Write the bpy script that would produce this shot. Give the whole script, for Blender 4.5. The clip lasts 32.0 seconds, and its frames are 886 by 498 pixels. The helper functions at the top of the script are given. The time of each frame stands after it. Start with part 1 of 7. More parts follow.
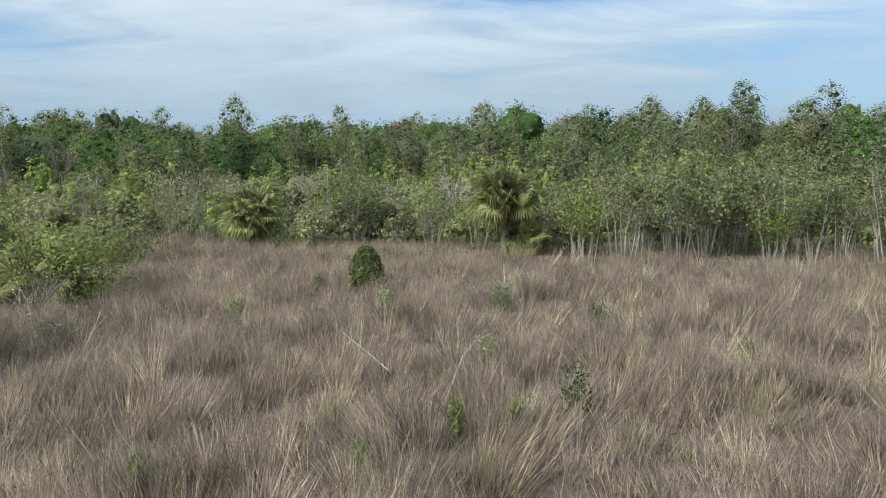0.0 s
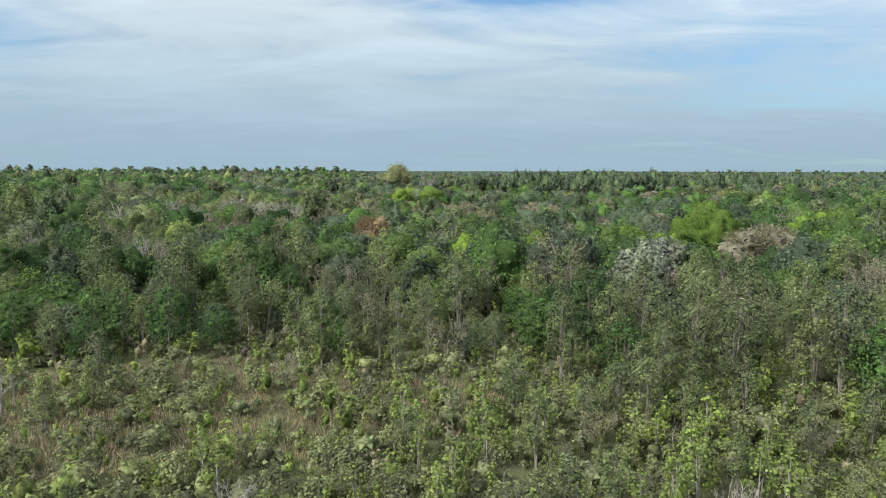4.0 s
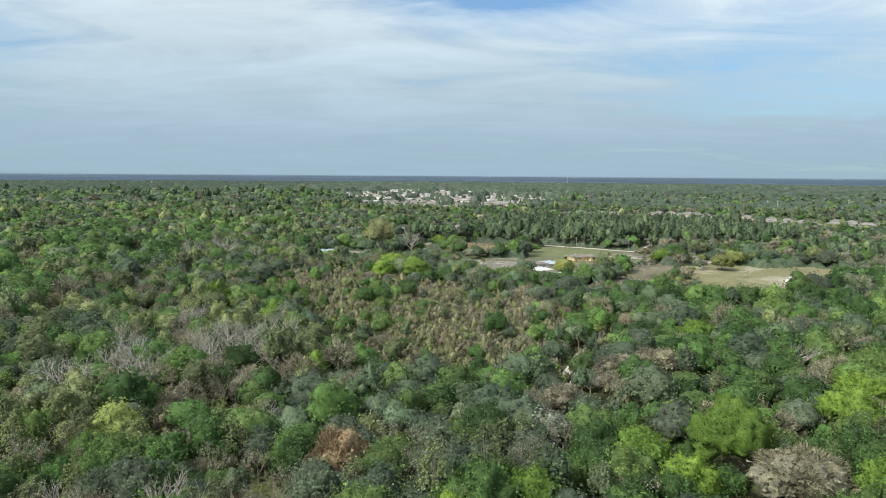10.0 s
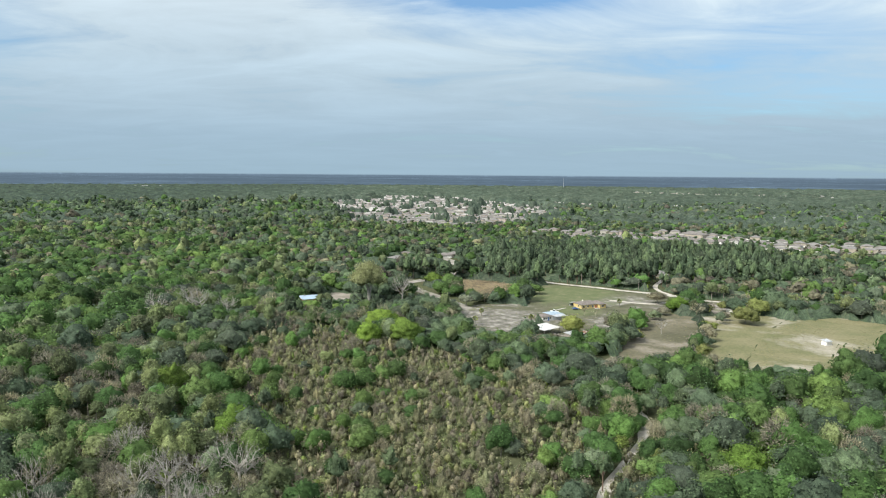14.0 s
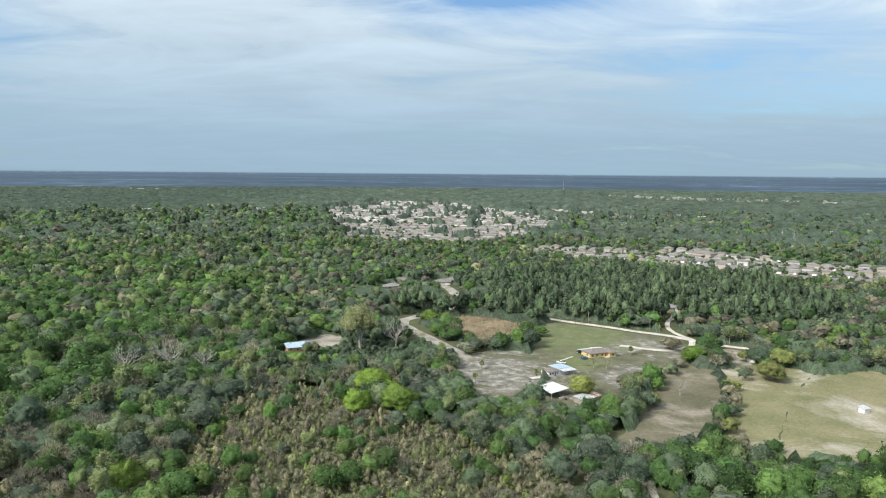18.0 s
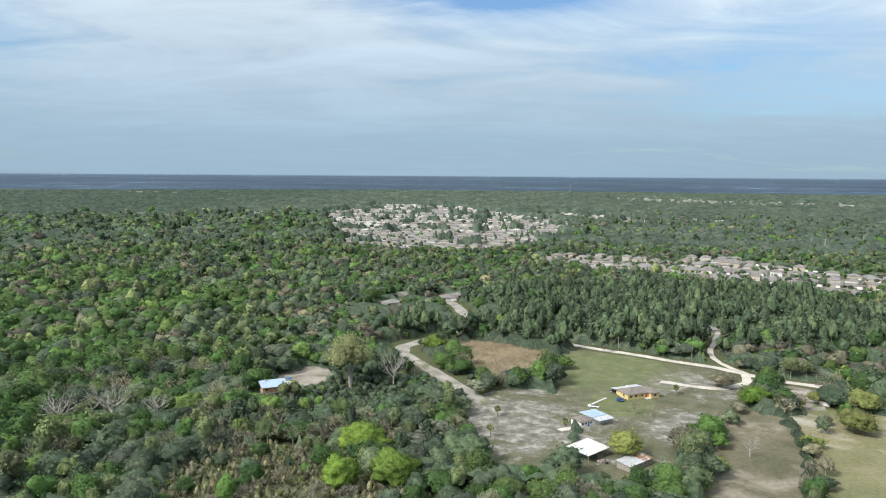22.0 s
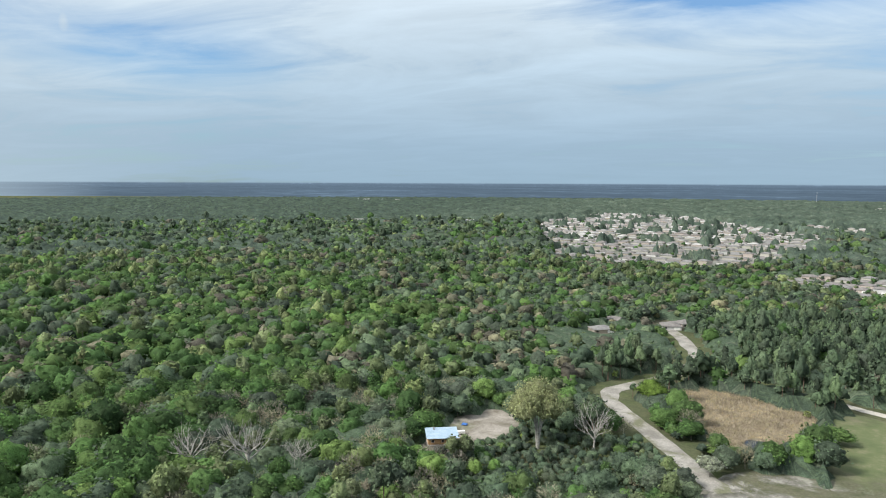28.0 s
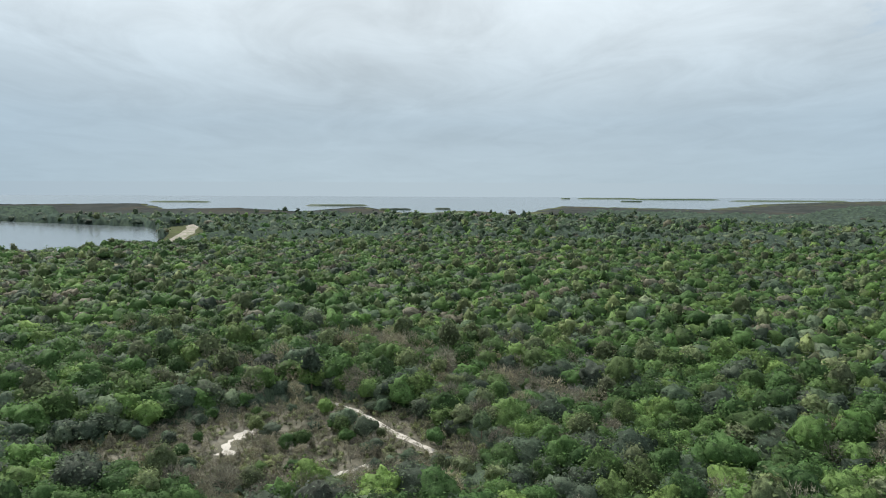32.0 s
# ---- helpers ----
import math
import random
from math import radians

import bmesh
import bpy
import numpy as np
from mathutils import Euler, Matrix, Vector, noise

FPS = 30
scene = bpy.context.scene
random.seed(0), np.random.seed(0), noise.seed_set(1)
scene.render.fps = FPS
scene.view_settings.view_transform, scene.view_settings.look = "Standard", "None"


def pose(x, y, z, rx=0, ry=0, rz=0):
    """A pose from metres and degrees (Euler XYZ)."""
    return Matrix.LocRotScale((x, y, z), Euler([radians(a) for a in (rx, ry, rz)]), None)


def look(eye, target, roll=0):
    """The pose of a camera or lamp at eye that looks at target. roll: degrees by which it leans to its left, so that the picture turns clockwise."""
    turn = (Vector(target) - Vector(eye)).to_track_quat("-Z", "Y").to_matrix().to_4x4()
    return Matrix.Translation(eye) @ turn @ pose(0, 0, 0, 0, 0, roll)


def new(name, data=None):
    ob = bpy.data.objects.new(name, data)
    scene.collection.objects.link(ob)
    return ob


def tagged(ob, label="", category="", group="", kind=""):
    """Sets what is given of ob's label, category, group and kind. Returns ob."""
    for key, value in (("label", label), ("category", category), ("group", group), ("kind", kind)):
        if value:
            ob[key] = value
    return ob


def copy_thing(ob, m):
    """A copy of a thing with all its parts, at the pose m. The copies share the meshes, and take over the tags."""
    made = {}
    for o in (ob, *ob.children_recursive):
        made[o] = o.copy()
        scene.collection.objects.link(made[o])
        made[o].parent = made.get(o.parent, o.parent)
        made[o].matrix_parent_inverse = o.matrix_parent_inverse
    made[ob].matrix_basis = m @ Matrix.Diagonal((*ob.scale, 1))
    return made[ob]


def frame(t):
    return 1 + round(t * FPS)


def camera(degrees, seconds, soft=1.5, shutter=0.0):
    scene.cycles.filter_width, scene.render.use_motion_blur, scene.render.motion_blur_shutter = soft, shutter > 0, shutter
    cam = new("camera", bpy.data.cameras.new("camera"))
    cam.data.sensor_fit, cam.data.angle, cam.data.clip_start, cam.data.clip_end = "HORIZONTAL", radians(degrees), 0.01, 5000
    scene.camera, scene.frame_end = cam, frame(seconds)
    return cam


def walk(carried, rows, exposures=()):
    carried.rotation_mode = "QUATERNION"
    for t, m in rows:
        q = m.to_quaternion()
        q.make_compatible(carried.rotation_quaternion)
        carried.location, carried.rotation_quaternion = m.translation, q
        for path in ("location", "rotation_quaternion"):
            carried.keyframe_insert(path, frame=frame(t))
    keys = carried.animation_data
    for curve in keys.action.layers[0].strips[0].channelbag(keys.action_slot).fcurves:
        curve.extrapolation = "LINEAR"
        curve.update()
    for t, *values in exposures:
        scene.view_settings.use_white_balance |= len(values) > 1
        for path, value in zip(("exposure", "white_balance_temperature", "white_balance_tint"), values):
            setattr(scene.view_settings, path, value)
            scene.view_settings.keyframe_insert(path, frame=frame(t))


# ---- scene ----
cam = camera(63.57, 32.0, 1.1)
ROWS = [  # seconds, place, yaw, pitch, roll
    (0, -0.38, 3.14, 2.47, 3.68, -6.42, -0.17), (0.5, -0.34, 3.09, 4.83, 3.69, -6.26, -0.23), (1, -0.42, 4.17, 7.50, 3.67, -6.13, -0.04),
    (1.5, -0.90, 6.96, 9.90, 3.23, -5.34, 0.31), (2, -0.74, 9.97, 13.15, 3.43, -6.10, 0.23), (3.5, -0.15, 15.88, 22.09, 2.06, -6.35, 0.01),
    (5.5, 0.49, 25.85, 33.57, 1.64, -6.00, 0.16), (6, 0.57, 29.21, 37.22, 1.52, -6.08, 0.09), (6.5, 0.61, 31.36, 40.53, 1.35, -6.08, 0.08),
    (7, 0.68, 32.43, 43.60, 1.23, -6.00, 0.14), (7.5, 0.82, 32.87, 46.88, 1.20, -5.96, 0.19), (8, 0.77, 33.18, 50.21, 1.12, -5.96, 0.21),
    (8.5, 0.47, 34.39, 53.42, 0.99, -5.93, 0.25), (9, 0.28, 37.30, 56.64, 0.88, -5.93, 0.31), (9.5, 0.25, 42.01, 59.83, 0.81, -5.94, 0.37),
    (10, 0.27, 48.58, 62.94, 0.76, -5.94, 0.39), (10.5, 0.34, 56.68, 66.18, 0.74, -5.93, 0.39), (11, 0.53, 65.04, 69.66, 0.75, -5.95, 0.39),
    (11.5, 0.77, 72.95, 73.34, 0.75, -5.98, 0.42), (12, 0.92, 80.08, 77.02, 0.72, -6.02, 0.48), (12.5, 0.91, 86.46, 80.39, 0.63, -6.05, 0.54),
    (13, 0.63, 92.33, 83.53, 0.51, -6.03, 0.53), (13.5, 0.27, 96.83, 86.72, 0.42, -6.03, 0.48), (14, 0.26, 100.03, 89.90, 0.38, -6.02, 0.42),
    (14.5, 0.58, 102.68, 93.05, 0.39, -6.02, 0.37), (16.5, 0.40, 119.62, 105.37, 0.28, -5.85, 0.33), (17, 0.70, 125.71, 109.78, 0.28, -5.98, 0.41),
    (17.5, 0.86, 132.60, 112.66, 0.28, -6.07, 0.45), (18, 0.78, 140.34, 113.88, 0.28, -6.12, 0.47), (18.5, 0.53, 148.87, 114.12, 0.30, -6.14, 0.51),
    (19, 0.33, 158.10, 114.05, 0.35, -6.12, 0.56), (19.5, 0.09, 167.69, 113.97, 0.41, -6.09, 0.56), (20, -0.15, 177.28, 113.95, 0.46, -6.05, 0.53),
    (20.5, -0.41, 186.76, 114.05, 0.53, -6.00, 0.49), (21, -0.75, 196.36, 114.24, 0.58, -5.98, 0.46), (21.5, -0.97, 206.35, 114.34, 0.61, -5.96, 0.44),
    (22, -0.92, 216.51, 114.37, 0.63, -5.94, 0.39), (22.5, -0.78, 226.57, 114.41, 0.65, -5.91, 0.31), (23, -0.58, 236.47, 114.31, 0.70, -5.86, 0.23),
    (23.5, -0.36, 246.35, 114.20, 0.77, -5.82, 0.16), (24, -0.27, 256.28, 114.18, 0.81, -5.79, 0.09), (24.5, -0.24, 265.93, 114.12, 0.87, -5.76, -0.02),
    (26.5, -2.05, 287.46, 113.58, 5.12, -5.64, 0.28), (27, -1.56, 291.66, 113.48, 7.70, -5.61, 0.01), (27.5, -1.54, 295.83, 112.67, 11.57, -5.54, -0.05),
    (28, -2.79, 300.47, 110.79, 17.94, -5.37, 0.25), (28.5, -5.16, 306.10, 108.27, 24.77, -5.31, 0.96), (29, -6.77, 311.85, 106.19, 30.99, -5.22, 0.97),
    (29.5, -7.25, 316.45, 105.66, 37.77, -5.23, 0.85), (30, -7.18, 319.53, 106.29, 47.07, -5.36, 0.36), (30.5, -6.36, 319.76, 105.45, 59.25, -5.66, -0.35),
    (31, -5.03, 318.54, 104.36, 69.83, -5.61, -0.36), (31.5, -3.60, 317.79, 103.97, 80.27, -5.49, -0.02), (32, -1.91, 318.85, 103.93, 90.59, -5.44, 0.24),
]
walk(cam, [(t, pose(x, y, z, 90 + pitch, 0, yaw) @ pose(0, 0, 0, 0, 0, roll)) for t, x, y, z, yaw, pitch, roll in ROWS],
     [(0, 0.45, 6500, 10), (3, 0.45, 6600, 8), (12, 0.45, 6600, 8), (17, 0.45, 6450, 9), (27, 0.42, 6400, 10), (28.3, 0.41, 6400, 9), (30, 0.40, 6120, 4), (31.2, 0.37, 6150, 5), (32, 0.31, 6450, 9)])

# ---- light ----
SUN_ELEV, SUN_AZ = 42.0, 235.0   # degrees; azimuth clockwise from +y
sun = new("sun", bpy.data.lights.new("sun", "SUN"))
sun.data.energy, sun.data.angle, sun.data.color = 4.2, radians(14), (1.0, 0.955, 0.88)
_sd = Vector((math.sin(radians(SUN_AZ)) * math.cos(radians(SUN_ELEV)), math.cos(radians(SUN_AZ)) * math.cos(radians(SUN_ELEV)), math.sin(radians(SUN_ELEV))))
sun.matrix_world = look(_sd * 800, (0, 0, 0))


def mathn(nt, op, a, b=None, clamp=False):
    n = nt.nodes.new("ShaderNodeMath")
    n.operation, n.use_clamp = op, clamp
    for i, v in enumerate((a, b)):
        if v is None:
            continue
        if isinstance(v, (int, float)):
            n.inputs[i].default_value = v
        else:
            nt.links.new(v, n.inputs[i])
    return n.outputs[0]


def ramp(nt, fac, stops, ease="LINEAR"):
    n = nt.nodes.new("ShaderNodeValToRGB")
    n.color_ramp.interpolation = ease
    while len(n.color_ramp.elements) < len(stops):
        n.color_ramp.elements.new(0.5)
    for e, (p, c) in zip(n.color_ramp.elements, stops):
        e.position = p
        e.color = (*c, 1) if not isinstance(c, (int, float)) else (c, c, c, 1)
    nt.links.new(fac, n.inputs[0])
    return n.outputs[0]


def mixc(nt, fac, a, b, mode="MIX"):
    n = nt.nodes.new("ShaderNodeMix")
    n.data_type, n.blend_type = "RGBA", mode
    for sock, v in ((n.inputs[0], fac), (n.inputs[6], a), (n.inputs[7], b)):
        if isinstance(v, (int, float)):
            sock.default_value = v
        elif isinstance(v, tuple):
            sock.default_value = (*v, 1)
        else:
            nt.links.new(v, sock)
    return n.outputs[2]


def noise_tex(nt, vec, scale, detail=4.0, rough=0.55, dist=0.0):
    n = nt.nodes.new("ShaderNodeTexNoise")
    n.inputs["Scale"].default_value, n.inputs["Detail"].default_value = scale, detail
    n.inputs["Roughness"].default_value, n.inputs["Distortion"].default_value = rough, dist
    if vec is not None:
        nt.links.new(vec, n.inputs["Vector"])
    return n.outputs["Fac"]


def build_world():
    w = bpy.data.worlds.new("sky")
    scene.world = w
    w.use_nodes = True
    nt = w.node_tree
    nt.nodes.clear()
    out = nt.nodes.new("ShaderNodeOutputWorld")
    sky = nt.nodes.new("ShaderNodeTexSky")
    sky.sky_type, sky.sun_disc = "NISHITA", False
    sky.sun_elevation, sky.sun_rotation = radians(SUN_ELEV), radians(SUN_AZ)
    sky.air_density, sky.dust_density, sky.ozone_density = 1.0, 0.6, 1.5
    bsky = nt.nodes.new("ShaderNodeBackground")
    bsky.inputs[1].default_value = 0.115
    nt.links.new(mixc(nt, 1.0, sky.outputs[0], (0.52, 0.74, 0.92), "MULTIPLY"), bsky.inputs[0])
    tc = nt.nodes.new("ShaderNodeTexCoord")
    sep = nt.nodes.new("ShaderNodeSeparateXYZ")
    nt.links.new(tc.outputs["Generated"], sep.inputs[0])
    x, y, z = sep.outputs
    zp = mathn(nt, "ADD", mathn(nt, "MAXIMUM", z, 0.0), 0.10)
    comb = nt.nodes.new("ShaderNodeCombineXYZ")
    nt.links.new(mathn(nt, "DIVIDE", x, zp), comb.inputs[0])
    nt.links.new(mathn(nt, "DIVIDE", y, zp), comb.inputs[1])
    mp = nt.nodes.new("ShaderNodeMapping")
    mp.inputs["Rotation"].default_value = (0, 0, radians(-18))
    mp.inputs["Scale"].default_value = (0.30, 0.48, 1)
    mp.inputs["Location"].default_value = (2.3, 4.1, 0)
    nt.links.new(comb.outputs[0], mp.inputs[0])
    big = noise_tex(nt, mp.outputs[0], 0.9, 6, 0.55, 0.35)
    fine = noise_tex(nt, mp.outputs[0], 3.2, 8, 0.62, 0.8)
    m = mathn(nt, "ADD", mathn(nt, "MULTIPLY", big, 0.55), mathn(nt, "MULTIPLY", fine, 0.45))
    # thin clouds cover most of the sky; streaky gaps of blue open at some places
    az = mathn(nt, "MULTIPLY", mathn(nt, "ARCTAN2", x, y), 57.2958)
    el = mathn(nt, "MULTIPLY", mathn(nt, "ARCSINE", z), 57.2958)

    def spot_at(a0, e0, wa, we):
        u = mathn(nt, "POWER", mathn(nt, "DIVIDE", mathn(nt, "SUBTRACT", az, a0), wa), 2.0)
        v = mathn(nt, "POWER", mathn(nt, "DIVIDE", mathn(nt, "SUBTRACT", el, e0), we), 2.0)
        return mathn(nt, "EXPONENT", mathn(nt, "MULTIPLY", mathn(nt, "ADD", u, v), -1.0))

    gaps = None
    for a0, e0, wa, we, deep in ((3, 14.6, 11, 3.2, 1.7), (24, 11.0, 15, 3.6, 0.72), (31, 5.8, 12, 1.6, 0.5), (-38, 9.5, 9.5, 3.0, 0.95), (-55, 11.5, 6, 2.2, 0.55), (-30, 14.5, 7, 2.0, 0.3), (30, 45, 40, 18, 0.6)):
        g = mathn(nt, "MULTIPLY", spot_at(a0, e0, wa, we), deep)
        gaps = g if gaps is None else mathn(nt, "ADD", gaps, g)
    c0 = mathn(nt, "ADD", mathn(nt, "MULTIPLY", mathn(nt, "SUBTRACT", m, 0.5), 4.4), 1.14)
    c0 = mathn(nt, "ADD", c0, mathn(nt, "MULTIPLY", mathn(nt, "MAXIMUM", mathn(nt, "SUBTRACT", mathn(nt, "MULTIPLY", x, -1.0), 0.75), 0.0), 3.0))
    cover = mathn(nt, "SUBTRACT", c0, gaps, True)
    cover = mathn(nt, "MAXIMUM", cover, mathn(nt, "MULTIPLY", spot_at(-45.4, 10.9, 0.5, 1.1), mathn(nt, "MULTIPLY", fine, 1.9)), True)
    cover = ramp(nt, cover, [(0.0, 0.10), (0.45, 0.60), (1.0, 1.0)])
    hue = ramp(nt, mathn(nt, "MAXIMUM", z, 0.0), [(0.0, (0.255, 0.358, 0.445)), (0.05, (0.275, 0.378, 0.472)), (0.14, (0.375, 0.475, 0.56)), (0.26, (0.50, 0.575, 0.635)), (0.38, (0.56, 0.62, 0.68)), (0.7, (0.86, 0.90, 0.94)), (1.0, (1.0, 1.03, 1.06))])
    west = ramp(nt, mathn(nt, "MULTIPLY", x, -1.0), [(0.55, 0.0), (1.0, 0.85)])
    patchy = ramp(nt, m, [(0.32, 0.80), (0.66, 1.22)])
    calm = ramp(nt, mathn(nt, "MAXIMUM", z, 0.0), [(0.02, 0.25), (0.16, 1.0)])
    patchy = mixc(nt, calm, (1.0, 1.0, 1.0), patchy)
    hue = mixc(nt, 1.0, hue, patchy, "MULTIPLY")
    bright = ramp(nt, mathn(nt, "MAXIMUM", z, 0.0), [(0.0, (0.40, 0.48, 0.53)), (0.08, (0.38, 0.46, 0.52)), (0.20, (0.56, 0.62, 0.66)), (0.5, (0.85, 0.89, 0.92))])
    hue = mixc(nt, west, hue, mixc(nt, 1.0, bright, patchy, "MULTIPLY"))
    bcl = nt.nodes.new("ShaderNodeBackground")
    bcl.inputs[1].default_value = 1.0
    nt.links.new(hue, bcl.inputs[0])
    mix = nt.nodes.new("ShaderNodeMixShader")
    nt.links.new(cover, mix.inputs[0])
    nt.links.new(bsky.outputs[0], mix.inputs[1])
    nt.links.new(bcl.outputs[0], mix.inputs[2])
    # land and sea beyond the ground sheet, down to it from the horizon: glowing colour with haze painted in
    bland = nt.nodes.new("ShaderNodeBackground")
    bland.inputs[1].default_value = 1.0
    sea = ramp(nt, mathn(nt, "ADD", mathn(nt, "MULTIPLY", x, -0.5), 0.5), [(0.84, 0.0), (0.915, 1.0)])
    zd = mathn(nt, "MAXIMUM", mathn(nt, "MULTIPLY", z, -1.0), 0.0035)
    cg = nt.nodes.new("ShaderNodeCombineXYZ")
    nt.links.new(mathn(nt, "DIVIDE", x, zd), cg.inputs[0])
    nt.links.new(mathn(nt, "DIVIDE", y, zd), cg.inputs[1])
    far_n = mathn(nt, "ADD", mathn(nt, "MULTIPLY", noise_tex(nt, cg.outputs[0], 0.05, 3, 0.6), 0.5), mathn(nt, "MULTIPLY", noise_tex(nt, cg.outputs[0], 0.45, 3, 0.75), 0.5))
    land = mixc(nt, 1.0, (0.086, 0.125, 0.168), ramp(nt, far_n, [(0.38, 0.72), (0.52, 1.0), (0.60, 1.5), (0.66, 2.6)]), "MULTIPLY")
    # haze mixed into the land's colour, thicker towards the horizon
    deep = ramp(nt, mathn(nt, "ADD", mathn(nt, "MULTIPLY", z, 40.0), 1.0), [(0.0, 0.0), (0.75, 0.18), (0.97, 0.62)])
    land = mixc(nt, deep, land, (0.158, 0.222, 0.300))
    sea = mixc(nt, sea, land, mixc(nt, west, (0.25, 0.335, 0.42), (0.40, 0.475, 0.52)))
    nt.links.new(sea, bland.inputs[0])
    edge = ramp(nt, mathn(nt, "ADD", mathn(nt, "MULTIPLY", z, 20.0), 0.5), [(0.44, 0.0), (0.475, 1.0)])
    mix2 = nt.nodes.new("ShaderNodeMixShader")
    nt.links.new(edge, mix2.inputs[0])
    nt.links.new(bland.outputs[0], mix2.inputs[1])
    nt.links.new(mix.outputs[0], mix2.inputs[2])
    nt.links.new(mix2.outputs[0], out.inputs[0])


build_world()

# ---- materials ----


def surface(name, dark, light, scale=0.5, rough=0.9, fine=8.0, bump=0.3, third=None, metal=0.0, spec=0.3, bump_d=0.05):
    """An uneven surface: two colours by a coarse noise, a third in patches, a fine grain and relief."""
    m = bpy.data.materials.new(name)
    m.use_nodes = True
    nt = m.node_tree
    p = nt.nodes["Principled BSDF"]
    tc = nt.nodes.new("ShaderNodeTexCoord").outputs["Object"]
    big = noise_tex(nt, tc, scale, 6, 0.6, 0.4)
    grain = noise_tex(nt, tc, fine, 5, 0.6)
    col = ramp(nt, big, [(0.36, dark), (0.62, light)])
    if third:
        spots = ramp(nt, noise_tex(nt, tc, scale * 0.37, 5, 0.62, 0.6), [(0.52, 0.0), (0.62, 1.0)])
        col = mixc(nt, spots, col, third)
    col = mixc(nt, 1.0, col, ramp(nt, grain, [(0.25, 0.72), (0.75, 1.22)]), "MULTIPLY")
    nt.links.new(col, p.inputs["Base Color"])
    p.inputs["Roughness"].default_value, p.inputs["Metallic"].default_value = rough, metal
    p.inputs["Specular IOR Level"].default_value = spec
    if bump:
        b = nt.nodes.new("ShaderNodeBump")
        b.inputs["Strength"].default_value, b.inputs["Distance"].default_value = bump, bump_d
        nt.links.new(grain, b.inputs["Height"])
        nt.links.new(b.outputs[0], p.inputs["Normal"])
    return m


LEAFY = 1.27


def foliage(name, a, b, c, glow=0.22, rough=0.6, spot=0.35, one=False, cool=1.2):
    """Leaves: three colours spread over the trees, each leaf and each patch of a crown slightly off."""
    m = bpy.data.materials.new(name)
    m.use_nodes = True
    nt = m.node_tree
    p = nt.nodes["Principled BSDF"]
    out = nt.nodes["Material Output"]
    at = nt.nodes.new("ShaderNodeAttribute")
    at.attribute_name = "tone"
    oi = nt.nodes.new("ShaderNodeObjectInfo")
    tone = at.outputs["Fac"] if one else mathn(nt, "FRACT", mathn(nt, "ADD", at.outputs["Fac"], oi.outputs["Random"]))
    a, b, c = [tuple((0.93 * u + 0.07 * (0.45 * q[0] + 0.45 * q[1] + 0.1 * q[2])) * LEAFY * w for u, w in zip(q, (1.0, 1.0, cool))) for q in (a, b, c)]
    col = ramp(nt, tone, [(0.0, a), (0.5, b), (1.0, c)])
    shade_of = mathn(nt, "FRACT", mathn(nt, "MULTIPLY", tone, 7.31))
    col = mixc(nt, 1.0, col, ramp(nt, shade_of, [(0.0, (0.76, 0.74, 0.80)), (0.5, (0.98, 1.0, 1.0)), (1.0, (1.26, 1.24, 1.10))]), "MULTIPLY")
    geo = nt.nodes.new("ShaderNodeNewGeometry")
    each = ramp(nt, geo.outputs["Random Per Island"], [(0.0, (0.60, 0.58, 0.62)), (0.5, (0.95, 0.95, 0.98)), (1.0, (1.44, 1.46, 1.34))])
    if not one:
        col = mixc(nt, 1.0, col, each, "MULTIPLY")
    n = noise_tex(nt, geo.outputs["Position"], spot, 3, 0.7)
    col = mixc(nt, 1.0, col, ramp(nt, n, [(0.3, 0.62), (0.7, 1.35)]), "MULTIPLY")
    n2 = noise_tex(nt, geo.outputs["Position"], 2.6, 4, 0.8)
    col = mixc(nt, 1.0, col, ramp(nt, n2, [(0.32, 0.52), (0.68, 1.5)]), "MULTIPLY")
    nt.links.new(col, p.inputs["Base Color"])
    bp = nt.nodes.new("ShaderNodeBump")
    bp.inputs["Strength"].default_value, bp.inputs["Distance"].default_value = 0.5, 0.3
    nt.links.new(n2, bp.inputs["Height"])
    nt.links.new(bp.outputs[0], p.inputs["Normal"])
    p.inputs["Roughness"].default_value = max(rough, 0.7)
    p.inputs["Specular IOR Level"].default_value = 0.0 if one else 0.08
    tr = nt.nodes.new("ShaderNodeBsdfTranslucent")
    nt.links.new(col, tr.inputs[0])
    mx = nt.nodes.new("ShaderNodeMixShader")
    mx.inputs[0].default_value = glow
    nt.links.new(p.outputs[0], mx.inputs[1])
    nt.links.new(tr.outputs[0], mx.inputs[2])
    nt.links.new(mx.outputs[0], out.inputs[0])
    return m


def paint(name, col, rough=0.5, metal=0.0, vary=0.12, scale=1.5, spec=0.4):
    d = tuple(c * (1 - vary) for c in col)
    l = tuple(min(1, c * (1 + vary)) for c in col)
    return surface(name, d, l, scale, rough, 12.0, 0.08, None, metal, spec, 0.01)


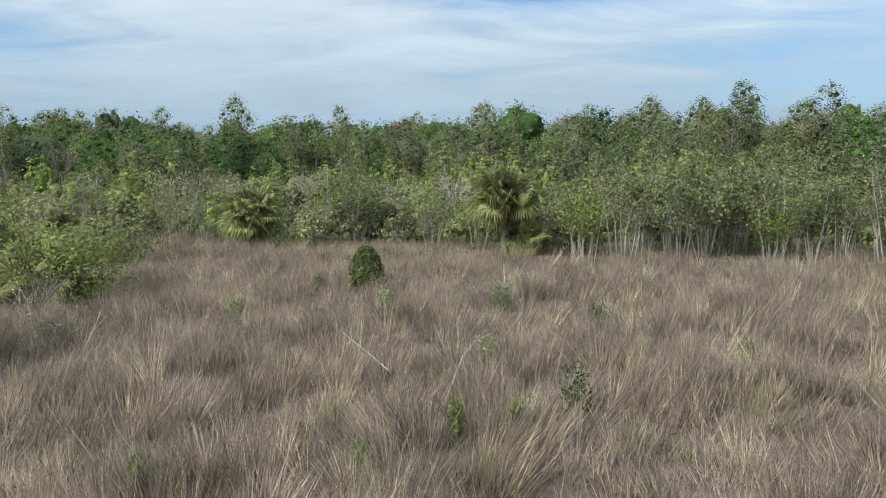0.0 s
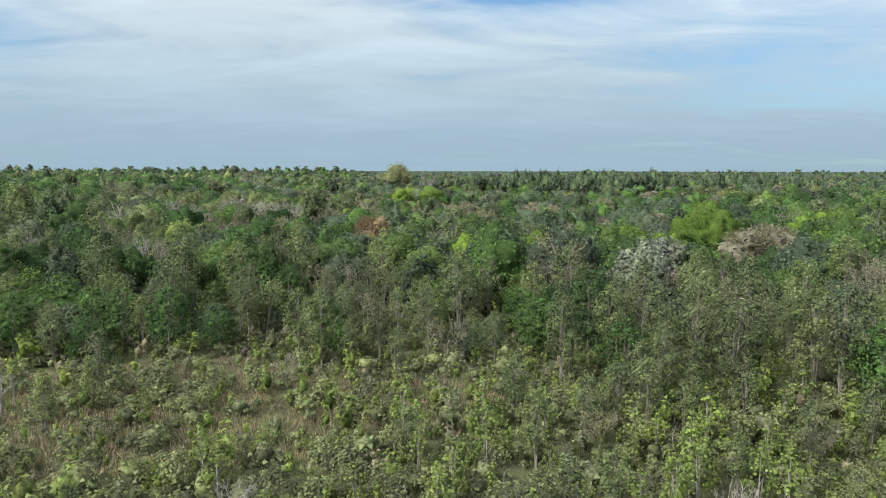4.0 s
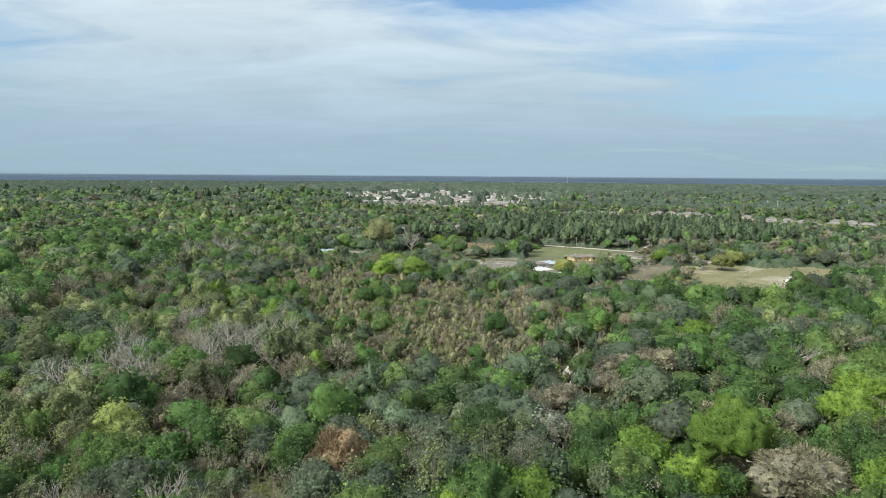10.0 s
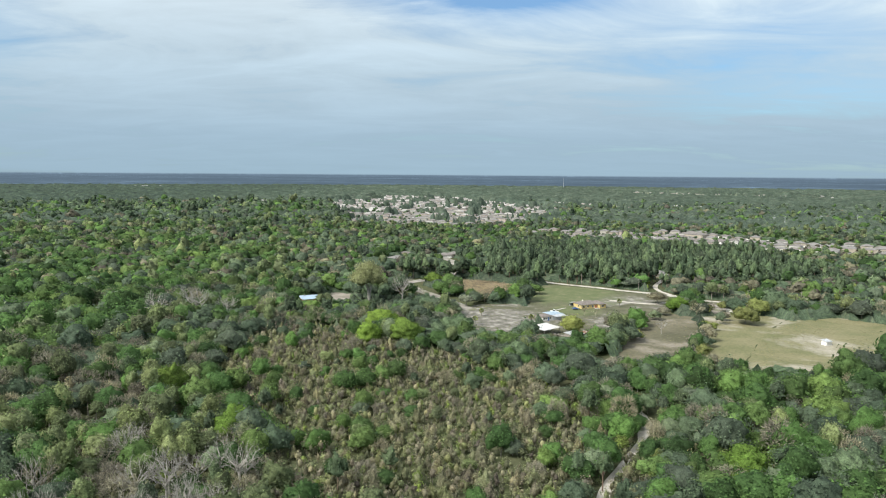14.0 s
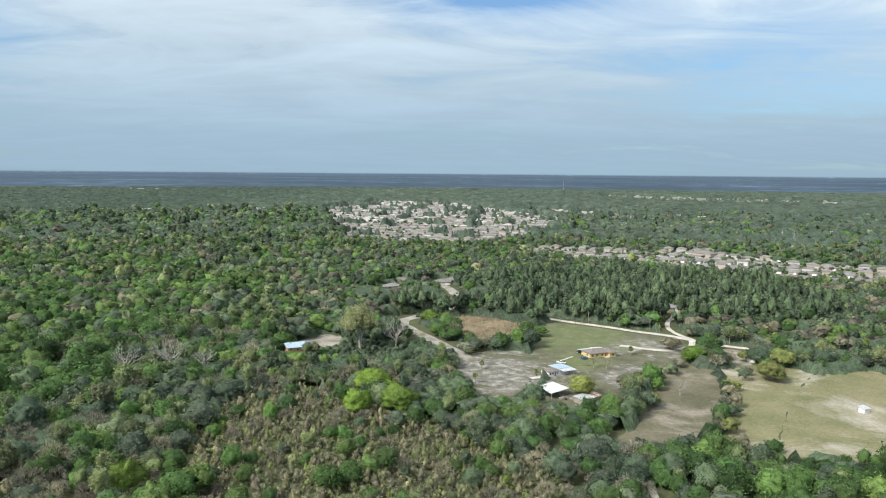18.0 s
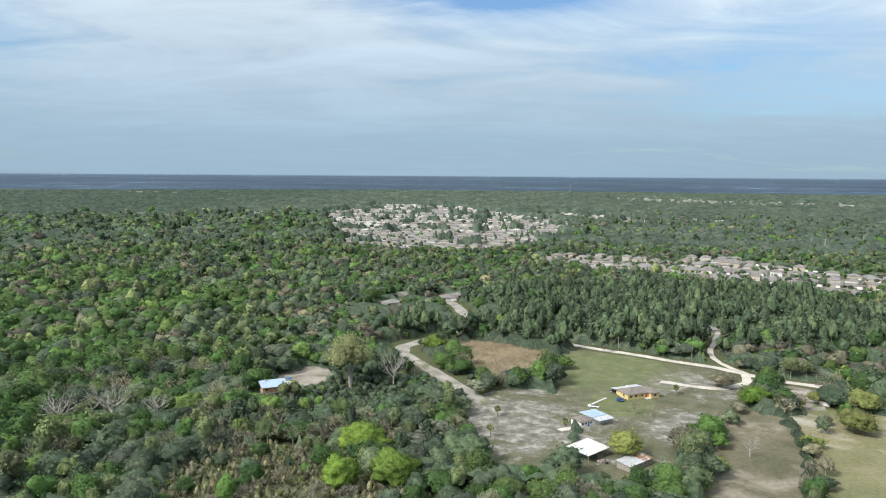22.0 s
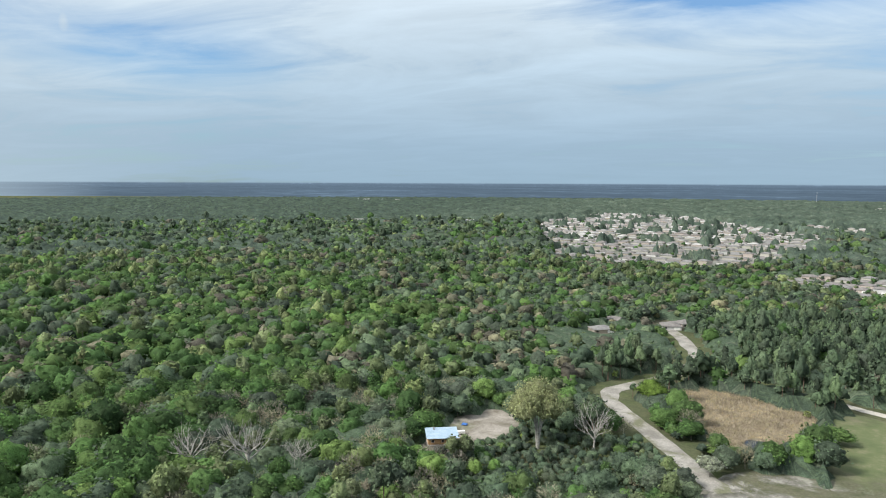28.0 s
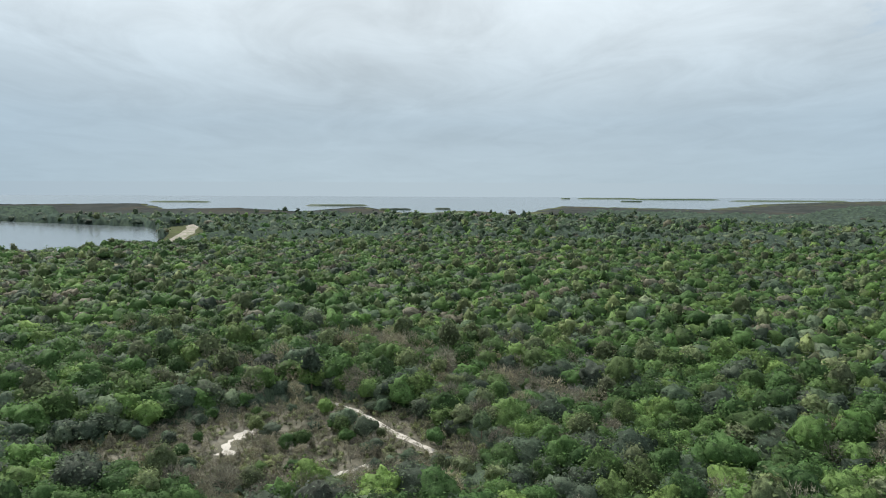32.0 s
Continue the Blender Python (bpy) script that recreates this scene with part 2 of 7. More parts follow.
LEAF = {
    # maple and oak: the raised blue puts a little distance haze into the leaves
    "maple": foliage("maple_leaves", (0.050, 0.098, 0.026), (0.064, 0.124, 0.030), (0.098, 0.152, 0.038), 0.4, cool=1.2),
    "oak": foliage("oak_leaves", (0.062, 0.093, 0.042), (0.078, 0.112, 0.050), (0.098, 0.125, 0.060), 0.4, cool=1.35),
    "bay": foliage("bay_leaves", (0.112, 0.144, 0.062), (0.128, 0.162, 0.070), (0.15, 0.18, 0.086), 0.4, cool=1.05),
    "pine": foliage("pine_needles", (0.060, 0.090, 0.042), (0.070, 0.104, 0.048), (0.086, 0.118, 0.056), 0.3),
    "cypress": foliage("young_cypress_leaves", (0.205, 0.182, 0.108), (0.168, 0.188, 0.076), (0.232, 0.21, 0.128), 0.45),
    "shrub": foliage("shrub_leaves", (0.150, 0.172, 0.070), (0.172, 0.204, 0.078), (0.205, 0.228, 0.102), 0.45),
    "lime": foliage("new_yellow_leaves", (0.138, 0.190, 0.040), (0.158, 0.212, 0.044), (0.18, 0.23, 0.054), 0.4),
    "rust": foliage("rust_brown_leaves", (0.185, 0.135, 0.085), (0.195, 0.145, 0.092), (0.205, 0.155, 0.10), 0.3, cool=0.9),
    "palm": foliage("palm_leaves", (0.150, 0.182, 0.072), (0.178, 0.212, 0.082), (0.21, 0.235, 0.098), 0.5, 0.4, cool=1.0),
    "palm_dry": foliage("dry_palm_leaves", (0.17, 0.125, 0.055), (0.21, 0.150, 0.05), (0.23, 0.18, 0.09), 0.25),
    "pale": foliage("pale_spring_leaves", (0.235, 0.255, 0.125), (0.265, 0.285, 0.14), (0.295, 0.315, 0.165), 0.4, cool=0.95),
    "bright": foliage("bright_green_leaves", (0.068, 0.118, 0.021), (0.078, 0.130, 0.023), (0.090, 0.140, 0.026), 0.35, cool=1.0),
    "olive": foliage("yellow_olive_leaves", (0.105, 0.125, 0.030), (0.120, 0.142, 0.034), (0.135, 0.152, 0.042), 0.35),
    "grey": foliage("grey_brown_twigs", (0.150, 0.142, 0.100), (0.162, 0.155, 0.110), (0.176, 0.168, 0.120), 0.3, cool=0.98),
    "bare": foliage("distant_bare_crowns", (0.090, 0.088, 0.064), (0.107, 0.103, 0.075), (0.127, 0.121, 0.09), 0.2, cool=0.95),
    "white": foliage("whitish_catkins", (0.130, 0.148, 0.090), (0.146, 0.164, 0.102), (0.165, 0.182, 0.118), 0.3),
    "juniper": foliage("juniper_leaves", (0.078, 0.112, 0.026), (0.086, 0.124, 0.029), (0.095, 0.134, 0.032), 0.25),
}
M_BARK = surface("grey_bark", (0.16, 0.145, 0.125), (0.28, 0.26, 0.235), 2.0, 0.9, 14, 0.5)
M_WHITE_BARK = surface("white_bark", (0.27, 0.26, 0.235), (0.42, 0.405, 0.37), 2.0, 0.85, 10, 0.4, (0.2, 0.19, 0.165))
M_PINE_BARK = surface("pine_bark", (0.10, 0.075, 0.055), (0.19, 0.14, 0.105), 2.0, 0.95, 10, 0.6)
M_TWIG = foliage("grey_twigs", (0.158, 0.150, 0.112), (0.186, 0.176, 0.132), (0.216, 0.205, 0.158), 0.15, 0.9, cool=0.98)
M_GRASS = foliage("dry_grass", (0.185, 0.158, 0.128), (0.228, 0.196, 0.160), (0.295, 0.255, 0.205), 0.4, 0.8, 0.45, cool=1.0)
M_PALEGRASS = foliage("pale_grass", (0.34, 0.29, 0.215), (0.40, 0.34, 0.25), (0.44, 0.37, 0.28), 0.45, 0.8, 0.5, cool=1.0)
M_FIELDGRASS = foliage("field_grass", (0.15, 0.13, 0.07), (0.185, 0.16, 0.085), (0.16, 0.165, 0.07), 0.35, 0.8, 0.06, cool=1.0)
M_REED = foliage("dry_reeds", (0.26, 0.215, 0.145), (0.30, 0.25, 0.17), (0.30, 0.265, 0.165), 0.35, 0.8, 0.05, cool=1.0)
M_SEDGE = foliage("green_sedge", (0.125, 0.138, 0.056), (0.145, 0.155, 0.064), (0.165, 0.168, 0.078), 0.35, 0.8, cool=1.0)
# floor colour greened and darkened, so gaps between crowns read as foliage shade
M_GROUND = surface("shaded_woodland_floor", (0.065, 0.078, 0.042), (0.10, 0.105, 0.062), 0.06, 0.97, 0.7, 0.5, (0.09, 0.11, 0.05), bump_d=0.3, spec=0.0)
# litter colour darkened so that gaps between the tufts read as shadow
M_SOIL = surface("shaded_grass_litter", (0.075, 0.062, 0.052), (0.12, 0.10, 0.084), 0.5, 0.97, 6, 0.6)
M_SAND = surface("pale_sand", (0.15, 0.135, 0.105), (0.31, 0.285, 0.25), 0.11, 0.95, 1.2, 0.4, (0.12, 0.135, 0.065))
M_ROAD = surface("limerock_road", (0.38, 0.36, 0.315), (0.52, 0.49, 0.44), 0.15, 0.95, 2.0, 0.2)
M_GREYROAD = surface("worn_grey_road", (0.19, 0.18, 0.16), (0.31, 0.295, 0.265), 0.12, 0.95, 1.5, 0.2, (0.135, 0.138, 0.085))
M_FIELD = surface("dry_field", (0.084, 0.084, 0.050), (0.135, 0.124, 0.084), 0.05, 0.97, 0.5, 0.4, (0.22, 0.20, 0.16), bump_d=0.1)
M_FIELDG = surface("green_field", (0.125, 0.132, 0.062), (0.19, 0.178, 0.10), 0.035, 0.97, 0.6, 0.4, (0.32, 0.30, 0.25), bump_d=0.1)
M_SCRUB = surface("scrub_ground", (0.09, 0.088, 0.06), (0.14, 0.13, 0.098), 0.08, 0.97, 0.8, 0.4, (0.18, 0.17, 0.135), bump_d=0.1)
M_MUD = surface("brown_marsh", (0.20, 0.165, 0.115), (0.27, 0.225, 0.16), 0.2, 0.97, 2, 0.4)
M_MARSH = surface("salt_marsh", (0.036, 0.042, 0.040), (0.060, 0.066, 0.062), 0.01, 0.97, 0.05, 0.2, (0.062, 0.060, 0.050), bump_d=0.4, spec=0.0)
M_TOWN = surface("town_ground", (0.11, 0.12, 0.085), (0.22, 0.215, 0.20), 0.02, 0.95, 0.2, 0.1, (0.13, 0.15, 0.075))


def home_ground():
    """Sand, worn grass and a mown green patch that run into one another."""
    m = surface("sandy_grass", (0.070, 0.077, 0.041), (0.116, 0.112, 0.074), 0.12, 0.95, 0.9, 0.4, bump_d=0.1)
    nt = m.node_tree
    p = nt.nodes["Principled BSDF"]
    grass = p.inputs["Base Color"].links[0].from_socket
    tc = nt.nodes.new("ShaderNodeTexCoord").outputs["Object"]
    sep = nt.nodes.new("ShaderNodeSeparateXYZ")
    nt.links.new(tc, sep.inputs[0])

    def spot(cx, cy, rad):
        dx, dy = mathn(nt, "SUBTRACT", sep.outputs[0], cx), mathn(nt, "SUBTRACT", sep.outputs[1], cy)
        d = mathn(nt, "SQRT", mathn(nt, "ADD", mathn(nt, "MULTIPLY", dx, dx), mathn(nt, "MULTIPLY", dy, dy)))
        return mathn(nt, "SUBTRACT", 1.0, mathn(nt, "DIVIDE", d, rad))

    patches = mathn(nt, "MULTIPLY", mathn(nt, "SUBTRACT", noise_tex(nt, tc, 0.045, 8, 0.70, 0.3), 0.5), 4.2)
    sandy = mathn(nt, "MAXIMUM", mathn(nt, "MAXIMUM", spot(30, 540, 60), spot(124, 606, 36)), mathn(nt, "MAXIMUM", spot(108, 534, 34), -0.30))
    fac = ramp(nt, mathn(nt, "ADD", mathn(nt, "ADD", mathn(nt, "MULTIPLY", sandy, 1.1), patches), 0.08), [(0.30, 0.0), (0.62, 1.0)])
    sand = ramp(nt, noise_tex(nt, tc, 0.16, 8, 0.74), [(0.36, (0.082, 0.082, 0.062)), (0.50, (0.155, 0.148, 0.128)), (0.66, (0.35, 0.337, 0.305))])
    green = ramp(nt, mathn(nt, "ADD", mathn(nt, "MAXIMUM", spot(86, 634, 56), spot(84, 566, 22)), mathn(nt, "MULTIPLY", patches, 0.45)), [(0.05, 0.0), (0.45, 1.0)])
    lawn = ramp(nt, noise_tex(nt, tc, 0.12, 8, 0.7), [(0.32, (0.074, 0.100, 0.041)), (0.52, (0.106, 0.124, 0.056)), (0.68, (0.165, 0.16, 0.095))])
    col = mixc(nt, green, mixc(nt, fac, grass, sand), lawn)
    nt.links.new(col, p.inputs["Base Color"])
    return m


M_HOME = home_ground()


def water_mat(name, col, rough):
    m = bpy.data.materials.new(name)
    m.use_nodes = True
    nt = m.node_tree
    p = nt.nodes["Principled BSDF"]
    p.inputs["Base Color"].default_value = (*col, 1)
    p.inputs["Roughness"].default_value = rough
    p.inputs["IOR"].default_value = 1.33
    p.inputs["Specular IOR Level"].default_value = 0.6
    b = nt.nodes.new("ShaderNodeBump")
    b.inputs["Strength"].default_value, b.inputs["Distance"].default_value = 0.25, 0.2
    tc = nt.nodes.new("ShaderNodeTexCoord").outputs["Object"]
    nt.links.new(noise_tex(nt, tc, 0.35, 4, 0.6), b.inputs["Height"])
    nt.links.new(b.outputs[0], p.inputs["Normal"])
    return m


M_SEA = water_mat("bay_water", (0.10, 0.125, 0.135), 0.14)
M_POND = water_mat("pond_water", (0.02, 0.025, 0.03), 0.08)

# ---- helpers ----
rng = np.random.default_rng(7)


def smooth(a, b, v):
    t = np.clip((np.asarray(v, float) - a) / (b - a), 0, 1)
    return t * t * (3 - 2 * t)


def lie(x, y):
    """The ground's height: the start lies in a low marsh."""
    return -2.2 * (1 - smooth(60, 165, y)) + 0 * np.asarray(x, float)


def wav(x, y, s, k=0.0):
    """A smooth random field from 0 to 1, waves about s metres long."""
    x, y = np.asarray(x, float) / s, np.asarray(y, float) / s
    v = np.sin(5.1 * x + 2.3 * np.sin(3.7 * y + k) + k) + np.sin(4.3 * y + 2.1 * np.sin(4.9 * x + 1.7 * k) + 2 * k) + 0.7 * np.sin(9.7 * x - 8.3 * y + 3 * k)
    return np.clip(0.5 + v / 4.6, 0, 1)


def mesh_of(name, verts, faces, mats=(), tone=None, ids=None, flat=True):
    """A mesh from arrays: verts (n, 3), faces (m, 3 or 4)."""
    me = bpy.data.meshes.new(name)
    v = np.ascontiguousarray(verts, np.float32)
    f = np.ascontiguousarray(faces, np.int32)
    me.vertices.add(len(v))
    me.vertices.foreach_set("co", v.ravel())
    me.loops.add(f.size)
    me.loops.foreach_set("vertex_index", f.ravel())
    me.polygons.add(len(f))
    k = f.shape[1]
    me.polygons.foreach_set("loop_start", np.arange(0, f.size, k, dtype=np.int32))
    me.polygons.foreach_set("loop_total", np.full(len(f), k, np.int32))
    for m in mats:
        me.materials.append(m)
    if ids is not None:
        me.polygons.foreach_set("material_index", np.ascontiguousarray(ids, np.int32))
    if tone is not None:
        at = me.attributes.new("tone", "FLOAT", "POINT")
        at.data.foreach_set("value", np.ascontiguousarray(tone, np.float32))
    if not flat:
        me.polygons.foreach_set("use_smooth", np.ones(len(f), bool))
    me.update(calc_edges=True)
    return me


def tris(f):
    return f if f.shape[1] == 3 else np.concatenate([f[:, :3], f[:, (0, 2, 3)]])


def ico(sub):
    bm = bmesh.new()
    bmesh.ops.create_icosphere(bm, subdivisions=sub, radius=1.0)
    v = np.array([q.co[:] for q in bm.verts])
    f = np.array([[q.index for q in p.verts] for p in bm.faces])
    bm.free()
    return v, f


ICO = {k: ico(k) for k in (1, 2, 3, 4)}


def empty(name, label="", category="", group="", at=None):
    ob = new(name)
    if at is not None:
        ob.matrix_world = at
    return tagged(ob, label, category, group)


def child(name, me, parent, label="", m=None):
    ob = new(name, me)
    ob.parent = parent
    if m is not None:
        ob.matrix_basis = m
    return tagged(ob, label)


def part(name, bm, material, parent, label="", m=None):
    me = bpy.data.meshes.new(name)
    bm.to_mesh(me)
    bm.free()
    me.materials.append(material)
    return child(name, me, parent, label, m)


def cards(c, n, size, aspect=1.0, r=rng, droop=0.0):
    """A small bent leaf card (four corners) at each centre, facing n."""
    k = len(c)
    n = n / (np.linalg.norm(n, axis=1, keepdims=True) + 1e-9)
    a = np.cross(n, r.normal(size=(k, 3)))
    a /= np.linalg.norm(a, axis=1, keepdims=True) + 1e-9
    b = np.cross(n, a)
    s = (np.asarray(size) * r.uniform(0.7, 1.3, k))[:, None]
    q = np.stack([c - a * s * 0.5, c - b * s * 0.42 * aspect + n * s * 0.12, c + a * s * 0.55, c + b * s * 0.42 * aspect - n * s * 0.05], 1)
    return q.reshape(-1, 3), np.arange(4 * k).reshape(-1, 4)


def sprays(c, n, size, r=rng):
    """A small leafy spray, one bent triangle, at each centre, facing n and pointing up and outwards."""
    k = len(c)
    n = n / (np.linalg.norm(n, axis=1, keepdims=True) + 1e-9)
    a = np.cross(n, r.normal(size=(k, 3)))
    a /= np.linalg.norm(a, axis=1, keepdims=True) + 1e-9
    b = np.cross(n, a)
    s = (np.asarray(size) * r.uniform(0.6, 1.45, k))[:, None]
    q = np.stack([c - a * s * 0.5 - b * s * 0.3, c + a * s * 0.5 - b * s * 0.3, c + b * s * 0.62], 1)
    return q.reshape(-1, 3), np.arange(3 * k).reshape(-1, 3)


def tube(points, radii, sides=5):
    """A tapered tube along a few points."""
    pts, vs, fs = [np.asarray(p, float) for p in points], [], []
    for i, p in enumerate(pts):
        d = pts[min(i + 1, len(pts) - 1)] - pts[max(i - 1, 0)]
        d = d / (np.linalg.norm(d) + 1e-9)
        a = np.cross(d, (0.3, 0.9, 0.2))
        a /= np.linalg.norm(a) + 1e-9
        b = np.cross(d, a)
        for j in range(sides):
            u = 2 * math.pi * j / sides
            vs.append(p + radii[i] * (math.cos(u) * a + math.sin(u) * b))
    for i in range(len(pts) - 1):
        for j in range(sides):
            k = (j + 1) % sides
            fs.append((i * sides + j, i * sides + k, (i + 1) * sides + k, (i + 1) * sides + j))
    return np.array(vs), np.array(fs)


def join(parts_):
    vs, fs, o = [], [], 0
    for v, f in parts_:
        vs.append(v)
        fs.append(f + o)
        o += len(v)
    return np.concatenate(vs), np.concatenate(fs)


# kinds of tree: height, crown radius, crown base, lumps, lump size, roundness of the top
KIND = {
    "maple": dict(h=10.5, r=4.7, base=0.10, lumps=24, ls=0.36, tall=1.0, core=0.5),
    "oak": dict(h=9.8, r=5.3, base=0.10, lumps=28, ls=0.33, tall=0.9, core=0.5),
    "bay": dict(h=13.0, r=3.4, base=0.24, lumps=22, ls=0.34, tall=1.15, core=0.42),
    "pine": dict(h=13.5, r=3.1, base=0.34, lumps=24, ls=0.28, tall=1.0, core=0.36),
    "cypress": dict(h=7.0, r=2.3, base=0.04, lumps=12, ls=0.36, tall=1.4),
    "shrub": dict(h=3.4, r=2.3, base=0.0, lumps=13, ls=0.36, tall=0.8, core=0.3),
    "lime": dict(h=5.5, r=1.5, base=0.22, lumps=9, ls=0.45, tall=1.1, core=0.4),
    "rust": dict(h=12.0, r=4.4, base=0.08, lumps=20, ls=0.34, tall=1.2),
    "bare": dict(h=9.6, r=4.6, base=0.16, lumps=16, ls=0.36, tall=1.0),
}
WIDEST = {"pine": 0.40, "cypress": 0.26, "bay": 0.5, "rust": 0.5}


def dome(kind, n, size, r, sub=3, lumps=None, cut=-0.4, core=None):
    """A closed uneven crown of rounded clumps, with leafy sprays over it. Returns verts, faces, clump centres and sizes."""
    k = KIND[kind]
    h, rad, b0 = k["h"], k["r"], k["h"] * k["base"]
    L = lumps or k["lumps"]
    i = np.arange(L)
    z = np.clip(1 - (i + r.uniform(0.1, 0.9, L)) / L * 1.5, -0.95, 0.97)
    a = i * 2.4 + r.uniform(-0.5, 0.5, L)
    q = np.sqrt(1 - z * z)
    c = np.column_stack([q * np.cos(a), q * np.sin(a), z]) * r.uniform(0.44, 0.84, (L, 1))
    s = k["ls"] * r.uniform(0.65, 1.3, L)
    lean, wide = r.normal(size=2) * 0.09, r.uniform(0.85, 1.15)
    low = core if core is not None else 0.40 if kind in ("pine", "cypress") else 0.52

    def reach(u):
        b = u @ c.T
        d = s ** 2 - ((c ** 2).sum(1) - b ** 2)
        t = np.where(d > 0, b + np.sqrt(np.maximum(d, 0)), 0)
        return np.maximum(t.max(1), low), t.argmax(1)

    z0 = b0 + (h - b0) * WIDEST.get(kind, 0.44)

    def out(u, t):
        p = u * t[:, None]
        narrow = 1 - (0.5 if kind == "cypress" else 0.22) * np.clip(p[:, 2], 0, 1) if kind in ("cypress", "pine") else 1.0
        return np.column_stack([(p[:, 0] * narrow + lean[0]) * rad * wide, (p[:, 1] * narrow + lean[1]) * rad / wide, z0 + np.where(p[:, 2] > 0, (h - z0) / 1.03, (z0 - b0)) * p[:, 2]])

    U, F = ICO[sub]
    t, _ = reach(U)
    V = out(U, t * r.uniform(0.76, 1.06, len(U)))
    F = F[(U[F][:, :, 2] > cut).any(1)]
    used = np.unique(F)
    to = np.zeros(len(U), int)
    to[used] = np.arange(len(used))
    V, F = V[used], to[F]
    d = r.normal(size=(n, 3))
    d[:, 2] = np.abs(d[:, 2] + 0.25) - 0.25
    d /= np.linalg.norm(d, axis=1, keepdims=True)
    t, j = reach(d)
    p = out(d, t * (0.84 + 0.40 * r.uniform(0, 1, n) ** 1.5))
    nn = (d * t[:, None] - c[j]) * 1.1 + d * 0.5 + (0, 0, 0.3) + r.normal(size=(n, 3)) * 0.5
    v, f = sprays(p, nn, size, r)
    v, f = join([(V, F), (v, f)])
    return v, f, out(c, np.ones(L)), s * rad


def twigs(kind, n, length, r, width=0.07):
    """Thin twigs that fill the outer part of a leafless crown and point outwards."""
    k = KIND[kind]
    h, rad, b0 = k["h"], k["r"], k["h"] * k["base"]
    d = r.normal(size=(n, 3))
    d[:, 2] = np.abs(d[:, 2] + 0.3) - 0.3
    d /= np.linalg.norm(d, axis=1, keepdims=True)
    lob = 0.86 + 0.10 * np.sin(4 * np.arctan2(d[:, 1], d[:, 0]) + r.uniform(0, 6)) + 0.08 * np.sin(7 * d[:, 2] + 3 * d[:, 0] + r.uniform(0, 6))
    p = d * (lob * r.uniform(0.5, 1.0, n) ** 0.5)[:, None]
    z0 = b0 + (h - b0) * 0.42
    p = np.column_stack([p[:, 0] * rad, p[:, 1] * rad, z0 + np.where(p[:, 2] > 0, h - z0, z0 - b0) * p[:, 2]])
    g = d + (0, 0, 0.35) + r.normal(size=(n, 3)) * 0.45
    g /= np.linalg.norm(g, axis=1, keepdims=True)
    w = np.cross(g, r.normal(size=(n, 3)))
    w /= np.linalg.norm(w, axis=1, keepdims=True) + 1e-9
    ln = (length * r.uniform(0.6, 1.4, n))[:, None]
    q = np.stack([p - w * width - g * ln * 0.5, p + w * width - g * ln * 0.5, p + g * ln * 0.5], 1)
    return q.reshape(-1, 3), np.arange(3 * n).reshape(-1, 3)


def crown(kind, n, size, r, sub=1, lumps=None, core=None, base=None, far=False, jag=0.55):
    """Uneven lumps that make up a crown, each a rough leafy mass with leaf cards round it."""
    k = KIND[kind]
    h, rad, b0 = k["h"], k["r"], k["h"] * (k["base"] if base is None else base)
    L = lumps or k["lumps"]
    grow = (k["lumps"] / L) ** 0.33
    zz = (np.arange(L) + r.uniform(0, 1, L)) / L
    zz = zz ** 0.85
    if kind == "pine":
        prof = 0.3 + 0.7 * np.sqrt(np.clip(1 - zz, 0, 1)) * (0.6 + 0.4 * zz)
    else:
        prof = np.sin(np.pi * np.clip(0.16 + 0.80 * zz ** k["tall"], 0, 1)) ** 0.7
    ang = r.uniform(0, 0.9, L) + np.arange(L) * 2.4
    rr = rad * prof * np.sqrt(r.uniform(0.2, 1.0, L)) * 0.72
    ls = rad * k["ls"] * grow * r.uniform(0.8, 1.25, L) * (0.6 + 0.4 * prof)
    c = np.stack([rr * np.cos(ang), rr * np.sin(ang), b0 + ls * 0.5 + (h - b0 - ls * 1.4) * zz], 1)
    flat = 0.6 if kind == "pine" and L > 1 else 0.85
    iv, jf = ICO[sub]
    cr = k.get("core", 0.55) if core is None else core
    if far:
        q = iv[None] * (rad * cr, rad * cr, (h - b0) * 0.5 * cr) * r.uniform(jag, 1.85 - jag, (1, len(iv), 1)) + (0, 0, b0 + (h - b0) * 0.46)
        cv, cf = q.reshape(-1, 3), jf
    else:
        q = iv[None] * (ls * cr)[:, None, None] * (1, 1, flat) * r.uniform(0.72, 1.2, (L, len(iv), 1)) + c[:, None]
        cv, cf = q.reshape(-1, 3), (jf[None] + (np.arange(L) * len(iv))[:, None, None]).reshape(-1, 3)
    w = ls ** 2
    pick = r.choice(L, n, p=w / w.sum())
    d = r.normal(size=(n, 3))
    d[:, 2] += 0.35
    d /= np.linalg.norm(d, axis=1, keepdims=True)
    p = c[pick] + d * (ls[pick] * r.uniform(0.5, 1.15, n))[:, None] * (1, 1, flat)
    whole = (p - (0, 0, b0 + 0.3 * (h - b0))) / (rad, rad, 0.6 * (h - b0))
    nn = d * 0.35 + whole * 0.8 + (0, 0, 0.35) + r.normal(size=(n, 3)) * 0.35
    v, f = sprays(p, nn, size, r) if far else cards(p, nn, size, 1.0, r)
    v, f = join([(cv, cf), (v, tris(f))])
    return v, f, c, ls


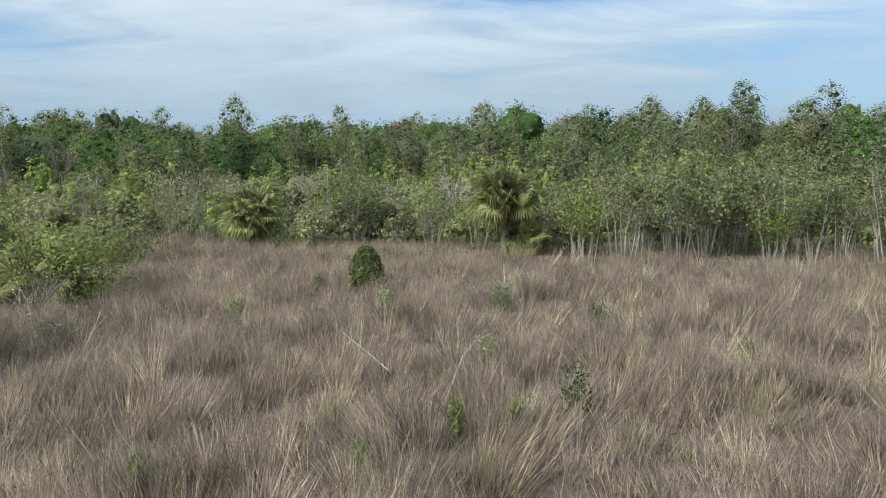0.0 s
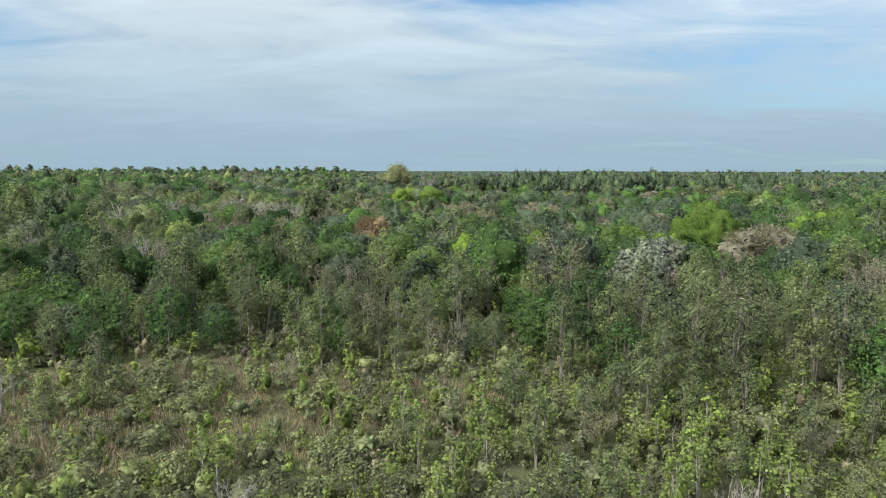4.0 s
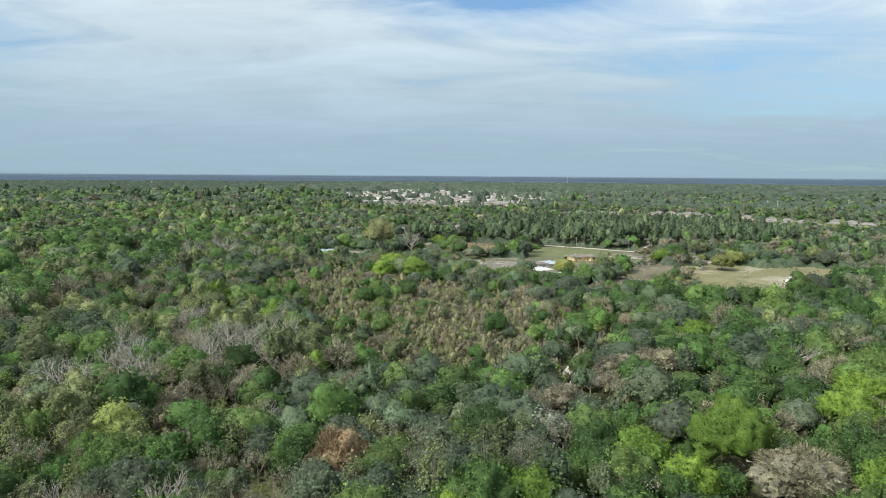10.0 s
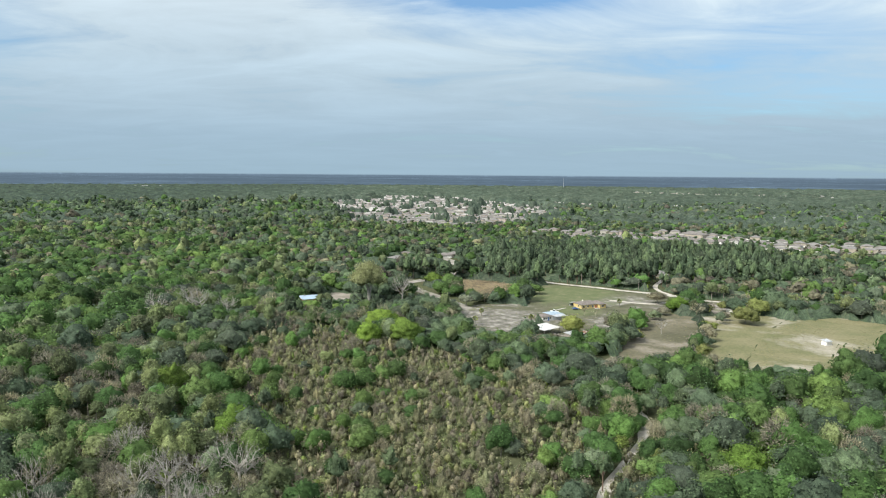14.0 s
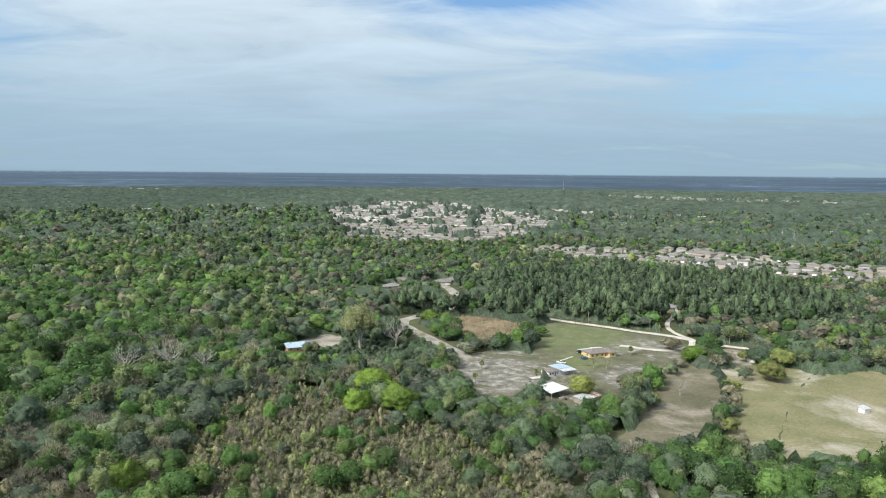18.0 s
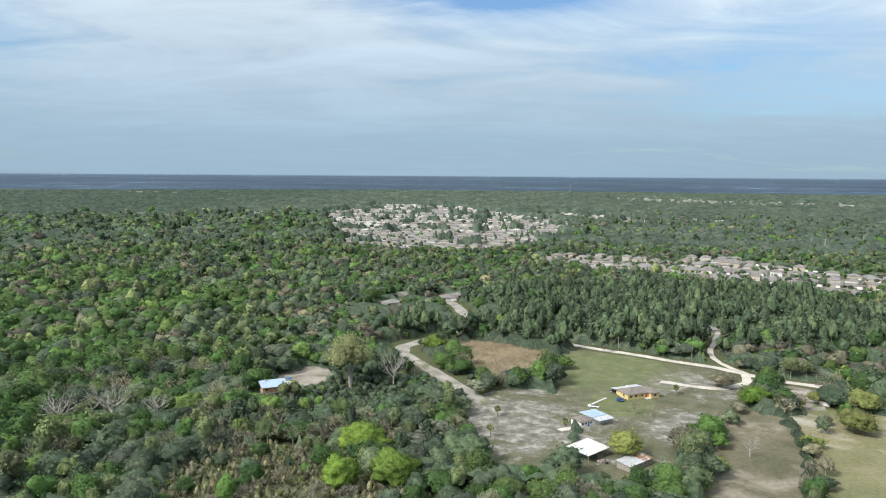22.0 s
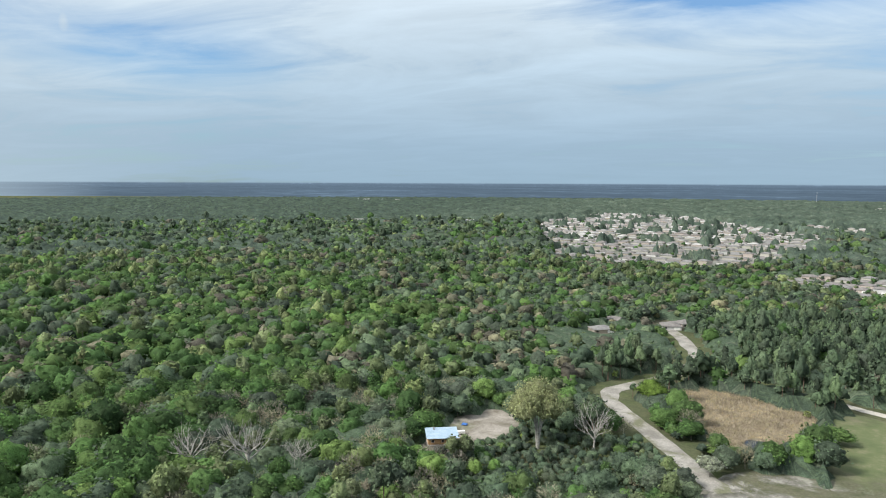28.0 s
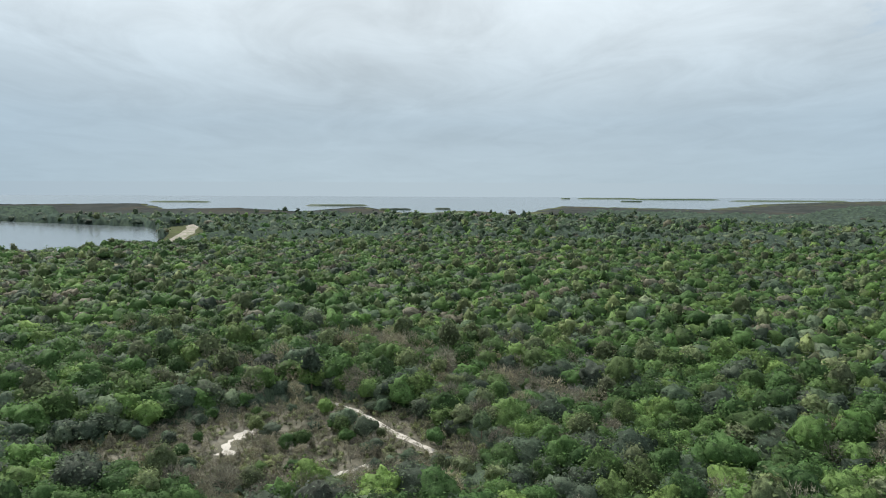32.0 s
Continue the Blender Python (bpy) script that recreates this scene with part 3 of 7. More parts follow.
def stems(kind, c, ls, r, limbs=7, thick=1.0):
    k = KIND[kind]
    h = k["h"]
    t0 = (0.012 if kind in ("bay", "lime") else 0.016) * h * thick
    lean = r.normal(size=2) * 0.02 * h
    top = np.array([lean[0], lean[1], h * 0.93])
    mid = np.array([lean[0] * 0.3, lean[1] * 0.3, h * 0.4])
    out = [tube([(0, 0, -0.4), (0, 0, h * 0.05), mid, top], [t0 * 1.35, t0, t0 * 0.72, t0 * 0.15], 6)]
    if kind in ("bay", "shrub", "lime"):
        for i in range(3 if kind == "shrub" else 2):
            j = r.integers(len(c))
            e = np.array([c[j, 0] * 0.6, c[j, 1] * 0.6, h * 0.8])
            out.append(tube([(e[0] * 0.1, e[1] * 0.1, -0.3), e * 0.5 + (0, 0, h * 0.05), e], [t0 * 0.8, t0 * 0.55, t0 * 0.12], 5))
    for i in r.permutation(len(c))[:limbs]:
        z = max(h * 0.1, c[i, 2] * r.uniform(0.45, 0.75))
        s = np.array([lean[0] * z / h, lean[1] * z / h, z])
        e = c[i] + (0, 0, ls[i] * 0.3)
        m = (s + e) / 2 + (0, 0, 0.05 * h * r.uniform(-0.3, 0.5))
        out.append(tube([s, m, e], [t0 * 0.45, t0 * 0.28, t0 * 0.08], 4))
    return join(out)


def bare_branches(h, spread, r, n=9, deep=3, twigs=True, thick=1.0):
    """A leafless tree: a trunk, limbs that fork, and thin twigs."""
    out = []

    def grow(p, d, length, rad, level):
        d = d / np.linalg.norm(d)
        e = p + d * length
        m = (p + e) / 2 + r.normal(size=3) * length * 0.06
        out.append(tube([p, m, e], [rad, rad * 0.75, rad * 0.5], 4) if level == 0 else tube([p, e], [rad, rad * 0.45], 3))
        if level >= deep:
            return
        for _ in range(3 if level < 2 else 2):
            w = r.normal(size=3)
            nd = d * 0.9 + w * 0.55 * spread + (0, 0, 0.25)
            q = p + (e - p) * r.uniform(0.55, 1.0)
            grow(q, nd, length * r.uniform(0.55, 0.75), rad * 0.5, level + 1)

    t0 = 0.018 * h * thick
    out.append(tube([(0, 0, -0.4), (0, 0, h * 0.15), (r.normal() * 0.1, r.normal() * 0.1, h * 0.42)], [t0 * 1.3, t0, t0 * 0.8], 6))
    for i in range(n):
        a = i * 2.4 + r.uniform(0, 0.6)
        z = h * r.uniform(0.22, 0.42)
        grow(np.array([0, 0, z]), np.array([math.cos(a) * spread, math.sin(a) * spread, r.uniform(0.5, 1.3)]), h * 0.27, t0 * 0.55, 0 if deep > 2 else 1)
    return join(out)


def inside(poly, x, y):
    """Which of the points lie in a polygon."""
    x, y = np.asarray(x, float), np.asarray(y, float)
    p = np.asarray(poly, float)
    hit = np.zeros(x.shape, bool)
    for (x0, y0), (x1, y1) in zip(p, np.roll(p, -1, 0)):
        if y0 == y1:
            continue
        hit ^= ((y0 > y) != (y1 > y)) & (x < (x1 - x0) * (y - y0) / (y1 - y0) + x0)
    return hit


def near_line(pts, x, y):
    """The distance of each point from a line of a few points."""
    x, y = np.asarray(x, float), np.asarray(y, float)
    best = np.full(x.shape, 1e9)
    for (x0, y0), (x1, y1) in zip(pts, pts[1:]):
        dx, dy = x1 - x0, y1 - y0
        t = np.clip(((x - x0) * dx + (y - y0) * dy) / (dx * dx + dy * dy + 1e-9), 0, 1)
        best = np.minimum(best, np.hypot(x - x0 - t * dx, y - y0 - t * dy))
    return best


def ragged(pts, step, amp, r):
    """A closed outline, its sides cut into short uneven steps."""
    out = []
    for (x0, y0), (x1, y1) in zip(pts, list(pts[1:]) + [pts[0]]):
        n = max(1, int(math.hypot(x1 - x0, y1 - y0) / step))
        for i in range(n):
            t = i / n
            out.append((x0 + (x1 - x0) * t + r.normal() * amp, y0 + (y1 - y0) * t + r.normal() * amp))
    return out


def patch(name, pts, material, z, label, category="ground", step=6.0, amp=1.0):
    bm = bmesh.new()
    vs = [bm.verts.new((x, y, z)) for x, y in ragged(pts, step, amp, rng)]
    f = bm.faces.new(vs)
    if f.normal.z < 0:
        f.normal_flip()
    bmesh.ops.triangulate(bm, faces=[f])
    me = bpy.data.meshes.new(name)
    bm.to_mesh(me)
    bm.free()
    me.materials.append(material)
    return tagged(new(name, me), label, category, kind="structure")


def ribbon(name, pts, width, material, z, label, category="road", amp=0.25):
    """A track along a line: smoothed, with uneven edges."""
    p = np.array(pts, float)
    for _ in range(2):
        q = [p[0]]
        for a, b in zip(p, p[1:]):
            q += [a * 0.75 + b * 0.25, a * 0.25 + b * 0.75]
        p = np.array(q + [p[-1]])
    d = np.gradient(p, axis=0)
    d /= np.linalg.norm(d, axis=1, keepdims=True)
    side = np.stack([-d[:, 1], d[:, 0]], 1)
    k = len(p)
    l = p + side * (width / 2 + rng.normal(size=(k, 1)) * amp)
    r_ = p - side * (width / 2 + rng.normal(size=(k, 1)) * amp)
    v = np.concatenate([np.column_stack([l, lie(l[:, 0], l[:, 1]) + z]), np.column_stack([r_, lie(r_[:, 0], r_[:, 1]) + z])])
    f = np.array([(i + k, i + k + 1, i + 1, i) for i in range(k - 1)])
    return tagged(new(name, mesh_of(name, v, f, [material])), label, category, kind="structure")


def box_bm(x0, y0, z0, x1, y1, z1, bevel=0.0):
    bm = bmesh.new()
    bmesh.ops.create_cube(bm, size=1, matrix=Matrix.Translation(((x0 + x1) / 2, (y0 + y1) / 2, (z0 + z1) / 2)) @ Matrix.Diagonal((x1 - x0, y1 - y0, z1 - z0, 1)))
    if bevel:
        bmesh.ops.bevel(bm, geom=bm.edges[:], offset=bevel, segments=1, affect="EDGES")
    return bm


def hip_bm(x0, y0, x1, y1, z, rise, over=0.5, thick=0.18):
    """A hip roof with eaves over a rectangle."""
    bm = bmesh.new()
    x0, y0, x1, y1 = x0 - over, y0 - over, x1 + over, y1 + over
    w, d = x1 - x0, y1 - y0
    s = min(w, d) / 2
    ridge = [(x0 + s, (y0 + y1) / 2), (x1 - s, (y0 + y1) / 2)] if w >= d else [((x0 + x1) / 2, y0 + s), ((x0 + x1) / 2, y1 - s)]
    lo = [bm.verts.new((x, y, z - thick)) for x, y in ((x0, y0), (x1, y0), (x1, y1), (x0, y1))]
    e = [bm.verts.new((x, y, z)) for x, y in ((x0, y0), (x1, y0), (x1, y1), (x0, y1))]
    a, b = [bm.verts.new((x, y, z + rise)) for x, y in ridge]
    bm.faces.new(lo[::-1])
    for i in range(4):
        bm.faces.new((lo[i], lo[(i + 1) % 4], e[(i + 1) % 4], e[i]))
    if w >= d:
        for q in ((e[0], e[1], b, a), (e[1], e[2], b), (e[2], e[3], a, b), (e[3], e[0], a)):
            bm.faces.new(q)
    else:
        for q in ((e[0], e[1], a), (e[1], e[2], b, a), (e[2], e[3], b), (e[3], e[0], a, b)):
            bm.faces.new(q)
    return bm


def pitch_bm(x0, y0, x1, y1, z0, z1, over=0.4, thick=0.12):
    """A flat sheet roof, from height z0 at y0 to z1 at y1."""
    bm = box_bm(x0 - over, y0 - over, 0, x1 + over, y1 + over, thick)
    for v in bm.verts:
        t = (v.co.y - y0) / (y1 - y0)
        v.co.z += z0 + (z1 - z0) * t
    return bm

# ---- the plan ----
LOT = [(10, 568), (18, 584), (29, 591), (50, 594), (56, 574), (58, 545), (50, 505), (42, 484), (28, 474), (16, 480), (12, 500), (9, 524), (5, 546)]
REEDS = [(1, 690), (12, 708), (38, 694), (65, 671), (60, 640), (45, 612), (21, 608), (6, 640)]
LAWN = [(80, 684), (121, 658), (158, 632), (166, 600), (150, 572), (118, 566), (92, 556), (70, 558), (54, 574), (58, 625), (68, 665)]
YARD = [(54, 574), (70, 558), (92, 556), (118, 566), (150, 572), (146, 556), (118, 530), (98, 506), (86, 482), (62, 466), (44, 474), (52, 505), (59, 540)]
FIELD_A = [(68, 428), (86, 456), (105, 500), (128, 545), (150, 562), (160, 548), (146, 503), (122, 452), (106, 432), (86, 420)]
FIELD_B = [(122, 412), (138, 426), (157, 460), (184, 506), (212, 542), (250, 552), (272, 530), (235, 470), (196, 426), (160, 412)]
SANDY_CORNER = [(172, 594), (184, 602), (198, 594), (190, 572), (182, 558), (164, 562)]
FIELD_STRIP = [(104, 420), (124, 448), (147, 500), (162, 552), (176, 562), (206, 560), (214, 545), (186, 508), (158, 462), (138, 428), (120, 410)]
BLUE_YARD = [(-99, 612), (-85, 634), (-70, 630), (-66, 606), (-76, 582), (-84, 566), (-104, 566)]
MARSH = [(-70, 92), (-50, 108), (-30, 112), (-10, 104), (4, 103), (6, 92), (-8, 82), (-40, 74), (-66, 74)]
TOWN_A = [(-370, 2300), (-256, 2900), (16, 2800), (289, 1920), (201, 1504), (60, 1236), (-81, 1255), (-163, 1330), (-215, 1500)]
TOWN_B = [(90, 1250), (174, 1225), (266, 1175), (380, 1210), (450, 1060), (560, 990), (600, 830), (420, 850), (373, 885), (290, 900), (255, 985), (110, 1095)]
TOWN_C = [(260, 2350), (420, 2380), (520, 1900), (420, 1720), (300, 2000)]
TOWN_D = [(520, 3600), (900, 3900), (1700, 3300), (1500, 2700), (900, 2900)]
ESTATE = [(-68, 822), (-48, 806), (-30, 842), (-34, 858), (-52, 850)]
ESTATE_B = [(-22, 878), (-2, 862), (14, 866), (16, 890), (-12, 905)]
POND_E = [(-1754, -793), (-1694, -640), (-1570, -351), (-1403, -245), (-1120, -150), (-960, -230), (-880, -900)]
POND_LAND = [(-1720, -300), (-1600, -240), (-1420, -165), (-1200, -100), (-1060, -110), (-1110, -150), (-1240, -190), (-1403, -240), (-1560, -330)]
SCRUB_W = [(-340, 255), (-322, 292), (-290, 318), (-262, 340), (-236, 318), (-226, 262), (-240, 190), (-262, 165), (-300, 205)]
YOUNG = [(-108, 430), (-104, 500), (-52, 502), (-10, 455), (20, 430), (46, 390), (56, 340), (36, 285), (16, 252), (-30, 250), (-50, 302), (-80, 370)]
GLADES = [[(-1090, 470), (-1000, 560), (-980, 600), (-960, 540), (-1040, 470)], [(-900, -120), (-850, -40), (-800, -60), (-850, -130)],
          [(-790, 870), (-740, 905), (-720, 880), (-760, 855)], [(172, 729), (204, 752), (232, 718), (206, 698)]]
ROAD_N = [(20, 742), (45, 718), (73, 704), (90, 686), (121, 666), (140, 650), (159, 639), (173, 621), (195, 603), (230, 592), (290, 590)]
ROAD_LOOP = [(170, 622), (166, 608), (156, 600), (144, 594), (132, 599), (117, 608)]
ROAD_BRANCH = [(173, 624), (167, 639), (165, 655), (168, 675), (180, 700), (196, 735)]
ROAD_W = [(-10, 880), (6, 830), (15, 769), (8, 746), (-2, 722), (-22, 698), (-36, 678), (-22, 645), (-5, 613), (10, 582), (17, 566)]
PATH_A = [(60, 140), (54, 163), (51, 175), (46, 200), (42, 225), (39, 238), (36, 255), (36, 271), (46, 298), (66, 333), (74, 355), (73, 370), (78, 400)]
PATH_W = [(-330, 262), (-319, 274), (-308, 283), (-287, 297), (-268, 313)]
PATH_W2 = [(-296, 262), (-285, 238), (-273, 228), (-262, 205), (-252, 170)]
BARE_W = [(-289, 238), (-282, 231), (-273, 232), (-262, 234)]
BARE_W2 = [(-231, 263), (-238, 269), (-243, 277), (-255, 289)]
CREEKS = [(-1880, 945, 40, 75), (-1770, 1030, 34, 80), (-1690, 1120, 30, 70), (-1600, 1235, 26, 60), (-2060, -690, 34, 90), (-2330, -537, 40, 80), (-2520, 414, 60, 60), (-2270, 960, 60, 80), (-2244, 509, 40, 50)]
LAKE = [(-330, 4230), (230, 4280), (250, 4560), (-340, 4560)]
OPEN = [SANDY_CORNER, FIELD_STRIP, ESTATE, ESTATE_B, LOT, YARD, LAKE, REEDS, LAWN, FIELD_A, FIELD_B, BLUE_YARD, TOWN_A, TOWN_B, TOWN_C, POND_E, POND_LAND, *GLADES]
LINES = [(ROAD_N, 9.0), (ROAD_LOOP, 5.0), (ROAD_BRANCH, 5.0), (ROAD_W, 17.0), (PATH_A, 0.0), (PATH_W, 4.5), (PATH_W2, 4.0), (BARE_W, 6.0), (BARE_W2, 4.0)]
HOUSES = [(-93, 578), (97, 580), (65, 540), (56, 500), (72, 491), (203, 477), (188, 736), (219, 718), (188, 569), (-3, 866), (-45, 876), (-52, 836), (8, 880)]


def coast(y):
    """The x at which the bay begins, for a y."""
    ys = [-2500, -1500, -1050, -700, -480, -180, -40, 180, 400, 520, 800, 1000, 1300, 1800, 2400, 3200, 4600]
    xs = [-3000, -2940, -3150, -2560, -2680, -2380, -2860, -2290, -2500, -2230, -3030, -2870, -2720, -3400, -3850, -4300, -4700]
    return np.interp(y, ys, xs)


def build_ground():
    s = np.linspace(-1, 1, 150)
    g = np.sinh(s * 4.2) / np.sinh(4.2) * 4650
    X, Y = np.meshgrid(g - 60, g + 250)
    v = np.column_stack([X.ravel(), Y.ravel(), lie(X, Y).ravel()])
    n = len(g)
    i = np.arange(n * n).reshape(n, n)
    f = np.column_stack([i[:-1, :-1].ravel(), i[:-1, 1:].ravel(), i[1:, 1:].ravel(), i[1:, :-1].ravel()])
    tagged(new("ground", mesh_of("ground", v, f, [M_GROUND])), "brown woodland floor with leaf litter and low green growth, darkened like shade", "ground", kind="structure")
    # the bay
    ys = np.linspace(-3000, 4550, 240)
    cx = coast(ys) + 45 * (wav(ys, ys * 0, 260, 1.0) - 0.5) + 60 * (wav(ys, ys * 0, 90, 2.0) - 0.5)
    k = len(ys)
    v = np.concatenate([np.column_stack([cx, ys, ys * 0 + 0.3]), np.column_stack([ys * 0 - 4700, ys, ys * 0 + 0.3])])
    f = np.array([(i, i + 1, i + 1 + k, i + k) for i in range(k - 1)])
    tagged(new("water_bay", mesh_of("water_bay", v, f, [M_SEA])), "calm pale grey-blue bay reaching to the horizon", "water", kind="structure")
    patch("water_pond", POND_E, M_SEA, 0.3, "bright still lagoon behind dark woods", "water", 40, 8)
    patch("water_lake", LAKE, M_SEA, 0.4, "pale distant lake among woods", "water", 60, 10)
    ribbon("pond_bank", [(-1720, -300), (-1600, -262), (-1420, -205), (-1290, -180), (-1190, -140), (-1090, -90)], 26, M_SAND, 0.25, "pale sandy bank beside the lagoon", "ground", 2.0)
    for i, (cx, cy, w, d) in enumerate(CREEKS):
        a = [(cx + w * math.cos(u) * (1 + 0.3 * math.sin(3 * u + i)), cy + d * math.sin(u) * (1 + 0.3 * math.cos(2 * u + i))) for u in np.linspace(0, 2 * math.pi, 14)[:-1]]
        patch("water_creek", a, M_SEA, 0.35, "small bright tidal pool in the dark marsh", "water", 15, 4)
    patch("ground_sandy_lot", LOT, M_HOME, 0.10, "bare sandy yard with patches of thin grass", "ground", 5, 0.5)
    patch("ground_reed_bed", REEDS, M_MUD, 0.08, "brown mud of a reed bed", "ground", 5, 0.5)
    patch("ground_lawn", LAWN, M_HOME, 0.07, "mown green lawn with worn yellowish patches", "lawn", 5, 0.5)
    patch("ground_yard", YARD, M_HOME, 0.06, "thin dry yard with sandy spots", "ground", 5, 0.5)
    patch("ground_field", FIELD_A, M_FIELD, 0.07, "dry tan field with bare sandy spots", "field", 5, 0.5)
    patch("ground_pasture", FIELD_B, M_FIELDG, 0.07, "thin green pasture with white sandy spots", "field", 5, 0.5)
    patch("ground_field_strip", FIELD_STRIP, M_FIELDG, 0.05, "rough grass below a row of trees between fields", "field", 5, 0.5)
    patch("ground_sandy_corner", SANDY_CORNER, M_SAND, 0.07, "bare sandy ground beside the white road", "ground", 5, 1)
    patch("ground_blue_yard", BLUE_YARD, M_SAND, 0.09, "bare sandy yard round the blue-roofed house", "ground", 5, 0.5)
    for p in (ESTATE, ESTATE_B):
        patch("ground_estate", p, M_FIELD, 0.07, "dry clearing round small houses", "ground", 5, 2)
    patch("ground_scrub", SCRUB_W, M_SCRUB, 0.07, "open sandy scrubland with dry grass", "ground", 4, 2)
    for p in GLADES:
        patch("ground_glade", p, M_FIELDG, 0.07, "small grassy clearing in the woods", "ground", 8, 2)
    for p in (TOWN_A, TOWN_B, TOWN_C, TOWN_D):
        patch("ground_town", p, M_TOWN, 0.10, "pale streets and lawns of a housing estate", "ground", 30, 8)
    ribbon("road_north", ROAD_N, 6.0, M_ROAD, 0.14, "white limerock road", "road")
    ribbon("road_loop", ROAD_LOOP, 5.0, M_ROAD, 0.16, "white driveway curving round a bush", "road")
    ribbon("road_branch", ROAD_BRANCH, 3.6, M_ROAD, 0.18, "white side road into the trees", "road")
    ribbon("road_west", ROAD_W, 9.0, M_GREYROAD, 0.20, "worn grey sand road with grassy verges", "road", 0.6)
    ribbon("path_woods", PATH_A, 2.9, M_ROAD, 0.12, "sandy track through the woods", "path", 0.5)
    ribbon("path_scrub", PATH_W, 3.0, M_ROAD, 0.12, "pale sandy track through scrub", "path", 0.5)
    ribbon("path_clearing", PATH_W2, 2.6, M_SCRUB, 0.14, "sandy track among bushes", "path", 0.7)
    ribbon("ground_bare_sand", BARE_W, 4.6, M_ROAD, 0.17, "patch of bare white sand in scrub", "ground", 1.5)
    ribbon("ground_sand_streak", BARE_W2, 2.4, M_ROAD, 0.17, "streak of bare white sand in scrub", "ground", 1.1)


build_ground()

# ---- trees near enough to be told apart ----
_tpl_r = np.random.default_rng(21)
TREE_LABEL = {
    "maple": ("broadleaf_tree", "bright green broadleaf tree with a rounded crown"),
    "oak": ("oak_tree", "olive green oak with a broad uneven crown"),
    "bay": ("bay_tree", "grey-green upright tree with pale trunk and open crown"),
    "pine": ("pine_tree", "tall dark green pine with a bare lower trunk"),
    "cypress": ("young_cypress", "slender brownish green young cypress"),
    "shrub": ("shrub", "grey-green multi-stemmed marsh shrub"),
    "lime": ("sapling", "thin sapling with fresh yellow-green leaves"),
    "rust": ("rusty_tree", "rust-brown tree with fine dense twigs"),
}


def tree_template(kind, n, size, limbs, loose=False):
    name, label = TREE_LABEL[kind]
    v, f, c, ls = dome(kind, n, size, _tpl_r, 4) if kind in ("maple", "oak", "pine", "cypress", "rust") and not loose else crown(kind, n, size, _tpl_r, 2, None, 0.30)
    ob = empty(name, label, "shrub" if kind == "shrub" else "tree", "trees of the wood")
    bark = M_PINE_BARK if kind == "pine" else M_WHITE_BARK if kind == "lime" else M_BARK
    tv, tf = stems(kind, c, ls, _tpl_r, limbs)
    child("trunk", mesh_of("trunk", tv, tf, [bark], flat=False), ob)
    child("crown", mesh_of("crown", v, f, [LEAF[kind]]), ob)
    return ob


def bare_template(h, spread, n, deep, thick, label, material=M_TWIG, leaves=0):
    ob = empty("bare_tree", label, "tree", "bare trees")
    v, f = bare_branches(h, spread, _tpl_r, n, deep, True, thick)
    child("trunk", mesh_of("trunk", v, f, [material]), ob)
    if leaves:
        p = v[_tpl_r.choice(np.nonzero(v[:, 2] > h * 0.35)[0], leaves)] + _tpl_r.normal(size=(leaves, 3)) * 0.25
        cv, cf = sprays(p, _tpl_r.normal(size=(leaves, 3)) + (0, 0, 0.5), 0.18, _tpl_r)
        tagged(child("twig_mass", mesh_of("twig_mass", cv, cf, [material]), ob), kind="stuff")
    return ob


def put(ob, x, y, s=1.0, sz=1.0, rot=0.0, dz=0.0):
    m = pose(x, y, float(lie(x, y)) + dz, 0, 0, rot) @ Matrix.Diagonal((s, s, s * sz, 1))
    o = copy_thing(ob, m)
    o.matrix_basis = m
    return o


def allowed(x, y, gap=0.0):
    ok = np.ones(np.shape(x), bool)
    for p in OPEN:
        ok &= ~inside(p, x, y)
    for l, w in LINES:
        ok &= near_line(l, x, y) > w / 2 + 1.2 + gap
    for hx, hy in HOUSES:
        ok &= np.hypot(x - hx, y - hy) > 13
    for hx, hy, q in ((37, 248, 7), (39, 238, 6.5), (51, 176, 5), (54, 166, 6), (73, 362, 3.5), (68, 338, 3.5), (21, 318, 3.5), (-48, 310, 3.5)):
        ok &= np.hypot(x - hx, (y - hy + 2) * 0.8) > q
    for cx, cy, w, d in CREEKS:
        ok &= np.hypot((x - cx - 60) / (w + 110), (y - cy) / (d + 15)) > 1
    ok &= x > coast(y) + 15
    return ok


def in_view(x, y, pad=0.0):
    """Ground that lies ahead of the walk, or to its west at the end."""
    a = (y > 40) & (np.abs(x + 0.02 * y) < 0.66 * (y + 15) + 12 + pad)
    ang = np.degrees(np.arctan2(-(x + 4), y - 318))
    d = np.hypot(x + 4, y - 318)
    b = (ang > -20) & (ang < 127) & (d > 165)
    return a | b


def grid(x0, y0, x1, y1, step, r, jit=0.42):
    nx, ny = int((x1 - x0) / step), int((y1 - y0) / step)
    X, Y = np.meshgrid(x0 + (np.arange(nx) + 0.5) * step, y0 + (np.arange(ny) + 0.5) * step)
    X = X + (np.arange(ny) % 2)[:, None] * step * 0.5
    X, Y = X.ravel(), Y.ravel()
    return X + r.uniform(-jit, jit, len(X)) * step, Y + r.uniform(-jit, jit, len(X)) * step


SPECIES = ["maple", "oak", "bay", "pine", "cypress", "shrub", "lime", "rust", "bare"]


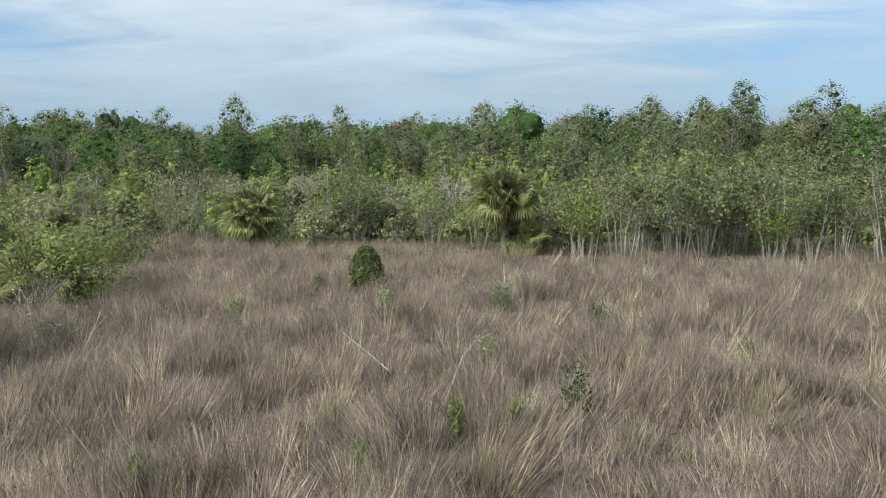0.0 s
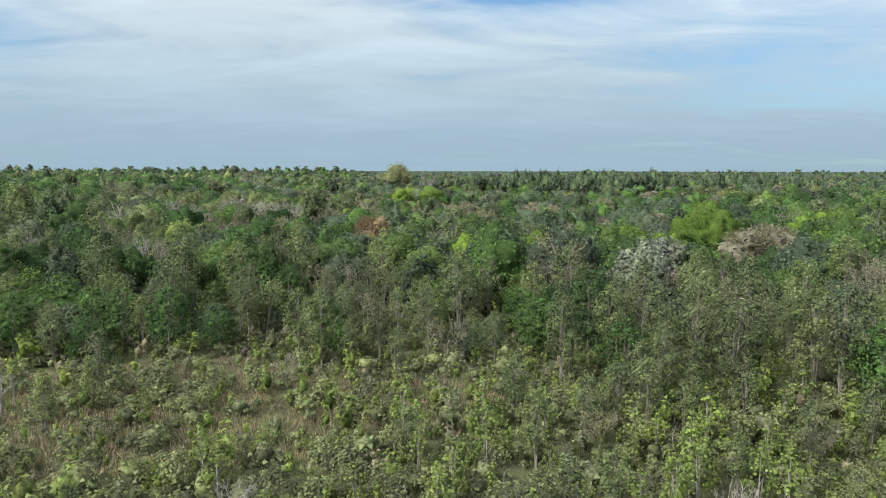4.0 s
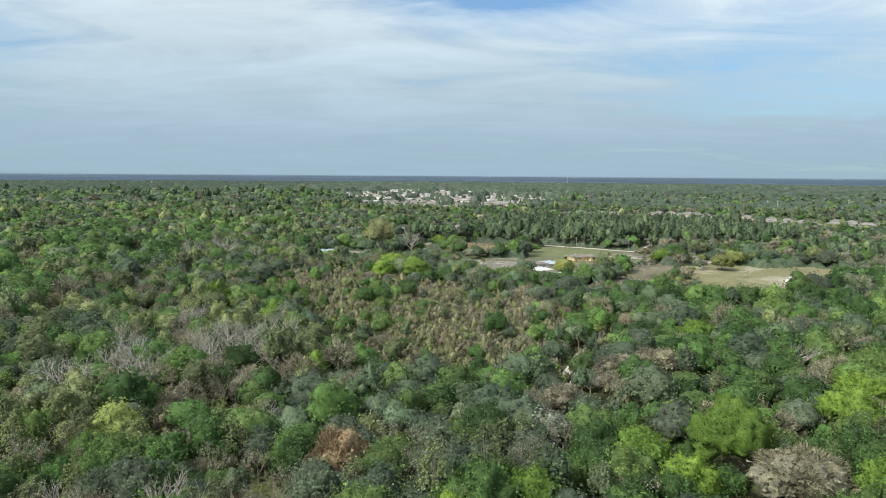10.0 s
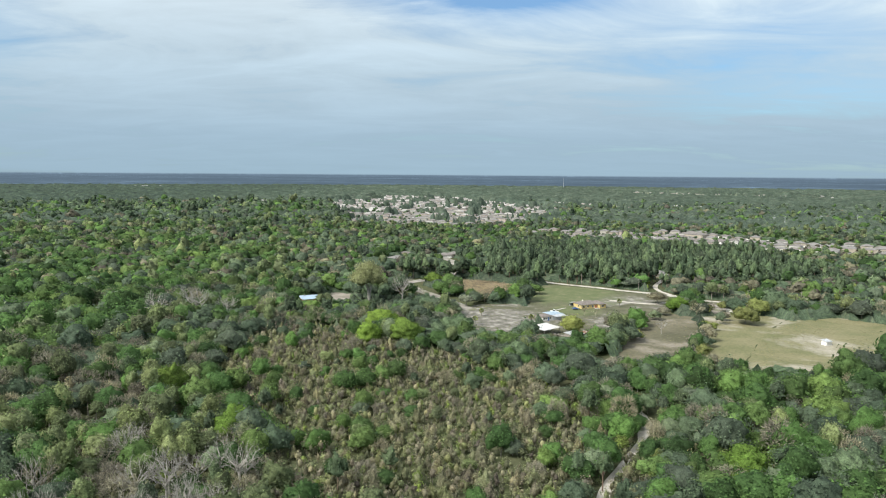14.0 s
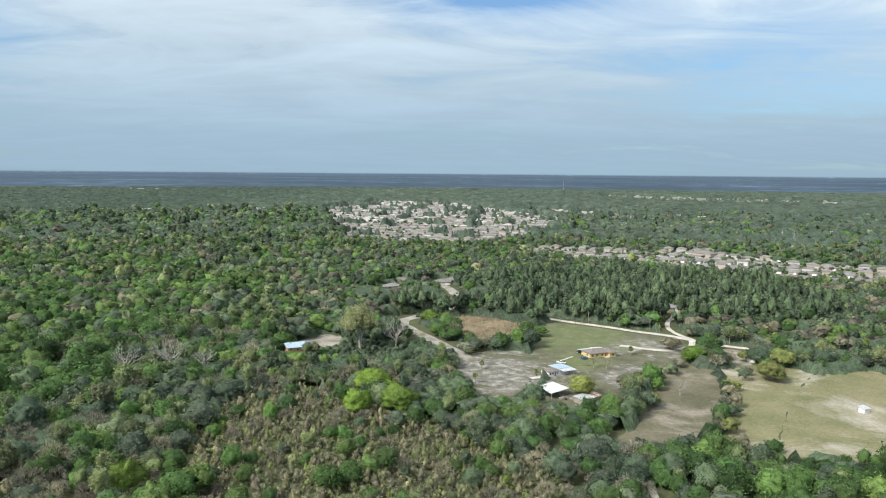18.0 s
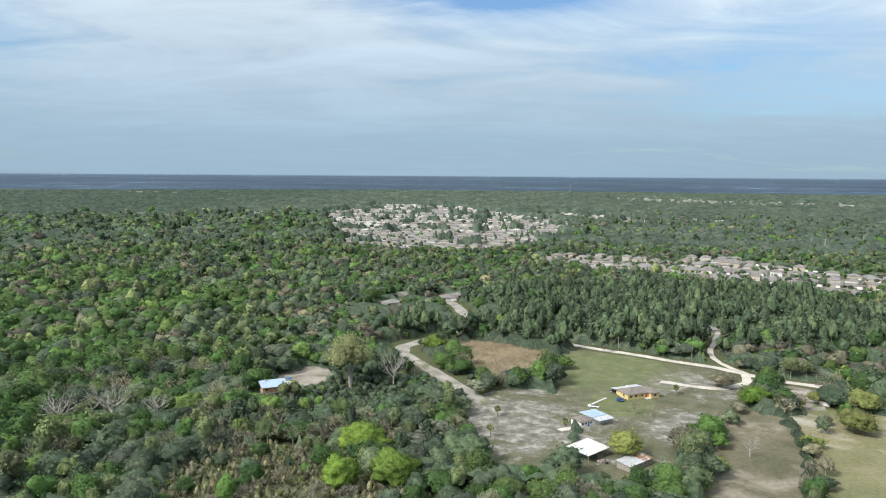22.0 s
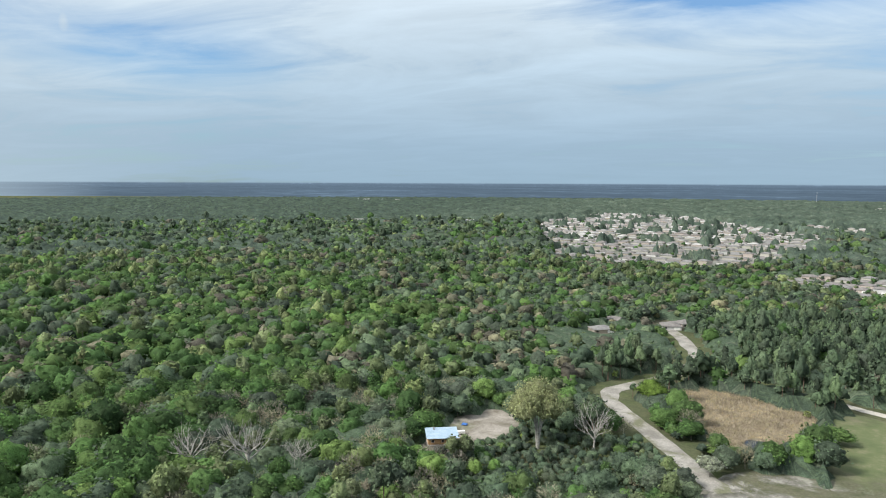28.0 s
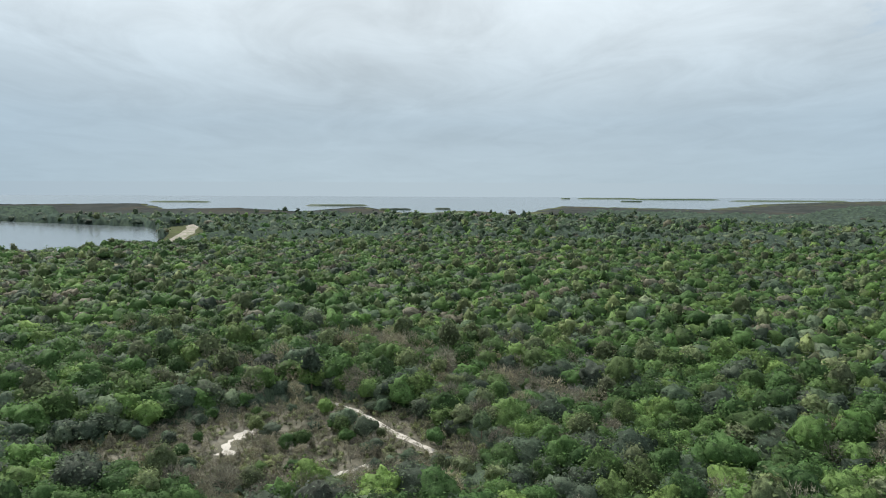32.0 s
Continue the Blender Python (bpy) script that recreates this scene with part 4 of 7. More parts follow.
def species_at(x, y, r):
    """A kind and a size for each tree, by the part of the wood it stands in."""
    n = len(x)
    W = np.zeros((n, 9))
    far = np.maximum(y, -x * 0.9)
    W[:] = (0.30, 0.36, 0.10, 0.06, 0.02, 0.0, 0.03, 0.0, 0.16)
    front = (y < 135) & (np.abs(x) < 120)
    W[front] = (0.16, 0.18, 0.50, 0.0, 0.0, 0.02, 0.02, 0.0, 0.12)
    right = (x > 18 + 0.05 * y) & (y >= 135) & (y < 480)
    W[right] = (0.40, 0.30, 0.05, 0.02, 0.02, 0.0, 0.05, 0.0, 0.17)
    left = (x < -25) & (y >= 135) & (y < 480)
    W[left] = (0.26, 0.18, 0.24, 0.02, 0.02, 0.0, 0.03, 0.0, 0.30)
    mid = inside(YOUNG, x + 5 * np.sin(y / 9.0), y + 5 * np.sin(x / 8.0))
    W[mid] = (0.13, 0.04, 0.03, 0.02, 0.62, 0.0, 0.08, 0.0, 0.08)
    drab = (x > -230) & (x < -60) & (y > 400) & (y < 575) & ~mid
    W[drab] = (0.24, 0.20, 0.10, 0.02, 0.05, 0.0, 0.03, 0.0, 0.44)
    rim = (x > 165) & (y > 480) & (y < 760)
    W[rim] = (0.16, 0.22, 0.02, 0.06, 0.0, 0.0, 0.12, 0.0, 0.42)
    pines = (x > -40) & (x < 330) & (y > 668) & (y < 900)
    W[pines] = (0.14, 0.20, 0.0, 0.56, 0.0, 0.0, 0.06, 0.0, 0.04)
    west = (x < -180) & (y < 1000)
    W[west] = (0.58, 0.22, 0.06, 0.01, 0.0, 0.0, 0.03, 0.0, 0.12)
    marsh = x < coast(y) + 900
    W[marsh] = (0.08, 0.62, 0.05, 0.05, 0.0, 0.0, 0.0, 0.0, 0.20)
    grey = (np.hypot(x + 330, (y - 285) * 1.2) < 130) & (wav(x, y, 90, 1.3) > 0.34)
    W[grey] = (0.18, 0.10, 0.10, 0.0, 0.03, 0.0, 0.04, 0.0, 0.75)
    W[np.hypot(x, y - 200) > 1180] = (0.26, 0.46, 0.02, 0.18, 0.0, 0.0, 0.0, 0.0, 0.08)
    W[np.hypot(x, y - 200) > 560, 6] *= 0.2
    scrub = inside(SCRUB_W, x, y)
    W[scrub] = (0.10, 0.18, 0.05, 0.0, 0.20, 0.25, 0.06, 0.0, 0.16)
    # stands of one kind
    W[:, 0] *= 0.35 + 1.5 * wav(x, y, 190, 0.4)
    W[:, 8] *= 0.15 + 2.2 * wav(x, y, 150, 2.2) ** 2
    W[:, 3] *= 0.2 + 1.8 * wav(x, y, 320, 4.0)
    W[:, 2] *= 0.4 + 1.3 * wav(x, y, 170, 5.5)
    W /= W.sum(1, keepdims=True)
    k = (np.cumsum(W, 1) < r.uniform(0, 1, (n, 1))).sum(1)
    s = (0.74 + 0.52 * r.uniform(0, 1, n) ** 1.4) * (0.88 + 0.28 * wav(x, y, 80, 3.1))
    s[scrub] *= 0.7
    low = np.zeros(n, bool)
    for p in (LOT, LAWN, YARD, FIELD_A, FIELD_B, REEDS, BLUE_YARD, ESTATE):
        low |= inside(p, x, y + 10)
    for l, w in LINES:
        low |= near_line(l, x, y + 7) < 6 + w / 2
    s[low] *= 0.72
    town = inside(TOWN_A, x, y) | inside(TOWN_B, x, y)
    s[town] *= 0.55
    k[town] = np.where(k[town] == 3, 1, k[town])
    s[mid] *= 0.74
    s[(x > -78) & (x < -4) & (y > 535) & (y < 606)] *= 0.5
    s[(x > -85) & (x < 45) & (y > 760) & (y < 815)] *= 0.5
    s[(x < -170) & ~scrub] *= 1.24
    return k, s


SHRUB = [tree_template("shrub", 420, 0.25, 7) for _ in range(3)]
LIME = [tree_template("lime", 220, 0.26, 5) for _ in range(3)]
TPL = {k: [tree_template(k, n, s, l) for _ in range(3)] for k, n, s, l in (("maple", 1100, 0.42, 6), ("oak", 1200, 0.44, 6), ("bay", 1300, 0.32, 8), ("cypress", 360, 0.36, 3), ("pine", 600, 0.45, 4))}
FINE = {k: [tree_template(k, n, s, l, True) for _ in range(3)] for k, n, s, l in (("maple", 2400, 0.27, 9), ("oak", 2400, 0.28, 9), ("bay", 2300, 0.23, 10))}
TPL["shrub"], TPL["lime"] = SHRUB, LIME
TPL["rust"] = [tree_template("rust", 600, 0.42, 10)]
TPL["bare"] = [bare_template(11, 0.75, 6, 3, 1.0, "leafless grey tree with fine forked branches", M_TWIG, 1000) for _ in range(3)]
WHITE = [bare_template(13, 1.0, 9, 3, 1.25, "dead tree with bare white spreading branches", M_WHITE_BARK) for _ in range(2)]
SNAG = bare_template(7, 0.5, 4, 2, 0.9, "dead pale snag with short broken limbs", M_WHITE_BARK)



def stemmed_template(h, n, leaf, label, wide=1.0):
    """A tall marsh shrub: pale bare stems below, thin leaves above."""
    r = _tpl_r
    ob = empty("stemmed_shrub", label, "shrub", "pale-stemmed shrubs")
    tips = []
    for i in range(8):
        a = i * 2.4 + r.uniform(0, 0.7)
        o = np.array([math.cos(a), math.sin(a), 0])
        t = h * r.uniform(0.45, 1.0)
        b = o * r.uniform(0.1, 0.75)
        m = b + o * t * 0.10 + (r.normal() * 0.12, r.normal() * 0.12, t * 0.5)
        e = b + o * t * r.uniform(0.15, 0.32) + (0, 0, t)
        segs = [tube([b - (0, 0, 0.3), m, e], [0.034 * wide, 0.026 * wide, 0.008 * wide], 5)]
        for q in range(3):
            s = m + (e - m) * r.uniform(0.1, 0.8)
            g = s + np.array([r.normal() * 0.35, r.normal() * 0.35, r.uniform(0.4, 0.9)]) * h * 0.2
            segs.append(tube([s, g], [0.016, 0.005], 3))
            tips.append(g)
        tips += [e, (m + e) / 2]
        v, f = join(segs)
        child("stem", mesh_of("stem", v, f, [M_WHITE_BARK]), ob)
    c = np.array(tips)[r.integers(len(tips), size=n)] + r.normal(size=(n, 3)) * 0.3 * (1 + 0.6 * (wide - 1))
    v, f = cards(c, r.normal(size=(n, 3)) + (0, 0, 0.6), 0.15 * (1 + 0.55 * (wide - 1)), 0.8, r)
    child("foliage", mesh_of("foliage", v, f, [leaf]), ob)
    return ob


STEMMED = [stemmed_template(4.2, 1300, LEAF["shrub"], "tall grey-green shrub on bare white stems"), stemmed_template(4.8, 900, LEAF["shrub"], "thin grey-green shrub on many white stems"),
           stemmed_template(3.8, 1400, LEAF["lime"], "yellow-green shrub on bare pale stems"), stemmed_template(3.6, 260, M_TWIG, "nearly leafless shrub of white stems")]
STEMMED_TALL = [stemmed_template(9.5, 2600, LEAF["bay"], "tall grey-green tree on bare white trunks", 3.0) for _ in range(2)]
_f = np.random.default_rng(33)
HERO = [(23, 110, "bay", 1.12, 1.0), (17, 115, "maple", 1.15, 1.1), (-1, 122, "bay", 1.12, 1.0), (-15, 129, "bay", 0.95, 1.0), (41, 101, "bay", 1.1, 0.92), (33, 118, "oak", 1.15, 1.0),
        (-55, 215, "lime", 2.1, 0.8), (30, 150, "lime", 1.5, 0.8)]
# landmarks of the wood: place, height, crown radius, shape, leaves, label
MARKS = [(-21.5, 182, 14.0, 6.0, "rust", "rust", "rust-brown tree with fine dense twigs"), (58, 193, 16.0, 6.5, "maple", "bright", "tall vivid green tree standing above the wood"), (66, 178, 12.5, 9.0, "oak", "grey", "broad grey-brown dome of a leafless oak"),
         (79, 174, 11.0, 5.0, "maple", "bright", "vivid green tree beside a grey dome"), (45, 178, 10.0, 5.0, "maple", "bright", "rounded vivid green tree"), (40, 190, 10.5, 5.5, "maple", "bright", "rounded vivid green tree"), (63, 264, 10.5, 9.5, "oak", "grey", "wide grey-brown leafless oak"),
         (50, 258, 9.5, 7.0, "oak", "grey", "grey-brown leafless oak in the wood"), (36, 150, 12.0, 4.5, "bay", "white", "tree covered in whitish catkins"), (28, 132, 12.5, 4.0, "bay", "white", "tree covered in whitish catkins"), (14, 170, 11, 5.0, "maple", "bright", "fresh green tree in the wood"),
         (2, 158, 11, 4.5, "maple", "bright", "fresh green tree in the wood"), (22, 205, 9.5, 4.5, "bay", "white", "pale tree with whitish leaves"), (30, 230, 9, 5.5, "oak", "grey", "grey-brown leafless oak in the wood"), (20, 222, 9.5, 5.0, "oak", "grey", "grey-brown leafless oak in the wood"),
         (-75, 205, 10, 6.0, "maple", "lime", "yellow-green broad tree in the wood"), (95, 215, 12, 6.5, "maple", "bright", "large vivid green tree"), (108, 235, 11, 6.0, "maple", "bright", "large vivid green tree"), (88, 300, 11, 6.5, "maple", "bright", "large vivid green tree"),
         (-40, 250, 11, 5.0, "maple", "bright", "fresh green tree in the wood"), (-70, 330, 12, 6.0, "maple", "bright", "fresh green tree in the wood"), (-110, 380, 12, 6.5, "maple", "bright", "fresh green tree in the wood")]
# single trees and clumps round the homestead: place, crown radius, height, shape, leaves, label
CLUMPS = [(5, 492, 9.5, 11, "oak", "oak", "broad grey-green evergreen beside the sandy yard"), (-15, 501, 6.2, 9, "bay", "white", "bush covered in whitish blossom"), (-6, 513, 6.8, 9, "bay", "white", "tree covered in whitish blossom"),
          (13, 580, 4.8, 8, "bay", "white", "small tree with whitish new leaves"), (72, 500, 8.0, 10.5, "oak", "olive", "broad yellow-green tree beside the carport"), (148, 597, 7.5, 9, "oak", "grey", "round grey-brown tree inside the driveway loop"),
          (153, 566, 7.2, 10, "maple", "bright", "dense rounded green tree at the driveway bend"), (31, 460, 4.4, 6.5, "maple", "lime", "yellow-green tree at the edge of the yard"), (-36, 498, 9, 14, "maple", "bright", "tall vivid green tree in the wood"),
          (-22, 468, 8.5, 14, "maple", "bright", "tall vivid green tree in the wood"), (-40, 464, 7.5, 13, "maple", "bright", "tall vivid green tree in the wood"), (-11, 566, 8, 9, "oak", "oak", "dark olive oak beside the grey road"), (3, 551, 6.5, 8.5, "oak", "oak", "dark olive oak beside the grey road"),
          (-26, 547, 8.5, 11, "oak", "oak", "dark olive oak in front of the pale tree"), (97, 508, 7.5, 10, "oak", "grey", "grey-brown oak between yard and field"), (90, 470, 6, 9, "oak", "bay", "grey-green oak at the field edge"), (98, 480, 6.5, 9.5, "oak", "oak", "olive oak at the field edge"),
          (182, 530, 8.5, 11, "oak", "olive", "yellow-green tree between the fields"), (205, 561, 8.5, 10, "oak", "olive", "yellow-green tree at the pasture corner"), (193, 569, 8, 9, "oak", "oak", "olive oak at the pasture corner"),
          (-18, 571, 6, 9, "oak", "oak", "dark olive oak beside the grey road"), (-6, 561, 7, 9, "oak", "oak", "dark olive oak beside the grey road"), (-54, 545, 7, 6, "oak", "oak", "dark low oak below the pale tree"), (-11, 673, 8, 10, "maple", "bright", "round bright green tree beside the road"),
          (-5, 632, 6.2, 9.5, "maple", "maple", "round green tree beside the road"), (65, 633, 7, 7.5, "maple", "maple", "broad green bush at the corner of the reeds")]
HERO_BARE = [(75, 274, 1.1, 0.7), (58, 275, 0.9, 0.75), (111, 272, 1.35, 0.8), (-93, 249, 0.95, 1.1), (-86, 256, 0.9, 1.1), (-57, 296, 0.8, 1.25), (-101, 262, 0.9, 1.0), (-70, 285, 0.8, 1.0),
             (-150, 522, 2.2, 1.05), (-172, 518, 1.8, 1.05), (-135, 534, 1.6, 0.9), (-225, 349, 1.2, 0.7), (-325, 357, 1.3, 0.8), (-364, 305, 1.2, 0.8), (-391, 395, 1.3, 0.8), (-338, 380, 1.1, 0.8), (40, 248, 1.0, 0.7)]
HERO_BARE += [(_f.uniform(-112, -46), _f.uniform(226, 326), _f.uniform(0.95, 1.35), _f.uniform(0.95, 1.2)) for _ in range(36)]
HERO_BARE += [(_f.uniform(-100, -30), _f.uniform(140, 215), _f.uniform(0.7, 1.0), _f.uniform(1.0, 1.3)) for _ in range(16)]
for x, y, k, s, sz in HERO:
    put(FINE.get(k, TPL[k])[0], x, y, s, sz, _f.uniform(0, 360))
for i, (x, y, s, sz) in enumerate(HERO_BARE):
    put(WHITE[i % 2] if i % 5 != 1 else TPL["bare"][0], x, y, s, sz, _f.uniform(0, 360))


def clear_of_heroes(x, y):
    ok = np.ones(len(x), bool)
    for hx, hy, _, s, _ in HERO:
        ok &= np.hypot(x - hx, y - hy) > 3.2 * s
    for hx, hy, _, q, *_ in MARKS:
        ok &= (np.hypot(x - hx, y - hy) > q * 0.98) & (np.hypot(x - hx, (y - hy + q) * 0.8) > q * 0.55)
    for i, (hx, hy, s, _) in enumerate(HERO_BARE):
        ok &= np.hypot(x - hx, y - hy) > (5.0 if i < 17 else 2.4) * s
    for hx, hy, q, *_ in CLUMPS:
        ok &= np.hypot(x - hx, y - hy) > q * 0.8
    ok &= (np.hypot(x + 54, y - 583) > 14) & (np.hypot(x + 31, y - 584) > 12)
    return ok


NEAR_Y = 205


def near_woods():
    """The wood beyond the marsh, tree by tree."""
    x, y = grid(-160, 92, 160, NEAR_Y, 6.0, _f)
    ok = in_view(x, y) & allowed(x, y) & clear_of_heroes(x, y) & ~inside(MARSH, x, y)
    ok &= (y > 96 + 10 * np.sin(x / 17.0)) | (x > 18)
    x, y = x[ok], y[ok]
    k, s = species_at(x, y, _f)
    for xi, yi, ki, si in zip(x, y, k, s):
        t = FINE.get(SPECIES[ki], TPL[SPECIES[ki]]) if yi < 140 else TPL[SPECIES[ki]]
        put(t[_f.integers(len(t))], xi, yi, si * (0.74 if yi < 135 and xi < 8 else 0.86 if yi < 135 else 0.98), _f.uniform(0.9, 1.12), _f.uniform(0, 360))


near_woods()


def scrub_belt():
    """Shrubs, saplings and snags between the grass and the wood."""
    x, y = grid(-75, 34, 75, 104, 3.3, _f)
    edge = 45 - 0.10 * (x + 20) + 2 * np.sin(x / 7.0)
    edge = np.where(x > -2, 38.0 + 0.8 * np.sin(x / 5.0) - 0.05 * x, edge)
    ok = in_view(x, y, 4) & (y > edge) & allowed(x, y) & (~inside(MARSH, x, y) | (_f.uniform(0, 1, len(x)) < 0.45))
    ok &= ~((x > 20) & (y > 98))
    ok &= _f.uniform(0, 1, len(x)) < np.where(x < -12, 0.66, 0.72)
    for px, py in ((-14.3, 45.2), (0.5, 43), (1.8, 42.4), (-26.5, 51), (-14.3, 42), (0.5, 40), (0.8, 37.5), (2.0, 39.5), (-14.3, 40)):
        ok &= np.hypot(x - px, y - py) > 2.6
    x, y = x[ok], y[ok]
    for xi, yi in zip(x, y):
        u = _f.uniform()
        deep = min(1.0, (yi - 42) / 45)
        lime = 0.16 if -5 < xi < 60 and 55 < yi < 92 else 0.04
        if u < lime:
            put(LIME[_f.integers(3)], xi, yi, _f.uniform(0.7, 1.15), 1.0, _f.uniform(0, 360))
        elif u < lime + 0.07:
            put(SNAG if _f.uniform() < 0.3 else TPL["bare"][_f.integers(3)], xi, yi, _f.uniform(0.3, 0.52), 1.0, _f.uniform(0, 360))
        elif u < lime + 0.07 + (0.30 if xi > 5 else 0.08):
            put(TPL["bay"][_f.integers(3)], xi, yi, _f.uniform(0.32, 0.5) * (1 + 0.35 * deep), 1.0, _f.uniform(0, 360))
        else:
            put(SHRUB[_f.integers(3)], xi, yi, _f.uniform(0.55, 1.05), _f.uniform(0.85, 1.25), _f.uniform(0, 360))


scrub_belt()
for i, (sx, sy) in enumerate(((-17, 67), (-8, 59), (-3, 60), (0, 62), (-25, 59), (9, 91), (-50, 91), (-9, 107), (20, 68), (-21, 60), (4, 66), (-12, 64))):
    put(SNAG if i % 2 else WHITE[i % 4 // 2], sx, sy, 0.72 if i % 2 else 0.42, 1.1, 77 * i)
for i, (sx, sy) in enumerate(((-4, 77), (-8, 68), (-1, 72), (2, 79), (13, 69), (16, 70), (23, 72), (23, 84), (21, 82), (-22, 75), (16, 83), (-6, 86), (45, 100), (37, 95), (14.5, 66), (24, 69), (28, 78), (32, 88), (-2, 66), (19, 76), (7, 74))):
    put(LIME[i % 3], sx, sy, 0.85 + 0.1 * (i % 4), 1.1, 61 * i)
for i, (sx, sy) in enumerate(((-67, 141), (-65, 151), (-46, 127), (-15, 126), (-1, 126), (-11, 138), (-30, 122), (-58, 133))):
    put(STEMMED_TALL[i % 2], sx, sy, 0.95 + 0.08 * (i % 3), 1.0, 97 * i)
for i, (sx, sy, ss) in enumerate(((20, 42, 0.50), (26, 41, 0.5), (32, 42, 0.55))):
    put(FINE["bay"][i % 3], sx, sy, ss, 1.0, 71 * i)
for i, (sx, sy, ss) in enumerate(((11, 41.5, 0.58), (4.5, 42, 0.5), (15.5, 39.0, 0.42), (8, 43, 0.55), (-8, 46, 0.5), (13.5, 43.5, 0.6))):
    put(STEMMED_TALL[i % 2], sx, sy, ss, 1.0, 97 * i)
_e = np.random.default_rng(71)
for i in range(46):
    sx = -34 + 72 * (i + _e.uniform(0, 1)) / 46
    sy = (43.5 if sx < -2 else 38.8) - 0.06 * sx + _e.uniform(0, 1) ** 1.5 * 8
    if not (abs(sx - 1.0) < 3.2 and sy < 44.5 or abs(sx + 14.3) < 2.8 and sy < 46) and min(math.hypot(sx + 14.3, sy - 45.2), math.hypot(sx - 0.5, sy - 43), math.hypot(sx - 1.8, sy - 42.4)) > 2.6:
        put(STEMMED[_e.choice(4, p=(0.34, 0.26, 0.2, 0.2))], sx, sy, _e.uniform(0.75, 1.15) * (1.0 if sx > 4 else 0.85), _e.uniform(0.9, 1.15), _e.uniform(0, 360))
for t in [*STEMMED, *STEMMED_TALL, *SHRUB, *LIME, *WHITE, SNAG, *FINE["maple"], *FINE["oak"], *FINE["bay"], *(o for k in ("maple", "oak", "bay", "cypress", "pine", "rust", "bare") for o in TPL[k])]:
    for o in (*t.children_recursive, t):
        bpy.data.objects.remove(o)


# ---- woods too far or too many to tell apart ----


def woods(name, x, y, k, s, kind, n, size, variants, label, r, sub=3, zs=1.0):
    """Many trees of one kind as one mesh of crowns and trunks."""
    sel = np.nonzero(k == SPECIES.index(kind))[0]
    if not len(sel):
        return
    vs, fs, ts, ids, o = [], [], [], [], 0
    for j in range(variants):
        if kind == "bare" and sub > 2:
            bv, bf = bare_branches(9.2, 0.9, r, 5, 2, False, 1.3)
            bf = tris(bf)
            v, f = join([(bv, bf), twigs("bare", int(n * 1.5) + 60, 1.1, r, 0.075 if n > 200 else 0.11)])
            nb = len(bf)
        else:
            cv, cf, c, ls = dome(kind, n, size, r, sub, None if sub > 2 else 12) if sub else crown(kind, n, size, r, 1, 6, 0.5, 0.06, True, 0.55)
            h = KIND[kind]["h"]
            bv, bf = tube([(0, 0, -0.3), (0, 0, h * 0.7)], [0.02 * h, 0.008 * h], 3)
            bf = tris(bf)
            v, f = join([(bv, bf), (cv, cf)])
            nb = len(bf)
        mine = sel[j::variants]
        if not len(mine):
            continue
        a = r.uniform(0, 2 * np.pi, len(mine))
        ca, sa = np.cos(a)[:, None], np.sin(a)[:, None]
        sc, sz = s[mine][:, None], (s[mine] * zs * r.uniform(0.78, 1.28, len(mine)))[:, None]
        X = (v[:, 0] * ca - v[:, 1] * sa) * sc + x[mine][:, None]
        Y = (v[:, 0] * sa + v[:, 1] * ca) * sc + y[mine][:, None]
        Z = v[:, 2] * sz + lie(x[mine], y[mine])[:, None]
        vs.append(np.stack([X, Y, Z], -1).reshape(-1, 3))
        fs.append((f[None] + (np.arange(len(mine)) * len(v))[:, None, None] + o).reshape(-1, 3))
        ts.append(np.repeat(r.uniform(0, 1, len(mine)), len(v)))
        q = np.ones(len(f), int)
        q[:nb] = 0
        ids.append(np.tile(q, len(mine)))
        o += len(v) * len(mine)
    leaf = M_TWIG if kind == "bare" and sub > 2 else LEAF[kind]
    bark = M_TWIG if kind == "bare" else M_PINE_BARK if kind == "pine" else M_BARK
    me = mesh_of(name, np.concatenate(vs), np.concatenate(fs), [bark, leaf], np.concatenate(ts), np.concatenate(ids))
    tagged(new(name, me), label, "woods", kind="stuff")


